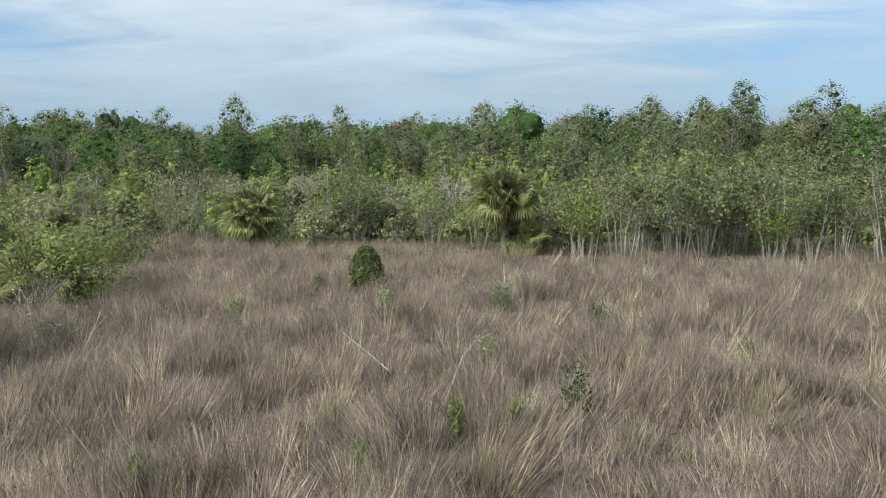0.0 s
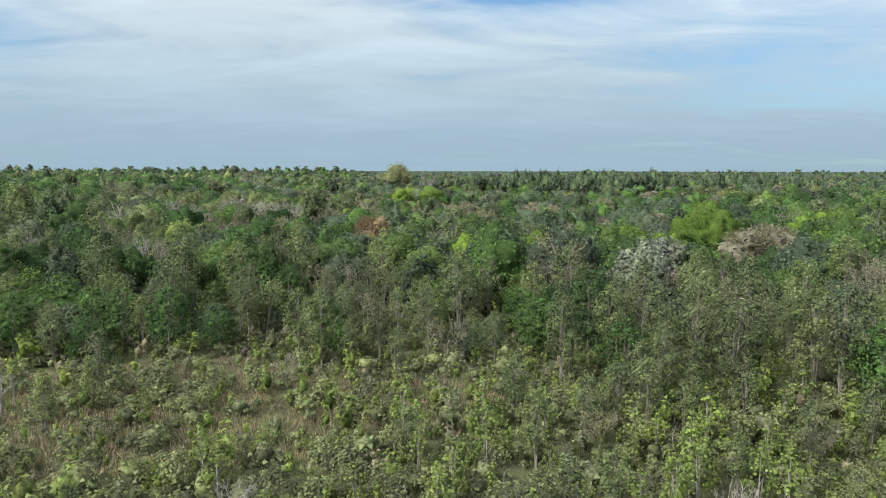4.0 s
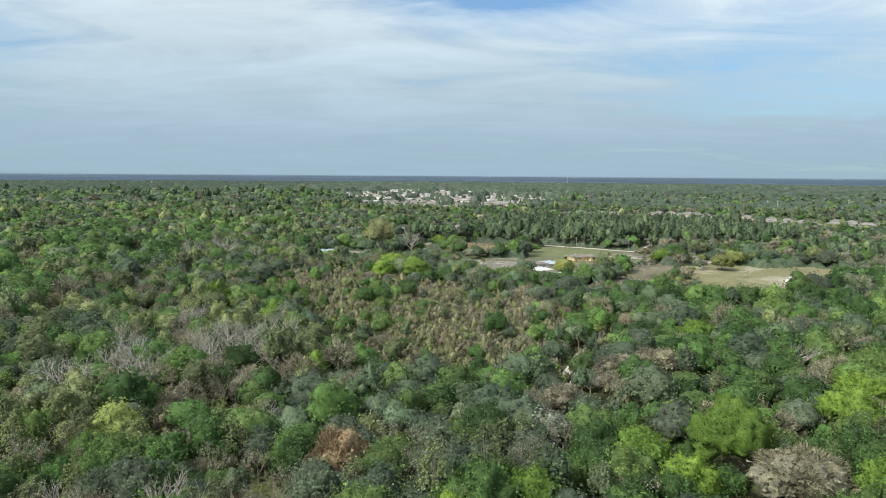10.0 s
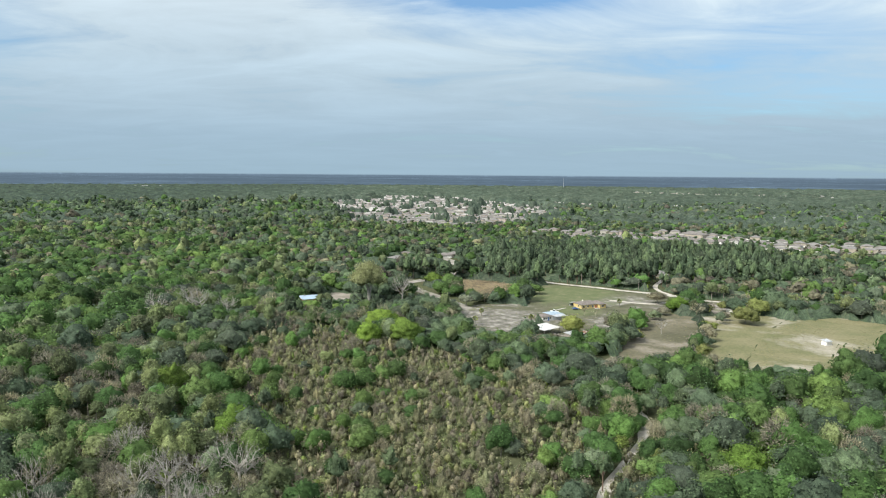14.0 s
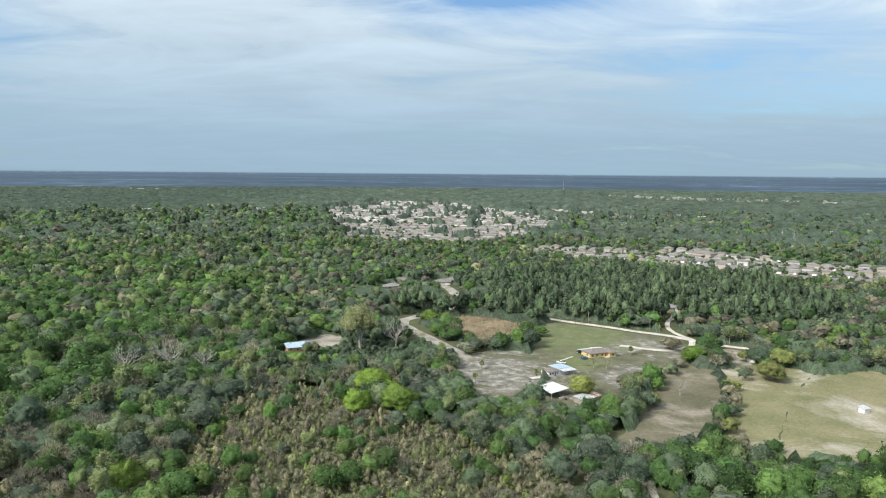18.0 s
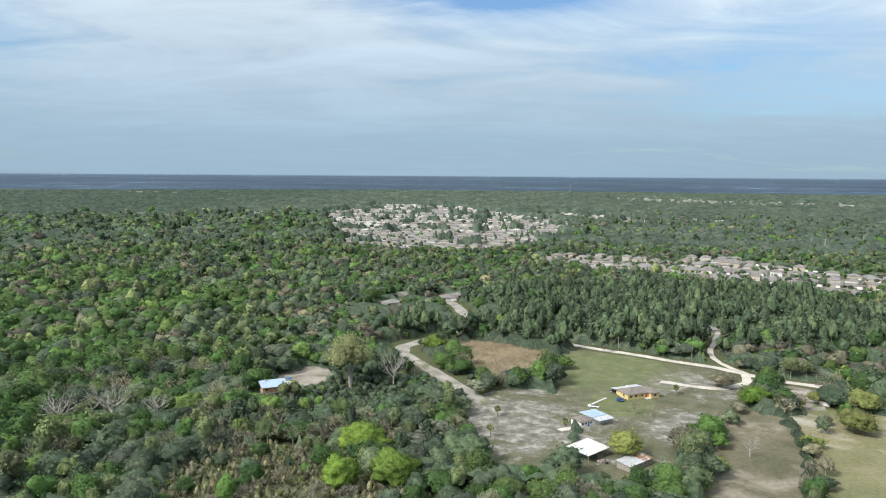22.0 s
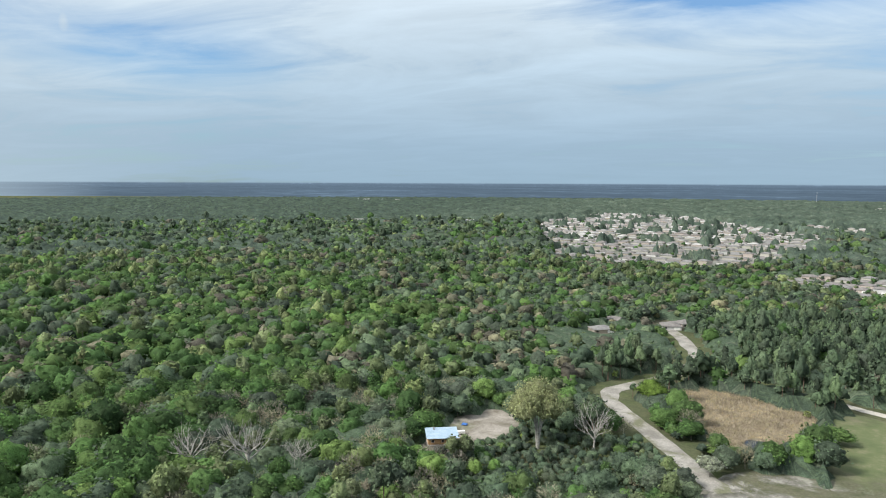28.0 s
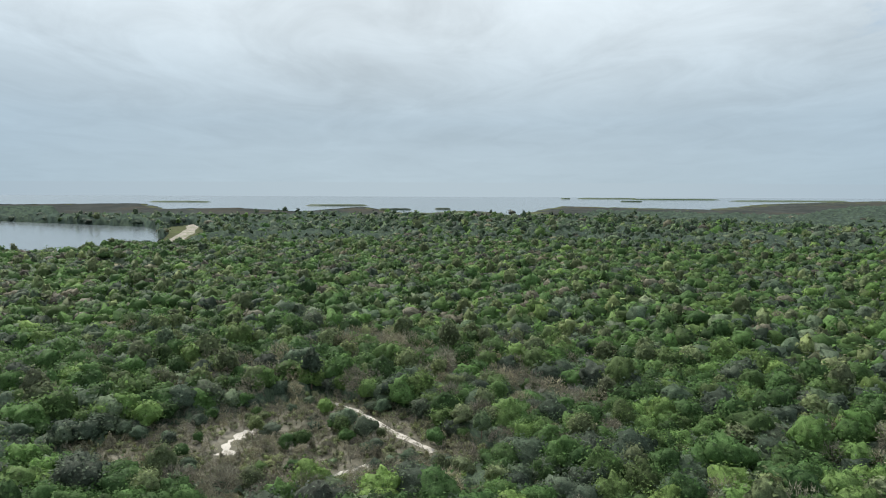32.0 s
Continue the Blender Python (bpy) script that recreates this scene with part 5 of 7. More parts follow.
def far_woods():
    r = np.random.default_rng(5)
    bands = []
    x, y = grid(-620, -160, 480, 660, 7.2, r)
    ok = in_view(x, y) & ((y > 150) | (x < -160)) & (~((y < NEAR_Y) & (np.abs(x) < 160))) & (np.hypot(x, y - 200) < 470)
    close = (np.hypot(x, (y - 290) * 0.9) < 205) | (np.hypot(x + 240, y - 300) < 110)
    bands.append(("mid", x[ok & close], y[ok & close], 520, 0.56, 7, 1.06, 3))
    bands.append(("mid", x[ok & ~close], y[ok & ~close], 220, 0.84, 7, 1.12, 3))
    x, y = grid(-1500, -520, 1000, 1640, 8.8, r)
    q = np.hypot(x, y - 200)
    ok = in_view(x, y) & (q >= 470) & (q < 1000 + 420 * r.uniform(0, 1, len(q)))
    bands.append(("far", x[ok], y[ok], 34, 1.5, 8, 1.26, 2))
    x, y = grid(-2150, -800, 1300, 2250, 15.0, r)
    q = np.hypot(x, y - 200)
    ok = in_view(x, y) & (q >= 1180 + 200 * r.uniform(0, 1, len(q))) & (q < 1500 + 600 * r.uniform(0, 1, len(q)))
    bands.append(("far", x[ok], y[ok], 8, 2.8, 8, 1.75, 2))
    x, y = grid(-420, -220, 420, 560, 10.5, r)
    ok = ~in_view(x, y, 3) & (np.hypot(x, y - 200) < 430) & ~((np.abs(x) < 102) & (y < 52))
    bands.append(("far", x[ok], y[ok], 10, 1.5, 5, 1.25, 2))
    for tag, x, y, n, size, var, up, sub in bands:
        ok = (allowed(x, y, 1.0) & clear_of_heroes(x, y)) | ((inside(TOWN_A, x, y) & (r.uniform(0, 1, len(x)) < 0.13)) | (inside(TOWN_B, x, y) & (r.uniform(0, 1, len(x)) < 0.3)))
        if tag == "mid":
            ok &= ~(inside(SCRUB_W, x, y) & (r.uniform(0, 1, len(x)) < 0.12))
        x, y = x[ok], y[ok]
        k, s = species_at(x, y, r)
        s = s * up
        for kind, label in (("maple", "bright green broadleaf woods"), ("oak", "olive green oak woods"), ("bay", "grey-green upright trees"), ("pine", "tall dark pine woods"), ("cypress", "brownish young cypress thicket"), ("shrub", "low grey-green scrub"), ("lime", "scattered yellow-green trees"), ("rust", "rust-brown trees"), ("bare", "leafless grey trees in the woods")):
            woods(f"{kind}_woods", x, y, k, s, kind, n, size * (0.75 if kind in ("lime", "cypress", "shrub") else 1.0), var, ("distant " if tag == "far" else "") + label, r, sub, 0.86 if tag == "mid" else 0.8)


far_woods()


def pine_stand():
    """The tall dense pines behind the homestead."""
    r = np.random.default_rng(15)
    x, y = grid(-40, 664, 330, 905, 4.8, r, 0.6)
    ok = allowed(x, y, 0.5) & (r.uniform(0, 1, len(x)) < 0.55 + 0.4 * wav(x, y, 45, 1.2)) & (y - 0.25 * np.abs(x - 150) > 650) & ~((x < 40) & (y > 745))
    x, y = x[ok], y[ok]
    woods("pine_woods", x, y, np.where(r.uniform(0, 1, len(x)) < 0.62, 3, 0), r.uniform(0.7, 1.3, len(x)) * (0.8 + 0.4 * wav(x, y, 60, 2.0)), "pine", 60, 0.9, 6, "dense stand of tall dark pines", r, 3, 1.12)


pine_stand()


def understory():
    """Low bushes beneath and between the trees."""
    r = np.random.default_rng(17)
    x, y = grid(-150, 47, 150, 212, 3.4, r)
    ok = in_view(x, y) & allowed(x, y) & (r.uniform(0, 1, len(x)) < np.where(inside(MARSH, x, y), 0.55, 0.9))
    x2, y2 = grid(-345, 160, -220, 345, 2.3, r)
    ok2 = inside(SCRUB_W, x2, y2) & (near_line(PATH_W, x2, y2) > 2.2) & (near_line(PATH_W2, x2, y2) > 2.4) & (near_line(BARE_W, x2, y2) > 4.2) & (near_line(BARE_W2, x2, y2) > 2.2) & (r.uniform(0, 1, len(x2)) < 0.8)
    x3, y3 = grid(-150, 205, 150, 505, 2.8, r)
    ok3 = in_view(x3, y3) & allowed(x3, y3) & (inside(YOUNG, x3, y3) | (y3 < 330)) & (r.uniform(0, 1, len(x3)) < 0.85)
    x4, y4 = grid(-80, 44, 80, 128, 1.95, r)
    ok4 = in_view(x4, y4, 4) & (r.uniform(0, 1, len(x4)) < np.where(inside(MARSH, x4, y4), 0.62, 0.8)) & (y4 > 47 - 0.1 * np.minimum(x4 + 20, 40)) & (np.hypot(x4 + 14.3, y4 - 45.2) > 2.5) & (np.hypot(x4 - 1, y4 - 43) > 2.5)
    x, y, a = np.concatenate([x[ok], x2[ok2], x3[ok3], x4[ok4]]), np.concatenate([y[ok], y2[ok2], y3[ok3], y4[ok4]]), np.concatenate([np.zeros(ok.sum()), np.ones(ok2.sum()), np.full(ok3.sum(), 2), np.full(ok4.sum(), 3)])
    u = r.uniform(0, 1, len(x))
    k = np.where(a == 0, np.where(u < 0.58, 5, np.where(u < 0.86, 6, 4)), np.where(a == 1, np.where(u < 0.42, 5, np.where(u < 0.52, 4, 8)), np.where(u < 0.72, 4, np.where(u < 0.92, 5, 6))))
    k = np.where(a == 3, np.where(u < 0.62, 5, np.where(u < 0.95, 6, 8)), k)
    s = r.uniform(0.4, 0.95, len(x)) * np.where((a == 2) & (k == 5), 1.25, 1.0) * np.where(a == 3, np.where(k == 6, 0.75, 0.68) * (0.7 + 0.9 * r.uniform(0, 1, len(x)) ** 3), 1.0) * np.where(k == 8, np.where(a == 1, 0.62, 0.42), 1.0) * np.where(((k == 4) | (k == 6)) & (a < 2), 0.6, 1.0)
    for kind, label in (("shrub", "low grey-green bushes under the trees"), ("lime", "yellow-green seedlings under the trees"), ("cypress", "brownish young growth"), ("bare", "leafless grey brush")):
        woods(f"{kind}_undergrowth", x, y, k, s, kind, 80 if kind != "bare" else 70, 0.46 if kind != "bare" else 1.0, 4, label, r, 0 if kind != "bare" else 3)
    x, y = grid(-92, 512, 14, 608, 3.4, r)
    ok = allowed(x, y) & (np.hypot(x + 54, y - 588) > 3) & (np.hypot(x + 31, y - 589) > 3) & (np.hypot(x + 93, y - 578) > 11)
    x, y = x[ok], y[ok]
    woods("oak_undergrowth", x, y, np.full(len(x), 1), r.uniform(0.26, 0.5, len(x)), "oak", 40, 1.0, 5, "dark olive bushes below the pale tree", r, 2)


understory()


def canopy():
    """The roof of the farthest woods, a bumpy sheet out to the horizon."""
    r = np.random.default_rng(9)
    ang = np.radians(np.arange(-52, 140, 0.22))
    rad = np.geomspace(960, 4600, 165)
    A, R = np.meshgrid(ang, rad)
    R = R * (1 + r.uniform(-0.004, 0.004, R.shape))
    X, Y = -R * np.sin(A), 200 + R * np.cos(A)
    wood = np.ones(X.shape, bool)
    for p in OPEN + [TOWN_D]:
        wood &= ~inside(p, X, Y)
    for p in (TOWN_A, TOWN_B, TOWN_C, TOWN_D):
        wood |= inside(p, X, Y) & (wav(X, Y, 140, 0.3) + r.uniform(-0.2, 0.2, X.shape) > 0.90)
    wood &= X > coast(Y) + 40 + 420 * np.clip(wav(X, Y, 210, 1.9) - 0.45, 0, 1) * (X < coast(Y) + 420)
    marsh = X < coast(Y) + 700
    Z = 5.5 + 9.5 * r.uniform(0.0, 1.0, X.shape) ** 1.4 + 4 * wav(X, Y, 260, 3.0)
    Z = Z * smooth(960, 1300, np.hypot(X, Y - 200)) + 2.0
    Z = np.where(marsh, 1.0 + 2.2 * r.uniform(0, 1, X.shape) * wav(X, Y, 120, 1.0), Z)
    Z = np.where(wood, Z, -3.0)
    Z[0], Z[1] = -3.0, Z[1] * 0.6
    n, m = X.shape
    i = np.arange(n * m).reshape(n, m)
    f = np.stack([i[:-1, :-1], i[:-1, 1:], i[1:, 1:], i[1:, :-1]], -1).reshape(-1, 4)
    keep = wood.ravel()[f].any(1)
    # cool muted greens: some distance haze is put into the colour
    mat = foliage("hazed_canopy_leaves", (0.036, 0.052, 0.034), (0.054, 0.074, 0.046), (0.080, 0.098, 0.062), 0.05, 0.8, 0.03, True)
    # tone darkened westward, the shade of backlit woods put into the colour
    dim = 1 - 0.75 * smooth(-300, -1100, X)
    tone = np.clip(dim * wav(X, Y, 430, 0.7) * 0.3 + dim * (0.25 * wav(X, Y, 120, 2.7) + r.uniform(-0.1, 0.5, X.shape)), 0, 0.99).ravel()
    wet = marsh.ravel()[f[keep]].all(1).astype(int)
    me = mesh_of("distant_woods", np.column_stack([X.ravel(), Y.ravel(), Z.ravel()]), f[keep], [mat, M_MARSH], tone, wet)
    tagged(new("distant_woods", me), "dark, haze-tinted green woodland canopy running to the horizon", "woods", kind="stuff")


canopy()


def thicket_floor():
    """Bushes and low trees that close the wood beneath its crowns, too many to tell apart."""
    r = np.random.default_rng(19)
    ang = np.radians(np.arange(-45, 132, 0.62))
    rad = np.arange(215, 1010, 5.0)
    A, R = np.meshgrid(ang, rad)
    X = -4 - R * np.sin(A) + r.uniform(-1.5, 1.5, A.shape)
    Y = 250 + R * np.cos(A) + r.uniform(-1.5, 1.5, A.shape)
    ok = allowed(X, Y, 5.0) & ~inside(SCRUB_W, X, Y) & ~inside(YOUNG, X, Y) & ((Y > 215) | (X < -165)) & ~((X > -100) & (X < 30) & (Y > 505) & (Y < 620)) & in_view(X, Y)
    Z = np.where(ok, 3.6 + 3.6 * r.uniform(0, 1, X.shape), -0.8)
    n, m = X.shape
    i = np.arange(n * m).reshape(n, m)
    f = np.stack([i[:-1, :-1], i[:-1, 1:], i[1:, 1:], i[1:, :-1]], -1).reshape(-1, 4)
    f = f[ok.ravel()[f].any(1)]
    me = mesh_of("low_thicket", np.column_stack([X.ravel(), Y.ravel(), Z.ravel()]), f, [LEAF["oak"]], r.uniform(0, 0.99, X.size))
    tagged(new("low_thicket", me), "dense olive green thicket beneath the trees", "woods", kind="stuff")


thicket_floor()


def islands():
    r = np.random.default_rng(4)
    mat = LEAF["oak"]
    for cx, cy, w, d in ((-4300, 1260, 50, 190), (-4150, 1620, 40, 260), (-4250, 1000, 25, 30), (-2620, 290, 20, 30), (-3700, 1250, 20, 60), (-3350, -950, 30, 150), (-2950, -150, 25, 130), (-3900, 2150, 60, 330), (-2560, 120, 14, 60)):
        a = np.linspace(0, 2 * np.pi, 30)[:-1]
        rows_ = []
        for t in (1.0, 0.85, 0.5, 0.0):
            rows_.append(np.column_stack([cx + w * t * np.cos(a), cy + d * t * np.sin(a), np.where(t == 1, 0.2, 3.5 + 3 * r.uniform(0, 1, len(a)))]))
        v = np.concatenate(rows_)
        k = len(a)
        f = np.array([(q * k + i, q * k + (i + 1) % k, (q + 1) * k + (i + 1) % k, (q + 1) * k + i) for q in range(3) for i in range(k)])
        tagged(new("island", mesh_of("island", v, f, [mat])), "low dark wooded island in the bay", "island", "islands in the bay", kind="structure")


islands()

# ---- the marsh meadow at the start ----


def blades(name, x, y, n, h0, h1, width, spread, mat, label, r, bend=0.45):
    """Tufts of thin bent blades as one mesh."""
    k = len(x)
    tuft = np.repeat(np.arange(k), n)
    m = len(tuft)
    a = r.uniform(0, 2 * np.pi, m)
    ht = np.repeat(r.uniform(h0, h1, k), n) * r.uniform(0.55, 1.1, m)
    rr = spread * np.sqrt(r.uniform(0, 1, m))
    bx, by = x[tuft] + rr * np.cos(a), y[tuft] + rr * np.sin(a)
    wind = np.repeat(r.uniform(-0.2, 0.2, k) + 0.9 * (wav(x, y, 6.0, 0.9) - 0.45), n)
    lean = bend * r.uniform(0.3, 1.3, m) * ht
    tx, ty = bx + np.cos(a) * lean + wind * ht, by + np.sin(a) * lean
    w = width * r.uniform(0.6, 1.4, m)
    b = r.uniform(0, 2 * np.pi, m)
    wx, wy = np.cos(b) * w, np.sin(b) * w
    z = lie(bx, by)
    v = np.stack([np.stack([bx - wx, by - wy, z - 0.03], -1), np.stack([bx + wx, by + wy, z - 0.03], -1), np.stack([tx, ty, z + ht], -1)], 1).reshape(-1, 3)
    f = np.arange(3 * m).reshape(-1, 3)
    me = mesh_of(name, v, f, [mat], np.repeat(np.repeat(r.uniform(0, 1, k), n), 3))
    return tagged(new(name, me), label, "grass", kind="stuff")


def meadow():
    r = np.random.default_rng(12)
    n = 15000
    y = 1 + 50 * r.uniform(0, 1, n) ** 0.85
    x = r.uniform(-1, 1, n) * (0.68 * y + 7)
    ok = (y < 47 - 0.10 * (x + 20)) | (x > 0)
    ok &= (x < -2) | (y < 38.8 - 0.05 * x)
    ok &= wav(x, y, 5.2, 2.0) + 0.5 * wav(x, y, 1.9, 0.6) + r.uniform(-0.35, 0.35, n) > 0.34
    x, y = x[ok], y[ok]
    big = wav(x, y, 7.0, 1.4) + r.uniform(-0.3, 0.3, len(x)) > 0.55
    blades("meadow_grass", x[big], y[big], 44, 0.55, 1.15, 0.0105, 0.26, M_GRASS, "tall dry grey-brown meadow grass in dense tufts", r, 0.55)
    blades("low_meadow_grass", x[~big], y[~big], 28, 0.30, 0.70, 0.0100, 0.26, M_GRASS, "lower dry grass between the tall tufts", r, 0.7)
    g = r.choice(len(x), 1300)
    blades("pale_grass", x[g], y[g], 18, 0.6, 1.2, 0.0095, 0.14, M_PALEGRASS, "pale straw-coloured grass wisps above the meadow", r, 0.35)
    g = r.choice(len(x), 620)
    blades("green_sedge", x[g], y[g] + 0.2, 24, 0.4, 0.95, 0.010, 0.22, M_SEDGE, "green sedge scattered in the dry grass", r)
    x, y = grid(-95, -45, 95, 48, 2.4, r)
    ok = (np.abs(x) > 0.66 * y + 6) | (y < 2)
    blades("outer_meadow_grass", x[ok], y[ok], 14, 0.6, 1.0, 0.04, 0.9, M_GRASS, "dry grass round the open meadow", r)
    x, y = grid(-72, 72, 8, 114, 1.15, r)
    ok = inside(MARSH, x, y)
    blades("marsh_grass", x[ok], y[ok], 22, 0.7, 1.4, 0.035, 0.5, M_REED, "rust-brown marsh grass among shrubs", r)
    x, y = grid(-64, 38, 64, 100, 1.5, r)
    ok = in_view(x, y, 4) & (r.uniform(0, 1, len(x)) < 0.8)
    blades("scrub_undergrowth", x[ok], y[ok], 20, 0.5, 1.2, 0.03, 0.7, M_SEDGE, "greenish undergrowth beneath the shrubs", r)
    x, y = grid(0, 606, 68, 710, 1.5, r)
    ok = inside(REEDS, x, y) & (np.hypot(x - 34, (y - 621) * 0.8) > 6) & (np.hypot(x - 10, y - 656) > 4)
    blades("reeds", x[ok], y[ok], 16, 1.0, 2.0, 0.06, 0.9, M_REED, "pale brown dry reeds filling a low basin", r)
    x, y = grid(60, 390, 285, 575, 2.3, r)
    ok = inside(FIELD_A, x, y) | inside(FIELD_B, x, y) | inside(YARD, x, y)
    ok &= (wav(x, y, 40, 1.1) + r.uniform(-0.3, 0.3, len(x)) > 0.42)
    blades("field_grass", x[ok], y[ok], 10, 0.25, 0.6, 0.05, 0.8, M_FIELDGRASS, "dry yellowish grass tufts on the fields", r)
    x, y = grid(-6, 470, 62, 600, 2.0, r)
    ok = inside(LOT, x, y) & (wav(x, y, 30, 2.4) + r.uniform(-0.25, 0.25, len(x)) > 0.52)
    blades("yard_weeds", x[ok], y[ok], 12, 0.2, 0.6, 0.06, 0.9, M_SEDGE, "thin green weeds on the sandy yard", r)
    v = np.column_stack([np.array([-100, 100, 100, -100]), np.array([-50, -50, 49, 49]), np.full(4, -2.17)])
    tagged(new("ground_meadow", mesh_of("ground_meadow", v, np.array([[0, 1, 2, 3]]), [M_SOIL])), "brown litter, darkened like shade, beneath the meadow grass", "ground", kind="structure")


meadow()


def fan(cx, cy, cz, az, el, length, r, n=23):
    """One fan leaf of a palm: a stalk and a bent half-disc of strips."""
    d = np.array([math.cos(az) * math.cos(el), math.sin(az) * math.cos(el), math.sin(el)])
    side = np.array([-math.sin(az), math.cos(az), 0.0])
    up = np.cross(d, side) * -1
    roll = r.uniform(-1.1, 1.1)
    side = side * math.cos(roll) + up * math.sin(roll)
    base = np.array([cx, cy, cz])
    hub = base + d * length * 0.55
    vs, fs = [], []
    for i in range(n):
        u = -1.75 + 3.5 * i / (n - 1)
        w = d * math.cos(u) + side * math.sin(u)
        tip = hub + w * length * r.uniform(0.44, 0.62) * (0.8 + 0.2 * math.cos(u))
        tip[2] -= length * (0.10 + 0.10 * abs(math.sin(u)))
        mid = hub + w * length * 0.36 + np.array([0, 0, 0.03])
        e = (side * math.cos(u) - d * math.sin(u)) * length * 0.028
        o = len(vs)
        vs += [hub - e * 0.3, mid - e, tip, mid + e]
        fs.append((o, o + 1, o + 2, o + 3))
    s, sf = tube([base, hub], [0.03, 0.018], 3)
    return [(np.array(vs), np.array(fs)), (s, sf)]


def palm(x, y, trunk_h, size, leaves, dry, label, seed, group="cabbage palms"):
    r = np.random.default_rng(seed)
    ob = empty("cabbage_palm", label, "palm", group, pose(x, y, float(lie(x, y))))
    if trunk_h > 0:
        v, f = tube([(0, 0, -0.3), (0.05, 0, trunk_h * 0.5), (0, 0.05, trunk_h), (0, 0, trunk_h + 0.5)], [0.26, 0.22, 0.25, 0.12], 8)
        child("trunk", mesh_of("trunk", v, f, [M_BARK]), ob, "grey fibrous trunk")
    for i in range(leaves + dry):
        isdry = i >= leaves
        t = i / leaves
        el = r.uniform(-1.15, -0.4) if isdry else 1.35 - 1.9 * t ** 0.9 + r.uniform(-0.15, 0.15)
        v, f = join(fan(0, 0, trunk_h + 0.3, i * 2.4 + r.uniform(-0.3, 0.3), el, size * r.uniform(0.85, 1.1) * (0.85 if isdry else 1.0), r))
        child("frond", mesh_of("frond", v, f, [LEAF["palm_dry" if isdry else "palm"]]), ob, "withered yellow-brown frond" if isdry else "")
    return ob


palm(-14.3, 44.6, 1.5, 1.95, 60, 24, "stout cabbage palm with a skirt of yellowed fronds", 1)
palm(0.5, 42.6, 2.7, 1.95, 64, 16, "cabbage palm with a shaggy trunk and drooping fronds", 2)
palm(1.8, 42.4, 0.3, 1.6, 18, 5, "young trunkless cabbage palm beside a taller one", 3)
palm(-26.5, 51.0, 0.8, 1.8, 26, 7, "cabbage palm standing among grey shrubs", 4)
palm(-11.5, 45.6, 0.1, 1.2, 12, 4, "small trunkless palm at the foot of shrubs", 5)
palm(-18.5, 48.8, 0.1, 1.1, 8, 8, "small palm with orange withered fronds", 6)
palm(-15.8, 26.5, 0.4, 1.7, 22, 8, "palm clump with orange-tipped fronds in a thicket", 7)
palm(-13.6, 17.6, 1.0, 2.0, 24, 6, "cabbage palm at the edge of dry grass", 8)
palm(-20.0, 29.5, 1.3, 1.8, 24, 5, "cabbage palm above a yellow-green bush", 9)
for i, (px, py, th) in enumerate(((17, 520, 4.0), (22, 548, 3.2), (52, 534, 2.4), (118, 584, 3.4), (20, 150, 6.0), (45, 612, 1.5), (49, 614, 2.0), (30, 606, 1.0), (28, 285, 4.5), (64, 470, 3), (60, 668, 1.5), (24, 236, 3.0))):
    palm(px, py, th, 1.9, 24, 4, "cabbage palm with a round head of fronds", 20 + i)


def bush(x, y, rx, rz, n, size, mat, label, seed, name="bush", stemmed=True):
    """A low dense bush on a few thin stems."""
    r = np.random.default_rng(seed)
    ob = empty(name, label, "bush", at=pose(x, y, float(lie(x, y))))
    L = 12
    a = r.uniform(0, 6.28, L)
    c = np.column_stack([np.cos(a) * rx * 0.55 * r.uniform(0.2, 1, L), np.sin(a) * rx * 0.55 * r.uniform(0.2, 1, L), rz * r.uniform(0.3, 0.78, L)])
    p_ = r.integers(L, size=n)
    d = r.normal(size=(n, 3))
    d /= np.linalg.norm(d, axis=1, keepdims=True)
    p = c[p_] + d * np.array([rx, rx, rz]) * 0.36 * r.uniform(0.6, 1.1, (n, 1))
    p[:, 2] = np.maximum(p[:, 2], 0.08)
    v, f = cards(p, d + (0, 0, 0.3) + r.normal(size=(n, 3)) * 0.4, size, 0.8, r)
    child("foliage", mesh_of("foliage", v, f, [mat]), ob)
    st = [tube([(0, 0, -0.2), c[i] * 0.5 + r.normal(size=3) * 0.05 * rx + (0, 0, 0.05), c[i] + r.normal(size=3) * 0.12 * rx], [0.02 + rz * 0.012, 0.012 + rz * 0.006, 0.006], 4) for i in list(range(12)) + list(range(12)) * (mat is M_TWIG)]
    v, f = join(st)
    tagged(child("stem", mesh_of("stem", v, f, [M_BARK]), ob), kind="stuff")
    return ob


def juniper(x, y):
    r = np.random.default_rng(77)
    ob = empty("juniper_bush", "dense dark green juniper, egg-shaped, standing in dry grass", "bush", at=pose(x, y, float(lie(x, y))))
    n = 2600
    u = r.uniform(0, 1, n)
    a = r.uniform(0, 6.28, n)
    z = 0.05 + 1.75 * u
    rad = 0.66 * np.sin(np.pi * np.clip(0.16 + 0.78 * u, 0, 1)) ** 0.65 * (0.82 + 0.14 * np.sin(7 * a + 5 * u) + r.uniform(-0.1, 0.1, n))
    p = np.column_stack([rad * np.cos(a), rad * np.sin(a), z])
    nn = np.column_stack([np.cos(a), np.sin(a), 0.2 + 0 * a]) + r.normal(size=(n, 3)) * 0.5
    v, f = cards(p, nn, 0.13, 0.5, r)
    child("foliage", mesh_of("foliage", v, f, [LEAF["juniper"]]), ob)
    v, f = tube([(0, 0, -0.2), (0, 0, 0.8), (0, 0, 1.6)], [0.06, 0.04, 0.01], 6)
    child("trunk", mesh_of("trunk", v, f, [M_BARK]), ob)


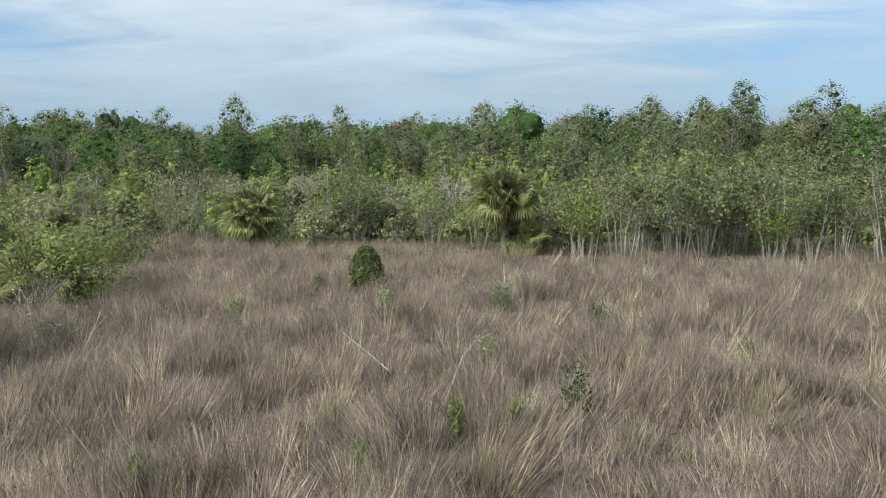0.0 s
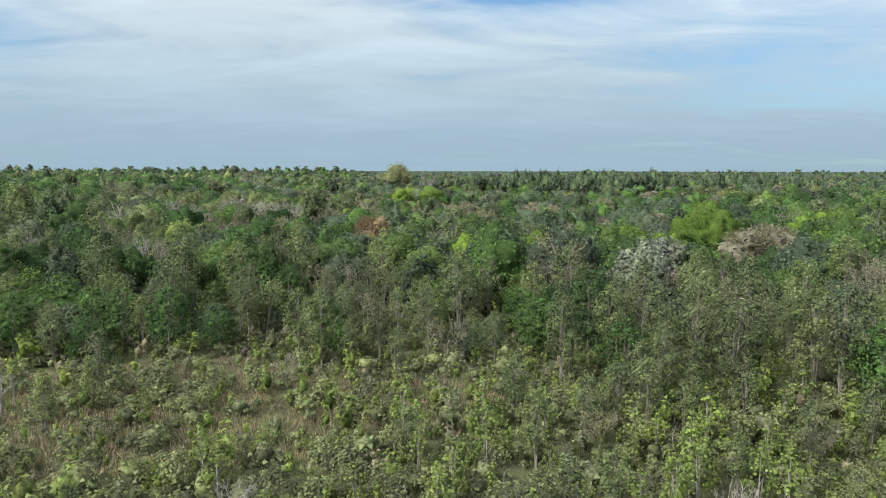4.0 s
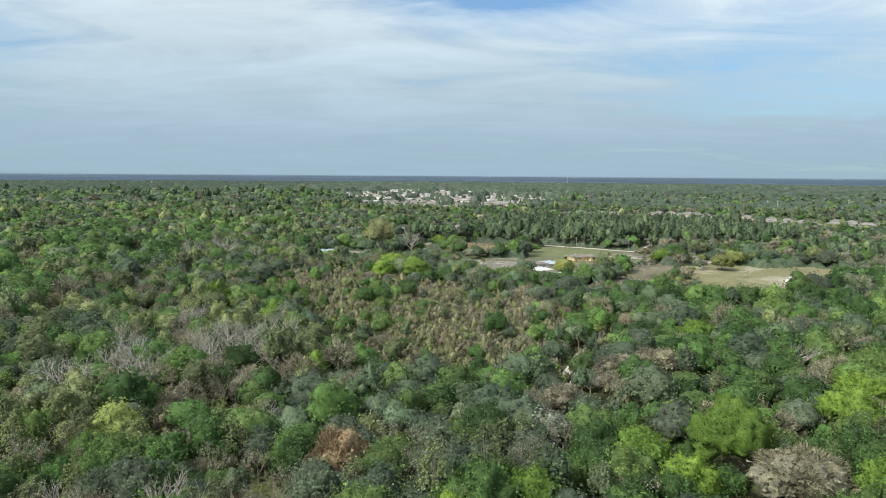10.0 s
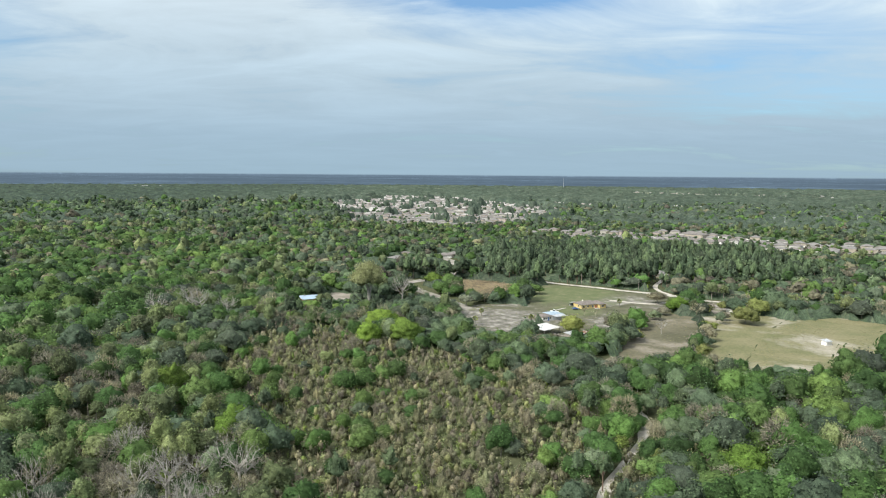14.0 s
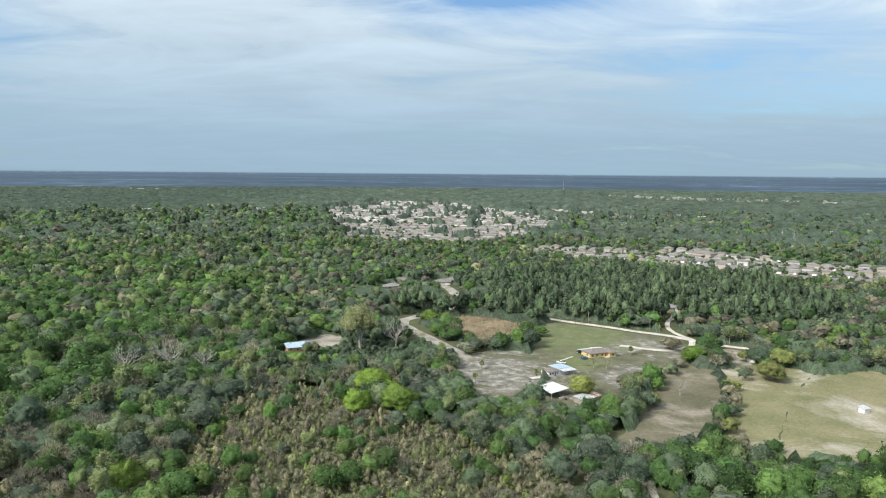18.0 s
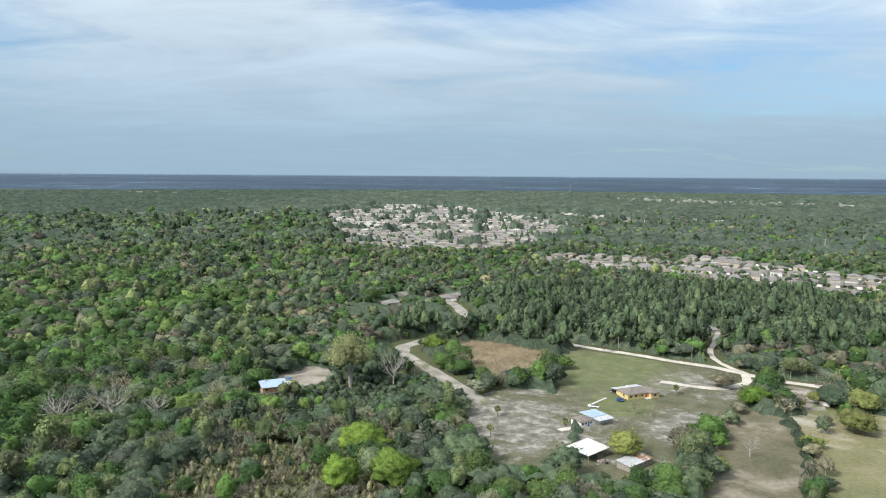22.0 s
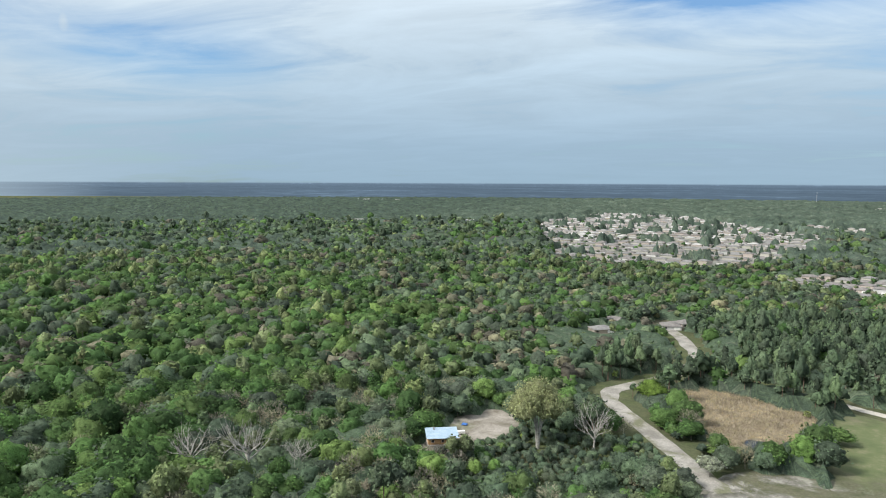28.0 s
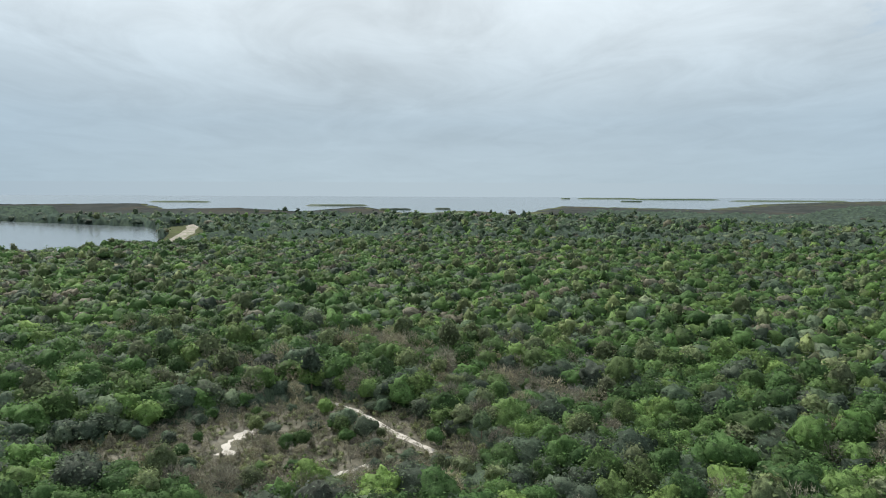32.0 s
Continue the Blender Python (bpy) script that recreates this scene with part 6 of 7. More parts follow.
juniper(-4.9, 29.2)
bush(-14.7, 27.4, 3.3, 2.7, 3000, 0.13, LEAF["lime"], "yellow-green leafy bush in a thicket", 41)
bush(-21.0, 31.5, 3.6, 3.3, 2200, 0.16, LEAF["shrub"], "grey-green bush with dry branches", 42)
bush(-18.0, 35.5, 3.2, 2.6, 2000, 0.16, LEAF["shrub"], "grey-green thicket beside palms", 43)
bush(-14.5, 24.0, 2.6, 1.9, 500, 0.06, M_TWIG, "leafless grey brush in the shade of palms", 44)
bush(-26.0, 37.0, 3.6, 2.8, 2000, 0.16, LEAF["shrub"], "olive green marsh bush", 45)
bush(-13.6, 18.6, 2.3, 1.5, 420, 0.06, M_TWIG, "dead grey brush under palms at the meadow edge", 47)
bush(-11.8, 21.5, 2.0, 1.4, 300, 0.06, M_TWIG, "low dead grey brush in the grass", 46)
for i, (x, y, rx, rz, m, lb) in enumerate(((1.1, 15.6, 0.55, 1.15, "maple", "small green leafy plant in the grass"), (0.2, 15.2, 0.5, 0.8, "lime", "yellow-green leafy plant in dry grass"), (-0.9, 14.9, 0.22, 0.8, "lime", "bright yellow-green seedling in dry grass"),
                                           (3.0, 24.5, 0.7, 0.6, "maple", "low green shrublet in dry grass"), (0.0, 26.0, 0.5, 1.0, "maple", "upright green shrublet in the meadow"), (-3.6, 24.5, 0.45, 1.5, "shrub", "tall thin green weed in the meadow"),
                                           (-0.4, 20.0, 0.6, 0.7, "shrub", "greyish green weed in the meadow"), (5.4, 19.5, 0.4, 0.5, "lime", "small yellow-green weed in dry grass"), (5.9, 20.5, 0.35, 0.5, "maple", "small green weed in dry grass"), (-2.3, 13.7, 0.3, 0.5, "lime", "small yellow-green weed in dry grass"),
                                           (-5.6, 13.0, 0.5, 0.45, "lime", "low yellow-green weed in dry grass"), (-11.5, 40.0, 0.6, 1.3, "pine", "young green pine seedling in the meadow"), (-8.0, 24.0, 0.5, 0.9, "shrub", "thin green weed in tall grass"), (-7.0, 30.0, 0.5, 0.6, "maple", "low green weed near the juniper"))):
    bush(x, y, rx * 0.9, rz, 420, 0.065, LEAF[m], lb, 60 + i, "weed")


def dead_branch(x, y, length, az, label, seed):
    r = np.random.default_rng(seed)
    ob = empty("dead_branch", label, "branch", at=pose(x, y, float(lie(x, y)), 0, 0, az))
    segs = [tube([(0, 0, 0.1), (length * 0.5, 0.1, 0.65), (length, 0, 1.0)], [0.018, 0.013, 0.005], 5)]
    for i in range(5):
        s = length * r.uniform(0.25, 0.9)
        segs.append(tube([(s, 0.05, 0.1 + 0.9 * s / length), (s + 0.4, r.uniform(-0.5, 0.5), 0.5 + 0.8 * s / length)], [0.008, 0.003], 4))
    v, f = join(segs)
    child("wood", mesh_of("wood", v, f, [M_WHITE_BARK]), ob)


dead_branch(-2.2, 18.0, 2.4, 140, "bleached dead branch lying on the dry grass", 1)
dead_branch(-1.2, 17.2, 2.2, 70, "bleached dead sapling standing in the grass", 2)
dead_branch(6.5, 14.5, 1.4, 30, "grey dead twigs in the dry grass", 3)
for i, (x, y) in enumerate(((-9.4, 19.0), (-10.3, 19.6), (-8.3, 20.5), (-12.5, 16.5))):
    dead_branch(x, y, 0.7, 60 * i, "short pale dead stalk in the meadow", 10 + i)

# ---- the homestead ----
M_YELLOW = paint("yellow_stucco", (0.58, 0.45, 0.20), 0.85)
M_SHINGLE = surface("brown_shingles", (0.135, 0.12, 0.11), (0.20, 0.18, 0.165), 0.8, 0.9, 6, 0.4)
M_METAL = surface("grey_sheet_metal", (0.42, 0.44, 0.46), (0.58, 0.60, 0.62), 0.6, 0.5, 5, 0.15, None, 0.3)
M_WHITE_METAL = surface("white_sheet_metal", (0.52, 0.53, 0.53), (0.62, 0.63, 0.63), 0.5, 0.55, 4, 0.15, (0.55, 0.52, 0.48), 0.1)
M_BLUE_METAL = surface("blue_white_metal_roof", (0.27, 0.37, 0.46), (0.36, 0.46, 0.55), 0.5, 0.5, 4, 0.12, None, 0.1)
M_RUST = surface("rusty_sheet_metal", (0.17, 0.085, 0.05), (0.28, 0.16, 0.10), 0.8, 0.85, 5, 0.3, (0.40, 0.40, 0.40))
M_WHITE = paint("white_paint", (0.74, 0.73, 0.70), 0.6)
M_GLASS = paint("dark_window_glass", (0.03, 0.035, 0.04), 0.12, 0.0, 0.1, 1.5, 0.6)
M_WOOD = surface("tan_wood_siding", (0.34, 0.20, 0.10), (0.46, 0.29, 0.15), 1.2, 0.8, 8, 0.3)
M_GREYWOOD = surface("weathered_wood", (0.20, 0.18, 0.16), (0.30, 0.28, 0.25), 1.2, 0.9, 8, 0.4)
M_CONCRETE = surface("concrete", (0.42, 0.40, 0.37), (0.56, 0.54, 0.50), 0.4, 0.9, 4, 0.2)
M_BLACK = paint("black_car_paint", (0.012, 0.013, 0.016), 0.25, 0.0, 0.1, 1.5, 0.6)
M_CARWHITE = paint("white_car_paint", (0.75, 0.75, 0.75), 0.3, 0.0, 0.04, 1.5, 0.6)
M_TYRE = paint("tyre_rubber", (0.02, 0.02, 0.02), 0.9)
M_NET = paint("trampoline_mat", (0.015, 0.015, 0.018), 0.8)
M_BLUE = paint("blue_plastic", (0.04, 0.14, 0.42), 0.6)
M_RED = paint("red_cloth", (0.45, 0.05, 0.03), 0.8)


def wall_window(parent, x, y, z, w, h, axis):
    """A framed pane set proud on a wall; axis x or y is the wall's normal."""
    t = 0.06
    for nm, mat, g, dp in (("window_frame", M_WHITE, 0.08, 0.05), ("window_pane", M_GLASS, 0.0, t)):
        if axis == "y":
            bm = box_bm(x - w / 2 - g, y - dp, z - h / 2 - g, x + w / 2 + g, y + dp, z + h / 2 + g)
        else:
            bm = box_bm(x - dp, y - w / 2 - g, z - h / 2 - g, x + dp, y + w / 2 + g, z + h / 2 + g)
        part(nm, bm, mat, parent)


def yellow_house():
    ob = empty("house", "yellow stucco bungalow with a brown shingle hip roof", "house", at=pose(96.5, 582, 0.07, 0, 0, 22))
    part("wall", box_bm(-8.5, -5.0, 0, 4.5, 5.0, 2.8), M_YELLOW, ob, "yellow stucco walls")
    part("wing", box_bm(4.5, -6.8, 0, 9.5, 4.0, 2.8), M_YELLOW, ob, "yellow stucco wing")
    part("roof", hip_bm(-8.5, -5.0, 6.5, 5.0, 2.82, 1.9, 0.6), M_SHINGLE, ob)
    part("wing_roof", hip_bm(4.5, -6.8, 9.5, 4.0, 2.84, 1.3, 0.6), M_SHINGLE, ob)
    part("lean_to", box_bm(-7.0, 5.0, 0, 3.0, 8.0, 2.3), M_GREYWOOD, ob, "grey lean-to behind the house")
    part("lean_to_roof", pitch_bm(-8.5, 5.0, 0.5, 9.5, 2.75, 2.2), M_METAL, ob)
    part("back_roof", pitch_bm(1.2, 5.2, 7.5, 10.0, 2.7, 2.25), M_METAL, ob)
    part("chimney", box_bm(-1.5, 5.2, 2.4, -0.9, 5.8, 4.0, 0.03), M_WHITE, ob)
    for x in (-6.8, -3.6, 0.2):
        wall_window(ob, x, -5.0, 1.5, 1.2, 1.1, "y")
    wall_window(ob, 7.0, -6.8, 1.5, 1.5, 1.1, "y")
    wall_window(ob, 9.5, -2.5, 1.5, 1.2, 1.1, "x")
    wall_window(ob, 9.5, 1.5, 1.5, 1.2, 1.1, "x")
    wall_window(ob, -8.5, -1.5, 1.5, 1.2, 1.1, "x")
    part("door", box_bm(2.3, -5.06, 0.1, 3.3, -4.94, 2.15), M_RED, ob, "dark red front door")
    part("step", box_bm(1.4, -7.4, 0, 4.4, -5.0, 0.14), M_CONCRETE, ob)


def grey_house():
    ob = empty("house", "white house with grey shingle and blue sheet-metal roofs", "house", at=pose(64.5, 540, 0.07, 0, 0, 30))
    part("wall", box_bm(-8.5, -3.4, 0, -0.5, 3.4, 2.6), M_WHITE, ob, "white painted walls")
    part("roof", hip_bm(-8.5, -3.4, -0.5, 3.4, 2.62, 1.4, 0.5), M_SHINGLE, ob)
    part("annex_wall", box_bm(-0.5, -4.0, 0, 8.0, 4.4, 2.5), M_METAL, ob)
    part("annex_roof", pitch_bm(-0.5, -1.6, 8.4, 6.5, 3.0, 3.0), M_BLUE_METAL, ob, "blue sheet-metal roof")
    part("patio_roof", pitch_bm(0.3, -6.0, 8.8, -1.7, 2.5, 2.85), M_METAL, ob)
    for x in (-7.2, -5.4, -2.4):
        wall_window(ob, x, -3.4, 1.45, 1.0, 0.9, "y")
    wall_window(ob, -8.5, 0.5, 1.45, 1.0, 0.9, "x")
    part("door", box_bm(-4.2, -3.46, 0.05, -3.3, -3.34, 2.05), M_BLUE, ob, "blue door")
    for x in (0.6, 4.4, 8.5):
        part("post", box_bm(x - 0.07, -5.9, 0, x + 0.07, -5.76, 2.45), M_GREYWOOD, ob)
    slab = empty("concrete_slab", "pale concrete slab in the sandy yard", "slab", at=pose(52.0, 531, 0.12, 0, 0, 30))
    part("slab", box_bm(-4, -1.6, 0, 3, 1.6, 0.12, 0.02), M_CONCRETE, slab)


def carport():
    ob = empty("carport", "open carport with a white sheet-metal roof on posts", "carport", at=pose(56.0, 500.5, 0.1, 0, 0, 42))
    part("roof", pitch_bm(-7.0, -5.5, 7.0, 5.5, 3.2, 3.9, 0.2), M_WHITE_METAL, ob, "white sheet-metal roof")
    for x in (-6.6, 0, 6.6):
        for y, h in ((-5.2, 3.2), (5.2, 3.85)):
            part("post", box_bm(x - 0.08, y - 0.08, 0, x + 0.08, y + 0.08, h), M_GREYWOOD, ob)
    for i in range(6):
        part("seam", pitch_bm(-7 + 2.33 * (i + 0.5), -5.6, -6.94 + 2.33 * (i + 0.5), 5.6, 3.33, 4.03, 0.0, 0.03), M_METAL, ob)
    junk = empty("scrap_pile", "dark heap of scrap beneath the carport roof", "scrap", at=pose(61.0, 493.5, 0.1))
    r = np.random.default_rng(3)
    for i in range(9):
        a, b = r.uniform(-2, 2, 2)
        w = r.uniform(0.3, 0.9)
        part("scrap", box_bm(a - w, b - w * 0.6, 0, a + w, b + w * 0.6, r.uniform(0.4, 1.1), 0.05), (M_GREYWOOD, M_RUST, M_TYRE)[i % 3], junk)


def rusty_shed():
    ob = empty("shed", "low shed with a rust-streaked sheet-metal roof", "shed", at=pose(72.5, 490.5, 0.1, 0, 0, 40))
    part("wall", box_bm(-7, -3.2, 0, 7, 3.2, 2.3), M_GREYWOOD, ob)
    part("roof", pitch_bm(-7, -3.2, 1.5, 3.2, 2.4, 2.9), M_METAL, ob, "grey metal roof")
    part("rusty_roof", pitch_bm(2.0, -3.2, 7.2, 3.2, 2.36, 2.86), M_RUST, ob, "rusty brown metal roof")


def stilt_house():
    ob = empty("stilt_house", "tan wooden house on stilts under a pale blue metal roof", "house", at=pose(-92.5, 577, 0.1, 0, 0, 24))
    part("floor_deck", box_bm(-6.5, -5.5, 2.6, 6.5, 5.0, 2.85), M_GREYWOOD, ob)
    part("wall", box_bm(-6.0, -4.6, 2.85, 6.0, 4.6, 5.6), M_WOOD, ob, "tan wooden siding")
    part("roof", pitch_bm(-6.5, -5.4, 6.5, 5.2, 5.65, 6.5, 0.3), M_BLUE_METAL, ob, "pale blue metal roof")
    for x in (-6.0, -2, 2, 6.0):
        for y in (-5.0, 0, 4.6):
            part("stilt", box_bm(x - 0.12, y - 0.12, 0, x + 0.12, y + 0.12, 2.6), M_GREYWOOD, ob)
    for i in range(7):
        part("board", box_bm(-6.05, -4.66, 2.95 + i * 0.37, 6.05, -4.6, 3.25 + i * 0.37), M_WOOD, ob)
        part("board", box_bm(6.0, -4.6, 2.95 + i * 0.37, 6.06, 4.6, 3.25 + i * 0.37), M_WOOD, ob)
    for x in (-4.2, 0.0, 4.0):
        wall_window(ob, x, -4.68, 4.3, 1.1, 1.0, "y")
    part("lower_room", box_bm(-3.5, -3.5, 0, 3.5, 3.5, 2.6), M_WHITE, ob, "white walls beneath the deck")
    part("chimney", box_bm(-3.3, 3.0, 5.8, -2.7, 3.6, 7.5, 0.03), M_GREYWOOD, ob)


def car(x, y, az, mat, label, pickup=False):
    ob = empty("pickup_truck" if pickup else "car", label, "car", at=pose(x, y, 0.1, 0, 0, az))
    l, w = (5.6, 1.9) if pickup else (4.8, 1.85)
    part("body", box_bm(-l / 2, -w / 2, 0.35, l / 2, w / 2, 1.0, 0.12), mat, ob)
    bm = box_bm(-0.6 if pickup else -l / 2 + 0.3, -w / 2 + 0.1, 0.98, 1.2 if pickup else l / 2 - 1.3, w / 2 - 0.1, 1.7, 0.12)
    for v in bm.verts:
        if v.co.z > 1.4:
            v.co.x *= 0.86
    part("cabin", bm, M_GLASS, ob)
    part("cabin_roof", box_bm(-0.4 if pickup else -l / 2 + 0.6, -w / 2 + 0.2, 1.69, 0.9 if pickup else l / 2 - 1.6, w / 2 - 0.2, 1.76, 0.03), mat, ob)
    if pickup:
        part("cargo_bed", box_bm(-l / 2 + 0.12, -w / 2 + 0.12, 0.98, -0.75, w / 2 - 0.12, 1.02), M_TYRE, ob)
    for sx in (-l * 0.32, l * 0.32):
        for sy in (-w / 2, w / 2):
            v, f = tube([(sx, sy - 0.11, 0.34), (sx, sy + 0.11, 0.34)], [0.34, 0.34], 12)
            wh = child("wheel", mesh_of("tyre", v, f, [M_TYRE]), ob)
            bm = bmesh.new()
            bmesh.ops.create_cone(bm, cap_ends=True, segments=12, radius1=0.33, radius2=0.33, depth=0.2, matrix=Matrix.Translation((sx, sy, 0.34)) @ Matrix.Rotation(math.pi / 2, 4, "X"))
            part("rim", bm, M_METAL, wh)


def trampoline(x, y):
    ob = empty("trampoline", "round black trampoline with a blue rim on the lawn", "trampoline", at=pose(x, y, 0.08))
    bm = bmesh.new()
    bmesh.ops.create_cone(bm, cap_ends=True, segments=28, radius1=1.9, radius2=1.9, depth=0.04, matrix=Matrix.Translation((0, 0, 0.85)))
    part("mat", bm, M_NET, ob)
    a = np.linspace(0, 2 * np.pi, 29)
    v, f = tube([(2.05 * math.cos(u), 2.05 * math.sin(u), 0.87) for u in a], [0.14] * 29, 6)
    child("rim", mesh_of("rim", v, f, [M_BLUE]), ob)
    for i in range(6):
        u = i * math.pi / 3
        v, f = tube([(2.05 * math.cos(u), 2.05 * math.sin(u), 0), (2.05 * math.cos(u), 2.05 * math.sin(u), 2.4)], [0.03, 0.03], 5)
        child("leg", mesh_of("leg", v, f, [M_METAL]), ob)
    v, f = tube([(2.0 * math.cos(u), 2.0 * math.sin(u), 2.38) for u in a], [0.03] * 29, 4)
    child("net_ring", mesh_of("net_ring", v, f, [M_NET]), ob)


yellow_house()
grey_house()
carport()
rusty_shed()
stilt_house()
car(86.5, 587.0, 150, M_BLACK, "black car parked beside the yellow house")
car(70.5, 562.0, 168, M_CARWHITE, "white pickup truck parked behind the grey house", True)
trampoline(86.0, 572.5)
for (x0, y0), (x1, y1), lb in (((70, 566), (80, 577), "long white boardwalk lying across the yard"),):
    d = Vector((x1 - x0, y1 - y0, 0))
    ob = empty("board_walk", lb, "fence", at=pose(x0, y0, 0.1, 0, 0, math.degrees(math.atan2(d.y, d.x))))
    part("deck", box_bm(0, -0.5, 0, d.length, 0.5, 0.22, 0.02), M_CONCRETE, ob)
shed = empty("small_shed", "small white garden shed with a grey roof in a field", "shed", at=pose(203.5, 477, 0.08, 0, 0, 25))
part("wall", box_bm(-2, -1.5, 0, 2, 1.5, 2.2), M_WHITE, shed)
part("roof", pitch_bm(-2, -1.5, 2, 1.5, 2.2, 2.7), M_METAL, shed)
shed = empty("small_shed", "small white shed among bushes beside the road", "shed", at=pose(188, 569, 0.08, 0, 0, -30))
part("wall", box_bm(-2.4, -1.6, 0, 2.4, 1.6, 2.2), M_WHITE, shed)
part("roof", pitch_bm(-2.4, -1.6, 2.4, 1.6, 2.2, 2.7), M_METAL, shed)
tarp = empty("tarpaulin", "bright blue tarpaulin heap in a sandy yard", "tarpaulin", at=pose(-91, 606, 0.1))
part("sheet", box_bm(-1.3, -1, 0, 1.3, 1, 0.9, 0.3), M_BLUE, tarp)
trl = empty("utility_trailer", "small white trailer in the sandy yard", "trailer", at=pose(-89, 594, 0.1, 0, 0, 30))
part("box", box_bm(-1.6, -0.9, 0.5, 1.6, 0.9, 1.7, 0.05), M_WHITE, trl)
part("wheel", box_bm(-0.3, -1.0, 0, 0.3, 1.0, 0.6, 0.1), M_TYRE, trl)


def pond(x, y, rx, ry, label):
    pts = [(x + rx * math.cos(u) * (1 + 0.2 * math.sin(3 * u)), y + ry * math.sin(u) * (1 + 0.2 * math.cos(2 * u))) for u in np.linspace(0, 2 * math.pi, 18)[:-1]]
    patch("water_pool", pts, M_POND, 0.14, label, "water", 3, 0.5)


pond(34, 621, 5.5, 7.0, "dark pool of open water among reeds")
pond(10, 656, 3.5, 5.0, "small dark pool at the edge of reeds")

# bushes and garden trees round the homestead
_g = np.random.default_rng(55)


def garden_tree(kind, x, y, h, rad, label, n=900, size=0.5, name="tree", bark=M_BARK, leaf=None):
    r = np.random.default_rng(int(abs(x) * 7 + y))
    k = KIND[kind]
    lumps = int(np.clip(rad * 3.2, 11, 32))
    v, f, c, ls = dome(kind, n // 2, size / (h / k["h"]), r, 4 if rad > 3.6 else 3, lumps, -0.6)
    sc = np.array([rad / k["r"], rad / k["r"], h / k["h"]])
    ob = empty(name, label, "tree", at=pose(x, y, float(lie(x, y))))
    tv, tf = stems(kind, c, ls, r, 9)
    child("trunk", mesh_of("trunk", tv * sc, tf, [bark], flat=False), ob)
    child("crown", mesh_of("crown", v * sc, f, [LEAF[leaf or kind]]), ob)
    return ob


def twig_tree(x, y, h, rad, label, n=3000, mat=None, bark=M_WHITE_BARK, name="bare_tree"):
    """A leafless dome: pale forked limbs within a mass of fine twigs."""
    r = np.random.default_rng(int(abs(x) * 7 + y))
    ob = empty(name, label, "tree", at=pose(x, y, float(lie(x, y))))
    sc = np.array([rad / 4.6, rad / 4.6, h / 9.6])
    v, f = bare_branches(8.8, 0.95, r, 9, 3, True, 1.1)
    child("trunk", mesh_of("trunk", v * sc, f, [bark]), ob)
    v, f, _, _ = dome("bare", 500, 0.5, r, 4, 26, -0.5)
    child("crown", mesh_of("crown", (v - (0, 0, 4.2)) * 0.84 * sc + (0, 0, 4.2 * sc[2]), f, [mat or M_TWIG]), ob)
    v, f = twigs("bare", n, 0.8, r, 0.05)
    tagged(child("twig_mass", mesh_of("twig_mass", v * sc, f, [mat or M_TWIG]), ob), kind="stuff")
    return ob


def pale_tree(x, y):
    """A tall tree of several white trunks below a thin pale crown."""
    r = np.random.default_rng(404)
    ob = empty("pale_tree", "tall pale spring-green tree with white forked trunks", "tree", at=pose(x, y, 0))
    for i in range(6):
        a = i * 2.4 + r.uniform(-0.3, 0.3)
        o = np.array([math.cos(a), math.sin(a), 0])
        q = r.uniform(0.7, 1.1)
        tr = [tube([o * 0.4 - (0, 0, 0.3), o * 1.0 * q + (0, 0, 7), o * 2.6 * q + (0, 0, 15), o * 4.6 * q + (0, 0, 24)], [0.42, 0.36, 0.24, 0.07], 6)]
        for k in range(4):
            z = r.uniform(9, 20)
            p = o * (0.5 + z * 0.15) * q + (0, 0, z)
            tr.append(tube([p, p + o * r.uniform(1, 3) + (r.normal() * 1.6, r.normal() * 1.6, r.uniform(3, 6))], [0.16, 0.04], 4))
        v, f = join(tr)
        child("trunk", mesh_of("trunk", v, f, [M_WHITE_BARK]), ob)
    v, f, _, _ = dome("maple", 6500, 0.30, r, 4, 34, -0.9, 0.25)
    child("crown", mesh_of("crown", v * (9.0 / 4.7, 9.0 / 4.7, 21.0 / 10.5) + (0, 0, 8.0), f, [LEAF["pale"]]), ob)


def hedge_row(pts, spacing, h, mats, label):
    p = np.array(pts, float)
    for a, b in zip(p, p[1:]):
        n = max(1, int(np.linalg.norm(b - a) / spacing))
        for i in range(n):
            q = a + (b - a) * (i + _g.uniform(0.2, 0.8)) / n
            kd = mats[_g.integers(len(mats))]
            garden_tree(kd, q[0] + _g.normal() * 0.8, q[1] + _g.normal() * 0.8, h * _g.uniform(0.75, 1.25), h * _g.uniform(0.5, 0.75), label, 380, 0.5, "bush")


for x, y, h, rad, kd, lf, lb in MARKS:
    if lf in ("grey", "rust"):
        twig_tree(x, y, h * 1.08, rad * 1.08, lb, 5200, LEAF[lf], M_BARK if lf == "rust" else M_WHITE_BARK)
    else:
        garden_tree(kd, x, y, h * 1.10, rad * 1.08, lb, 3200, 0.42, "tree", M_BARK, lf)
pale_tree(-54, 588)
for x, y, rad, h, kd, lf, lb in CLUMPS:
    if lf == "grey":
        twig_tree(x, y, h, rad, lb, 3400, LEAF[lf])
    else:
        garden_tree(kd, x, y, h, rad, lb, 2600 if rad > 6 else 1800, 0.42, "tree", M_BARK, lf)
for x, y, h in ((46, 277, 13), (36, 240, 12), (40, 215, 12), (-24, 225, 13), (-42, 226, 12), (12, 238, 11.5), (45, 296, 12), (-30, 292, 13), (-16, 300, 12)):
    garden_tree("pine", x, y, h, 3.2, "thin pine rising above the thicket", 700, 0.45, "pine_tree", M_PINE_BARK)
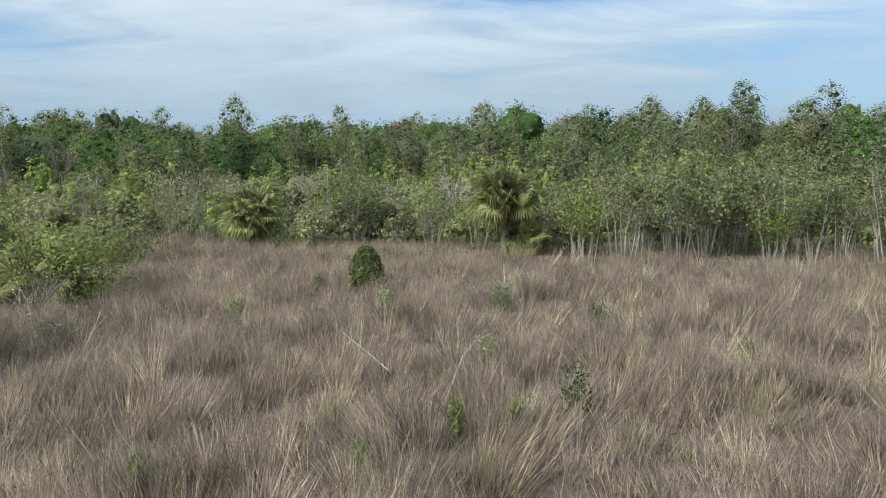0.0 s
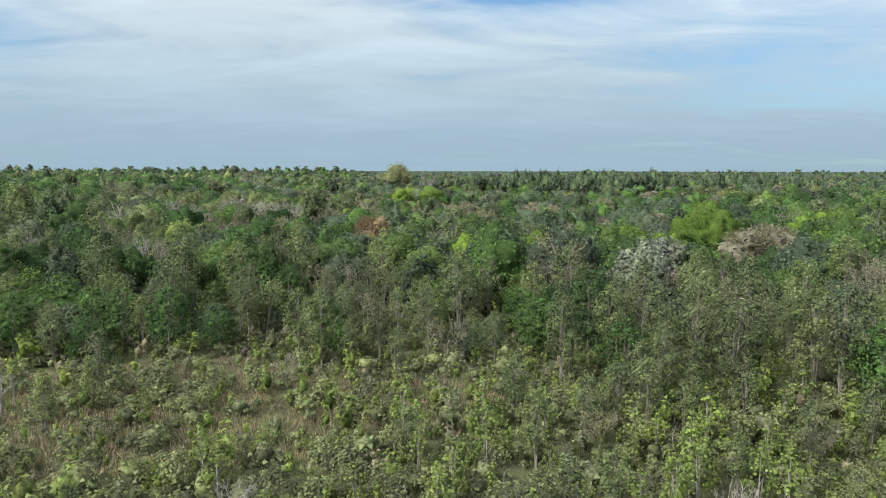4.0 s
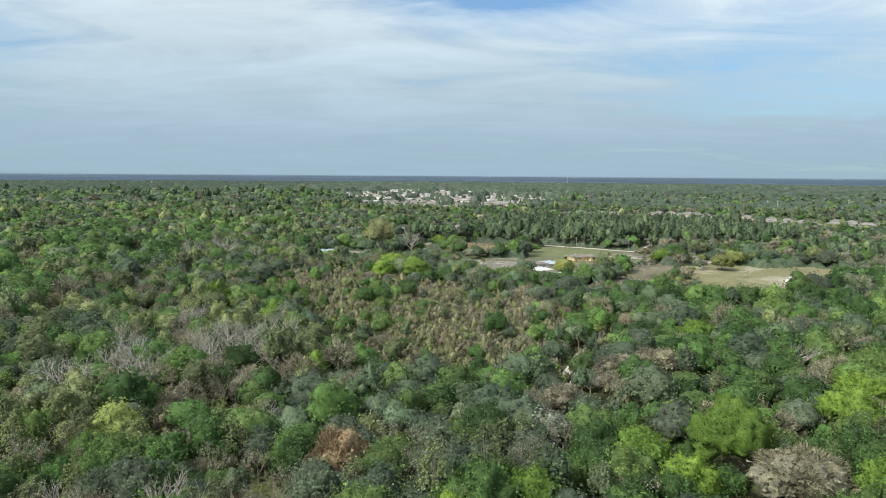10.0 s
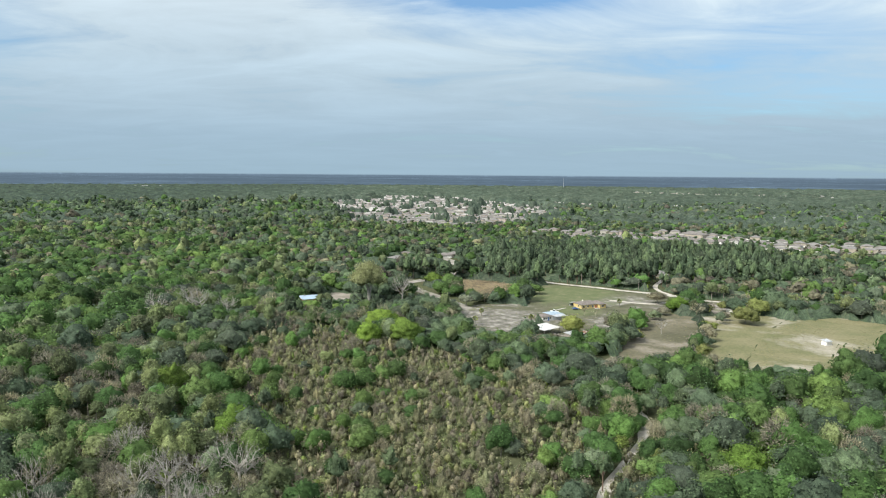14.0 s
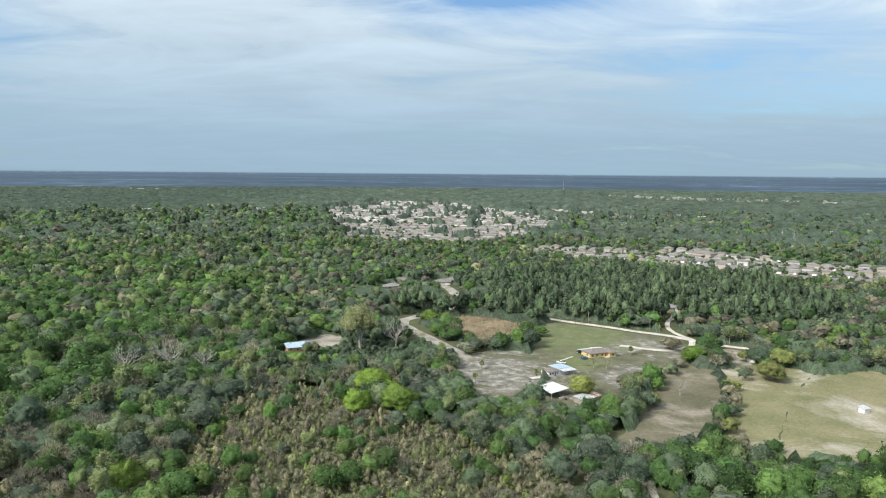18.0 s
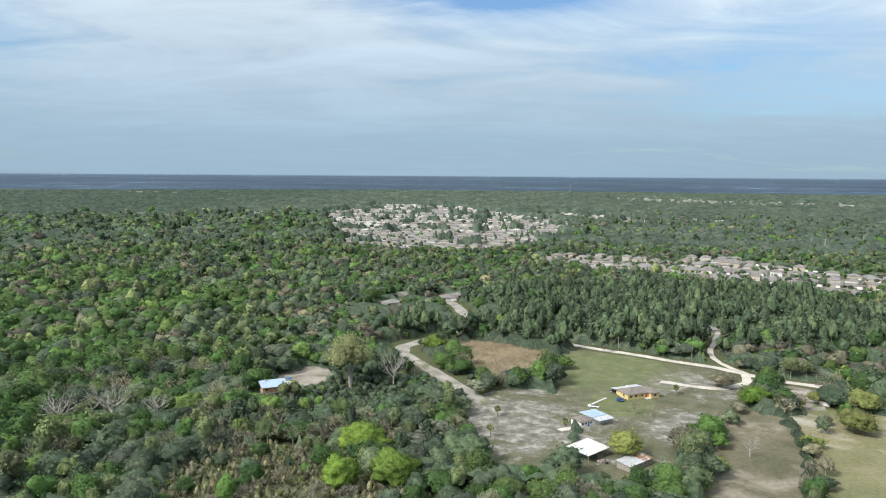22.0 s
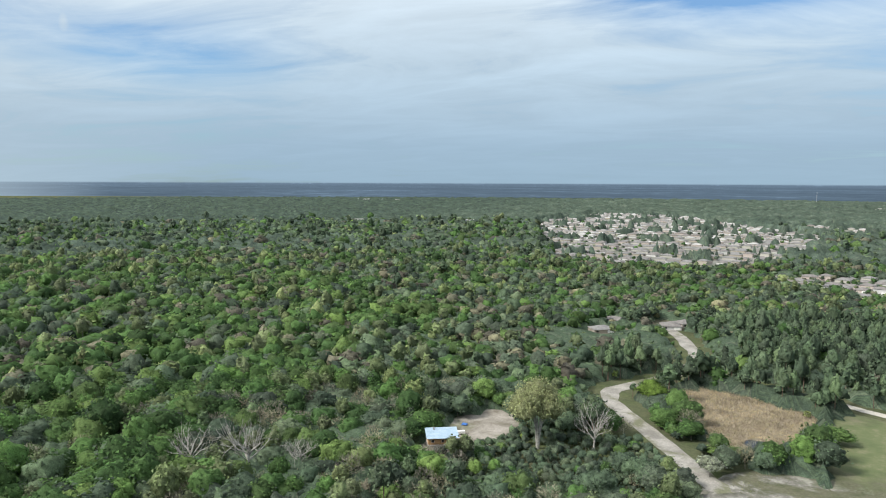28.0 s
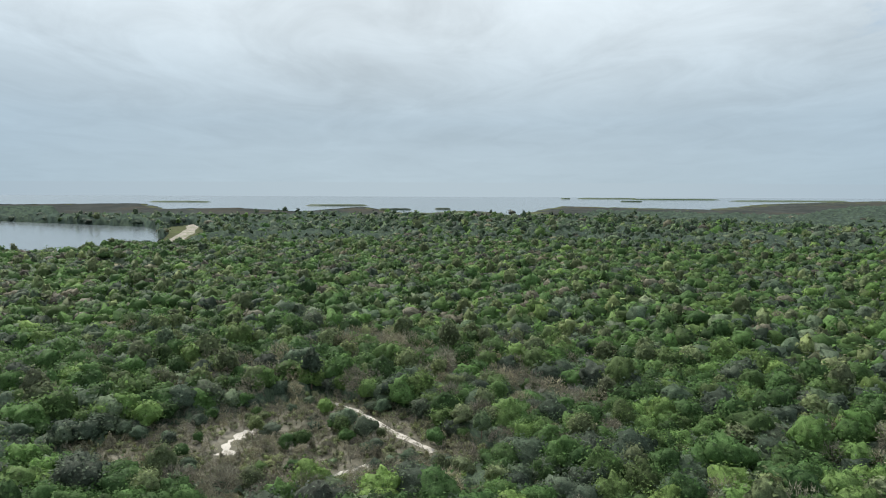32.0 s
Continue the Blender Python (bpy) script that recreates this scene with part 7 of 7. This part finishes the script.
hedge_row([(12, 600), (22, 604), (34, 606), (46, 608), (56, 618), (62, 634)], 4.5, 4.0, ("oak", "maple"), "low green bush along the reed bed")
hedge_row([(2, 612), (-6, 632)], 4.5, 5.0, ("maple", "oak"), "green bush beside the grey road")
hedge_row([(12, 710), (34, 702), (56, 690), (74, 690)], 5.0, 5.0, ("oak", "maple", "oak"), "dense bush behind the reed bed")
for i, (x, y) in enumerate(((92, 474), (102, 490), (108, 508), (120, 522), (128, 542), (103, 504), (108, 522), (114, 534), (138, 558), (150, 574), (150, 500), (156, 512), (165, 528), (176, 540), (186, 552), (146, 484), (140, 470), (128, 446), (196, 560), (170, 560), (122, 428), (182, 566))):
    x, y, h, q = x + _g.normal() * 2, y + _g.normal() * 2, _g.uniform(5.5, 8.5), _g.uniform(3.0, 4.8)
    if i % 5 in (0, 3):
        twig_tree(x, y, h, q, "scraggy leafless tree in the row between fields", 1600, LEAF["grey"])
    else:
        garden_tree(("oak", "oak", "maple", "oak")[i % 4], x, y, h, q, "olive tree in the row between two fields", 900, 0.5, leaf=("oak", "olive", "maple", "olive")[i % 4])
for i, (x, y, s, lb) in enumerate(((-31, 589, 2.35, "tall leafless grey tree beside the pale one"), (88, 552, 0.9, "leafless grey tree in the yard"), (122, 500, 1.0, "leafless pale tree at the field edge"), (94, 545, 0.8, "leafless grey tree in the yard"), (76, 522, 0.8, "leafless grey tree behind the carport"))):
    ob = empty("bare_tree", lb, "tree", at=pose(x, y, 0))
    v, f = bare_branches(11, 0.8 if i == 0 else 0.85, np.random.default_rng(90 + i), 11, 3, True, 0.9)
    child("trunk", mesh_of("trunk", v * s, f, [M_WHITE_BARK if i in (0, 2) else M_TWIG]), ob)


def pole(x, y, h=9.0):
    ob = empty("utility_pole", "brown wooden utility pole with a crossarm", "pole", "utility poles", pose(x, y, 0))
    v, f = tube([(0, 0, 0), (0, 0, h)], [0.16, 0.11], 8)
    child("post", mesh_of("post", v, f, [M_GREYWOOD]), ob)
    part("crossarm", box_bm(-1.1, -0.06, h - 0.7, 1.1, 0.06, h - 0.55), M_GREYWOOD, ob)


for x, y in ((110, 680), (150, 655), (182, 628), (215, 606), (250, 600), (40, 730)):
    pole(x, y)

# ---- houses of the town ----
_h = np.random.default_rng(61)
WALLS = [paint("cream_walls", (0.38, 0.365, 0.325), 0.85), paint("white_walls", (0.46, 0.455, 0.44), 0.85), paint("tan_walls", (0.34, 0.305, 0.255), 0.85), paint("pinkish_walls", (0.40, 0.345, 0.31), 0.85)]
ROOFS = [surface("grey_shingle_roof", (0.16, 0.155, 0.15), (0.22, 0.215, 0.21), 0.4, 0.9, 3, 0.2), surface("tan_shingle_roof", (0.22, 0.21, 0.195), (0.30, 0.285, 0.265), 0.4, 0.9, 3, 0.2), surface("brown_shingle_roof", (0.14, 0.13, 0.122), (0.20, 0.188, 0.178), 0.4, 0.9, 3, 0.2), surface("pale_roof", (0.34, 0.335, 0.32), (0.44, 0.43, 0.415), 0.4, 0.8, 3, 0.2)]


def house_meshes(w, d, h, rise):
    out = []
    for bm in (box_bm(-w / 2, -d / 2, 0, w / 2, d / 2, h), hip_bm(-w / 2, -d / 2, w / 2, d / 2, h + 0.01, rise), box_bm(w / 2 - 5.6, -d / 2 - 0.06, 0.05, w / 2 - 0.8, -d / 2 + 0.02, 2.3), box_bm(-w / 2 + 1.4, -d / 2 - 0.05, 0.9, -w / 2 + 3.4, -d / 2 + 0.02, 2.2)):
        me = bpy.data.meshes.new("house_piece")
        bm.to_mesh(me)
        bm.free()
        out.append(me)
    return out


_sets = []
for w, d, h, rise in ((16, 12, 2.9, 2.3), (14, 14, 2.9, 2.5), (18, 11, 2.9, 2.1), (13, 11, 5.6, 2.2)):
    base = house_meshes(w, d, h, rise)
    for i in range(4):
        wm, rm = base[0].copy(), base[1].copy()
        wm.materials.append(WALLS[i])
        rm.materials.append(ROOFS[(i + len(_sets)) % 4])
        gm, pm = base[2].copy(), base[3].copy()
        gm.materials.append(M_WHITE)
        pm.materials.append(M_GLASS)
        _sets.append((wm, rm, gm, pm))
_wn = ["cream", "white", "tan", "pinkish"]


def town_house(x, y, az, i, label=None, near=True):
    ob = empty("town_house", label or f"one-storey {_wn[i % 4]} house with a shingle hip roof", "house", "houses of the estate", pose(x, y, 0.1, 0, 0, az))
    child("wall", _sets[i][0], ob)
    child("roof", _sets[i][1], ob)
    if near:
        child("garage_door", _sets[i][2], ob)
        child("window", _sets[i][3], ob)


def rows_of_houses(poly, az, dx, dy, cut):
    a = math.radians(az)
    p = np.array(poly, float)
    c = p.mean(0)
    R = np.hypot(*(p - c).T).max()
    out = []
    for j, v in enumerate(np.arange(-R, R, dy)):
        for u in np.arange(-R, R, dx):
            uu, vv = u + _h.normal() * 1.5, v + 14 * math.sin(u / 90.0) + (dy * 0.22 if j % 2 else -dy * 0.22)
            out.append((c[0] + uu * math.cos(a) - vv * math.sin(a), c[1] + uu * math.sin(a) + vv * math.cos(a), az + (0 if j % 2 else 180)))
    o = np.array(out)
    ok = inside(poly, o[:, 0], o[:, 1]) & (_h.uniform(0, 1, len(o)) < cut)
    return o[ok]


spots = np.concatenate([rows_of_houses(TOWN_B, -28, 19, 32, 0.88), rows_of_houses(TOWN_A, -12, 21, 36, 0.9)])
order = np.argsort(np.hypot(spots[:, 0], spots[:, 1] - 200))
spots = spots[order]
for n, (x, y, az) in enumerate(spots[:300]):
    town_house(x, y, az + _h.normal() * 6, int(_h.integers(len(_sets))), near=n < 120)
rest = np.concatenate([spots[300:], rows_of_houses(TOWN_C, -20, 26, 44, 0.7), rows_of_houses(TOWN_D, 10, 60, 110, 0.45)])


def joined_houses(spots, name, label):
    vs, fs, ids, o = [], [], [], 0
    cube = np.array([(-8, -6, 0), (8, -6, 0), (8, 6, 0), (-8, 6, 0), (-8, -6, 3), (8, -6, 3), (8, 6, 3), (-8, 6, 3), (-8.6, -6.6, 3), (8.6, -6.6, 3), (8.6, 6.6, 3), (-8.6, 6.6, 3), (-2.5, 0, 5.2), (2.5, 0, 5.2)], float)
    q = np.array([(0, 1, 5, 4), (1, 2, 6, 5), (2, 3, 7, 6), (3, 0, 4, 7), (8, 9, 13, 12), (10, 11, 12, 13), (9, 10, 13, 13), (11, 8, 12, 12)])
    for x, y, az in spots:
        c, s = math.cos(math.radians(az)), math.sin(math.radians(az))
        k = _h.uniform(0.85, 1.2)
        v = np.column_stack([x + k * (cube[:, 0] * c - cube[:, 1] * s), y + k * (cube[:, 0] * s + cube[:, 1] * c), cube[:, 2] + 0.1])
        w, r_ = _h.integers(4), 4 + _h.integers(4)
        for f in q:
            fs.append(tuple(f + o))
            ids.append(w if f.max() < 8 else r_)
        vs.append(v)
        o += len(v)
    me = bpy.data.meshes.new(name)
    me.from_pydata(np.concatenate(vs).tolist(), [], [tuple(dict.fromkeys(f)) for f in fs])
    for m in WALLS + ROOFS:
        me.materials.append(m)
    me.polygons.foreach_set("material_index", ids)
    tagged(new(name, me), label, "houses", kind="stuff")


joined_houses(rest, "distant_houses", "hundreds of small pale houses of a far estate")
for x, y, az, i in ((-3, 866, 10, 5), (-45, 876, -20, 9), (-52, 836, 30, 2), (188, 736, 20, 0), (219, 718, -15, 9), (8, 880, 40, 3)):
    town_house(x, y, az, i, "small house half hidden among trees")
big = empty("long_building", "long low white commercial building with a flat roof", "building", at=pose(356, 1120, 0.1, 0, 0, -48))
part("wall", box_bm(-14, -10, 0, 14, 10, 6.5), WALLS[2], big)
part("roof", hip_bm(-14, -10, 14, 10, 6.51, 3.5), ROOFS[2], big)
for (x0, y0), (x1, y1), hh in (((340, 1196), (404, 1122), 2.4), ((404, 1122), (452, 1050), 2.4), ((290, 915), (372, 900), 2.0)):
    L = math.hypot(x1 - x0, y1 - y0)
    ob = empty("boundary_wall", "long white boundary wall of the estate", "wall", at=pose(x0, y0, 0.1, 0, 0, math.degrees(math.atan2(y1 - y0, x1 - x0))))
    part("panel", box_bm(0, -0.15, 0, L, 0.15, hh), M_WHITE, ob)


def mast(x, y, h):
    ob = empty("radio_mast", "thin grey lattice radio mast far off", "mast", at=pose(x, y, 0))
    v, f = tube([(0, 0, 0), (0, 0, h)], [0.9, 0.5], 4)
    child("lattice", mesh_of("lattice", v, f, [M_METAL]), ob)


mast(690, 4400, 66)
for x, y, h in ((560, 1290, 24), (640, 1330, 24), (720, 1360, 24), (560, 1330, 22), (800, 1400, 24)):
    ob = empty("power_pylon", "slender grey power pylon above the woods", "pylon", "power pylons", pose(x, y, 0))
    v, f = tube([(0, 0, 0), (0, 0, h)], [0.5, 0.25], 6)
    child("pole", mesh_of("pole", v, f, [M_METAL]), ob)
    part("crossarm", box_bm(-3, -0.2, h - 3, 3, 0.2, h - 2.6), M_METAL, ob)
for x, y, w in ((-1650, 3950, 70), (-1540, 3980, 45), (-1430, 3900, 60), (-780, 1980, 40), (-730, 1990, 30), (-560, 2050, 40), (-500, 2070, 30), (560, 1900, 50), (620, 1840, 40)):
    ob = empty("warehouse", "long low white building far off in the woods", "building", "far buildings", pose(x, y, 0.1, 0, 0, 8))
    part("wall", box_bm(-w / 2, -9, 0, w / 2, 9, 14), WALLS[1], ob)
    part("roof", pitch_bm(-w / 2, -9, w / 2, 9, 14.0, 14.6), ROOFS[3], ob)
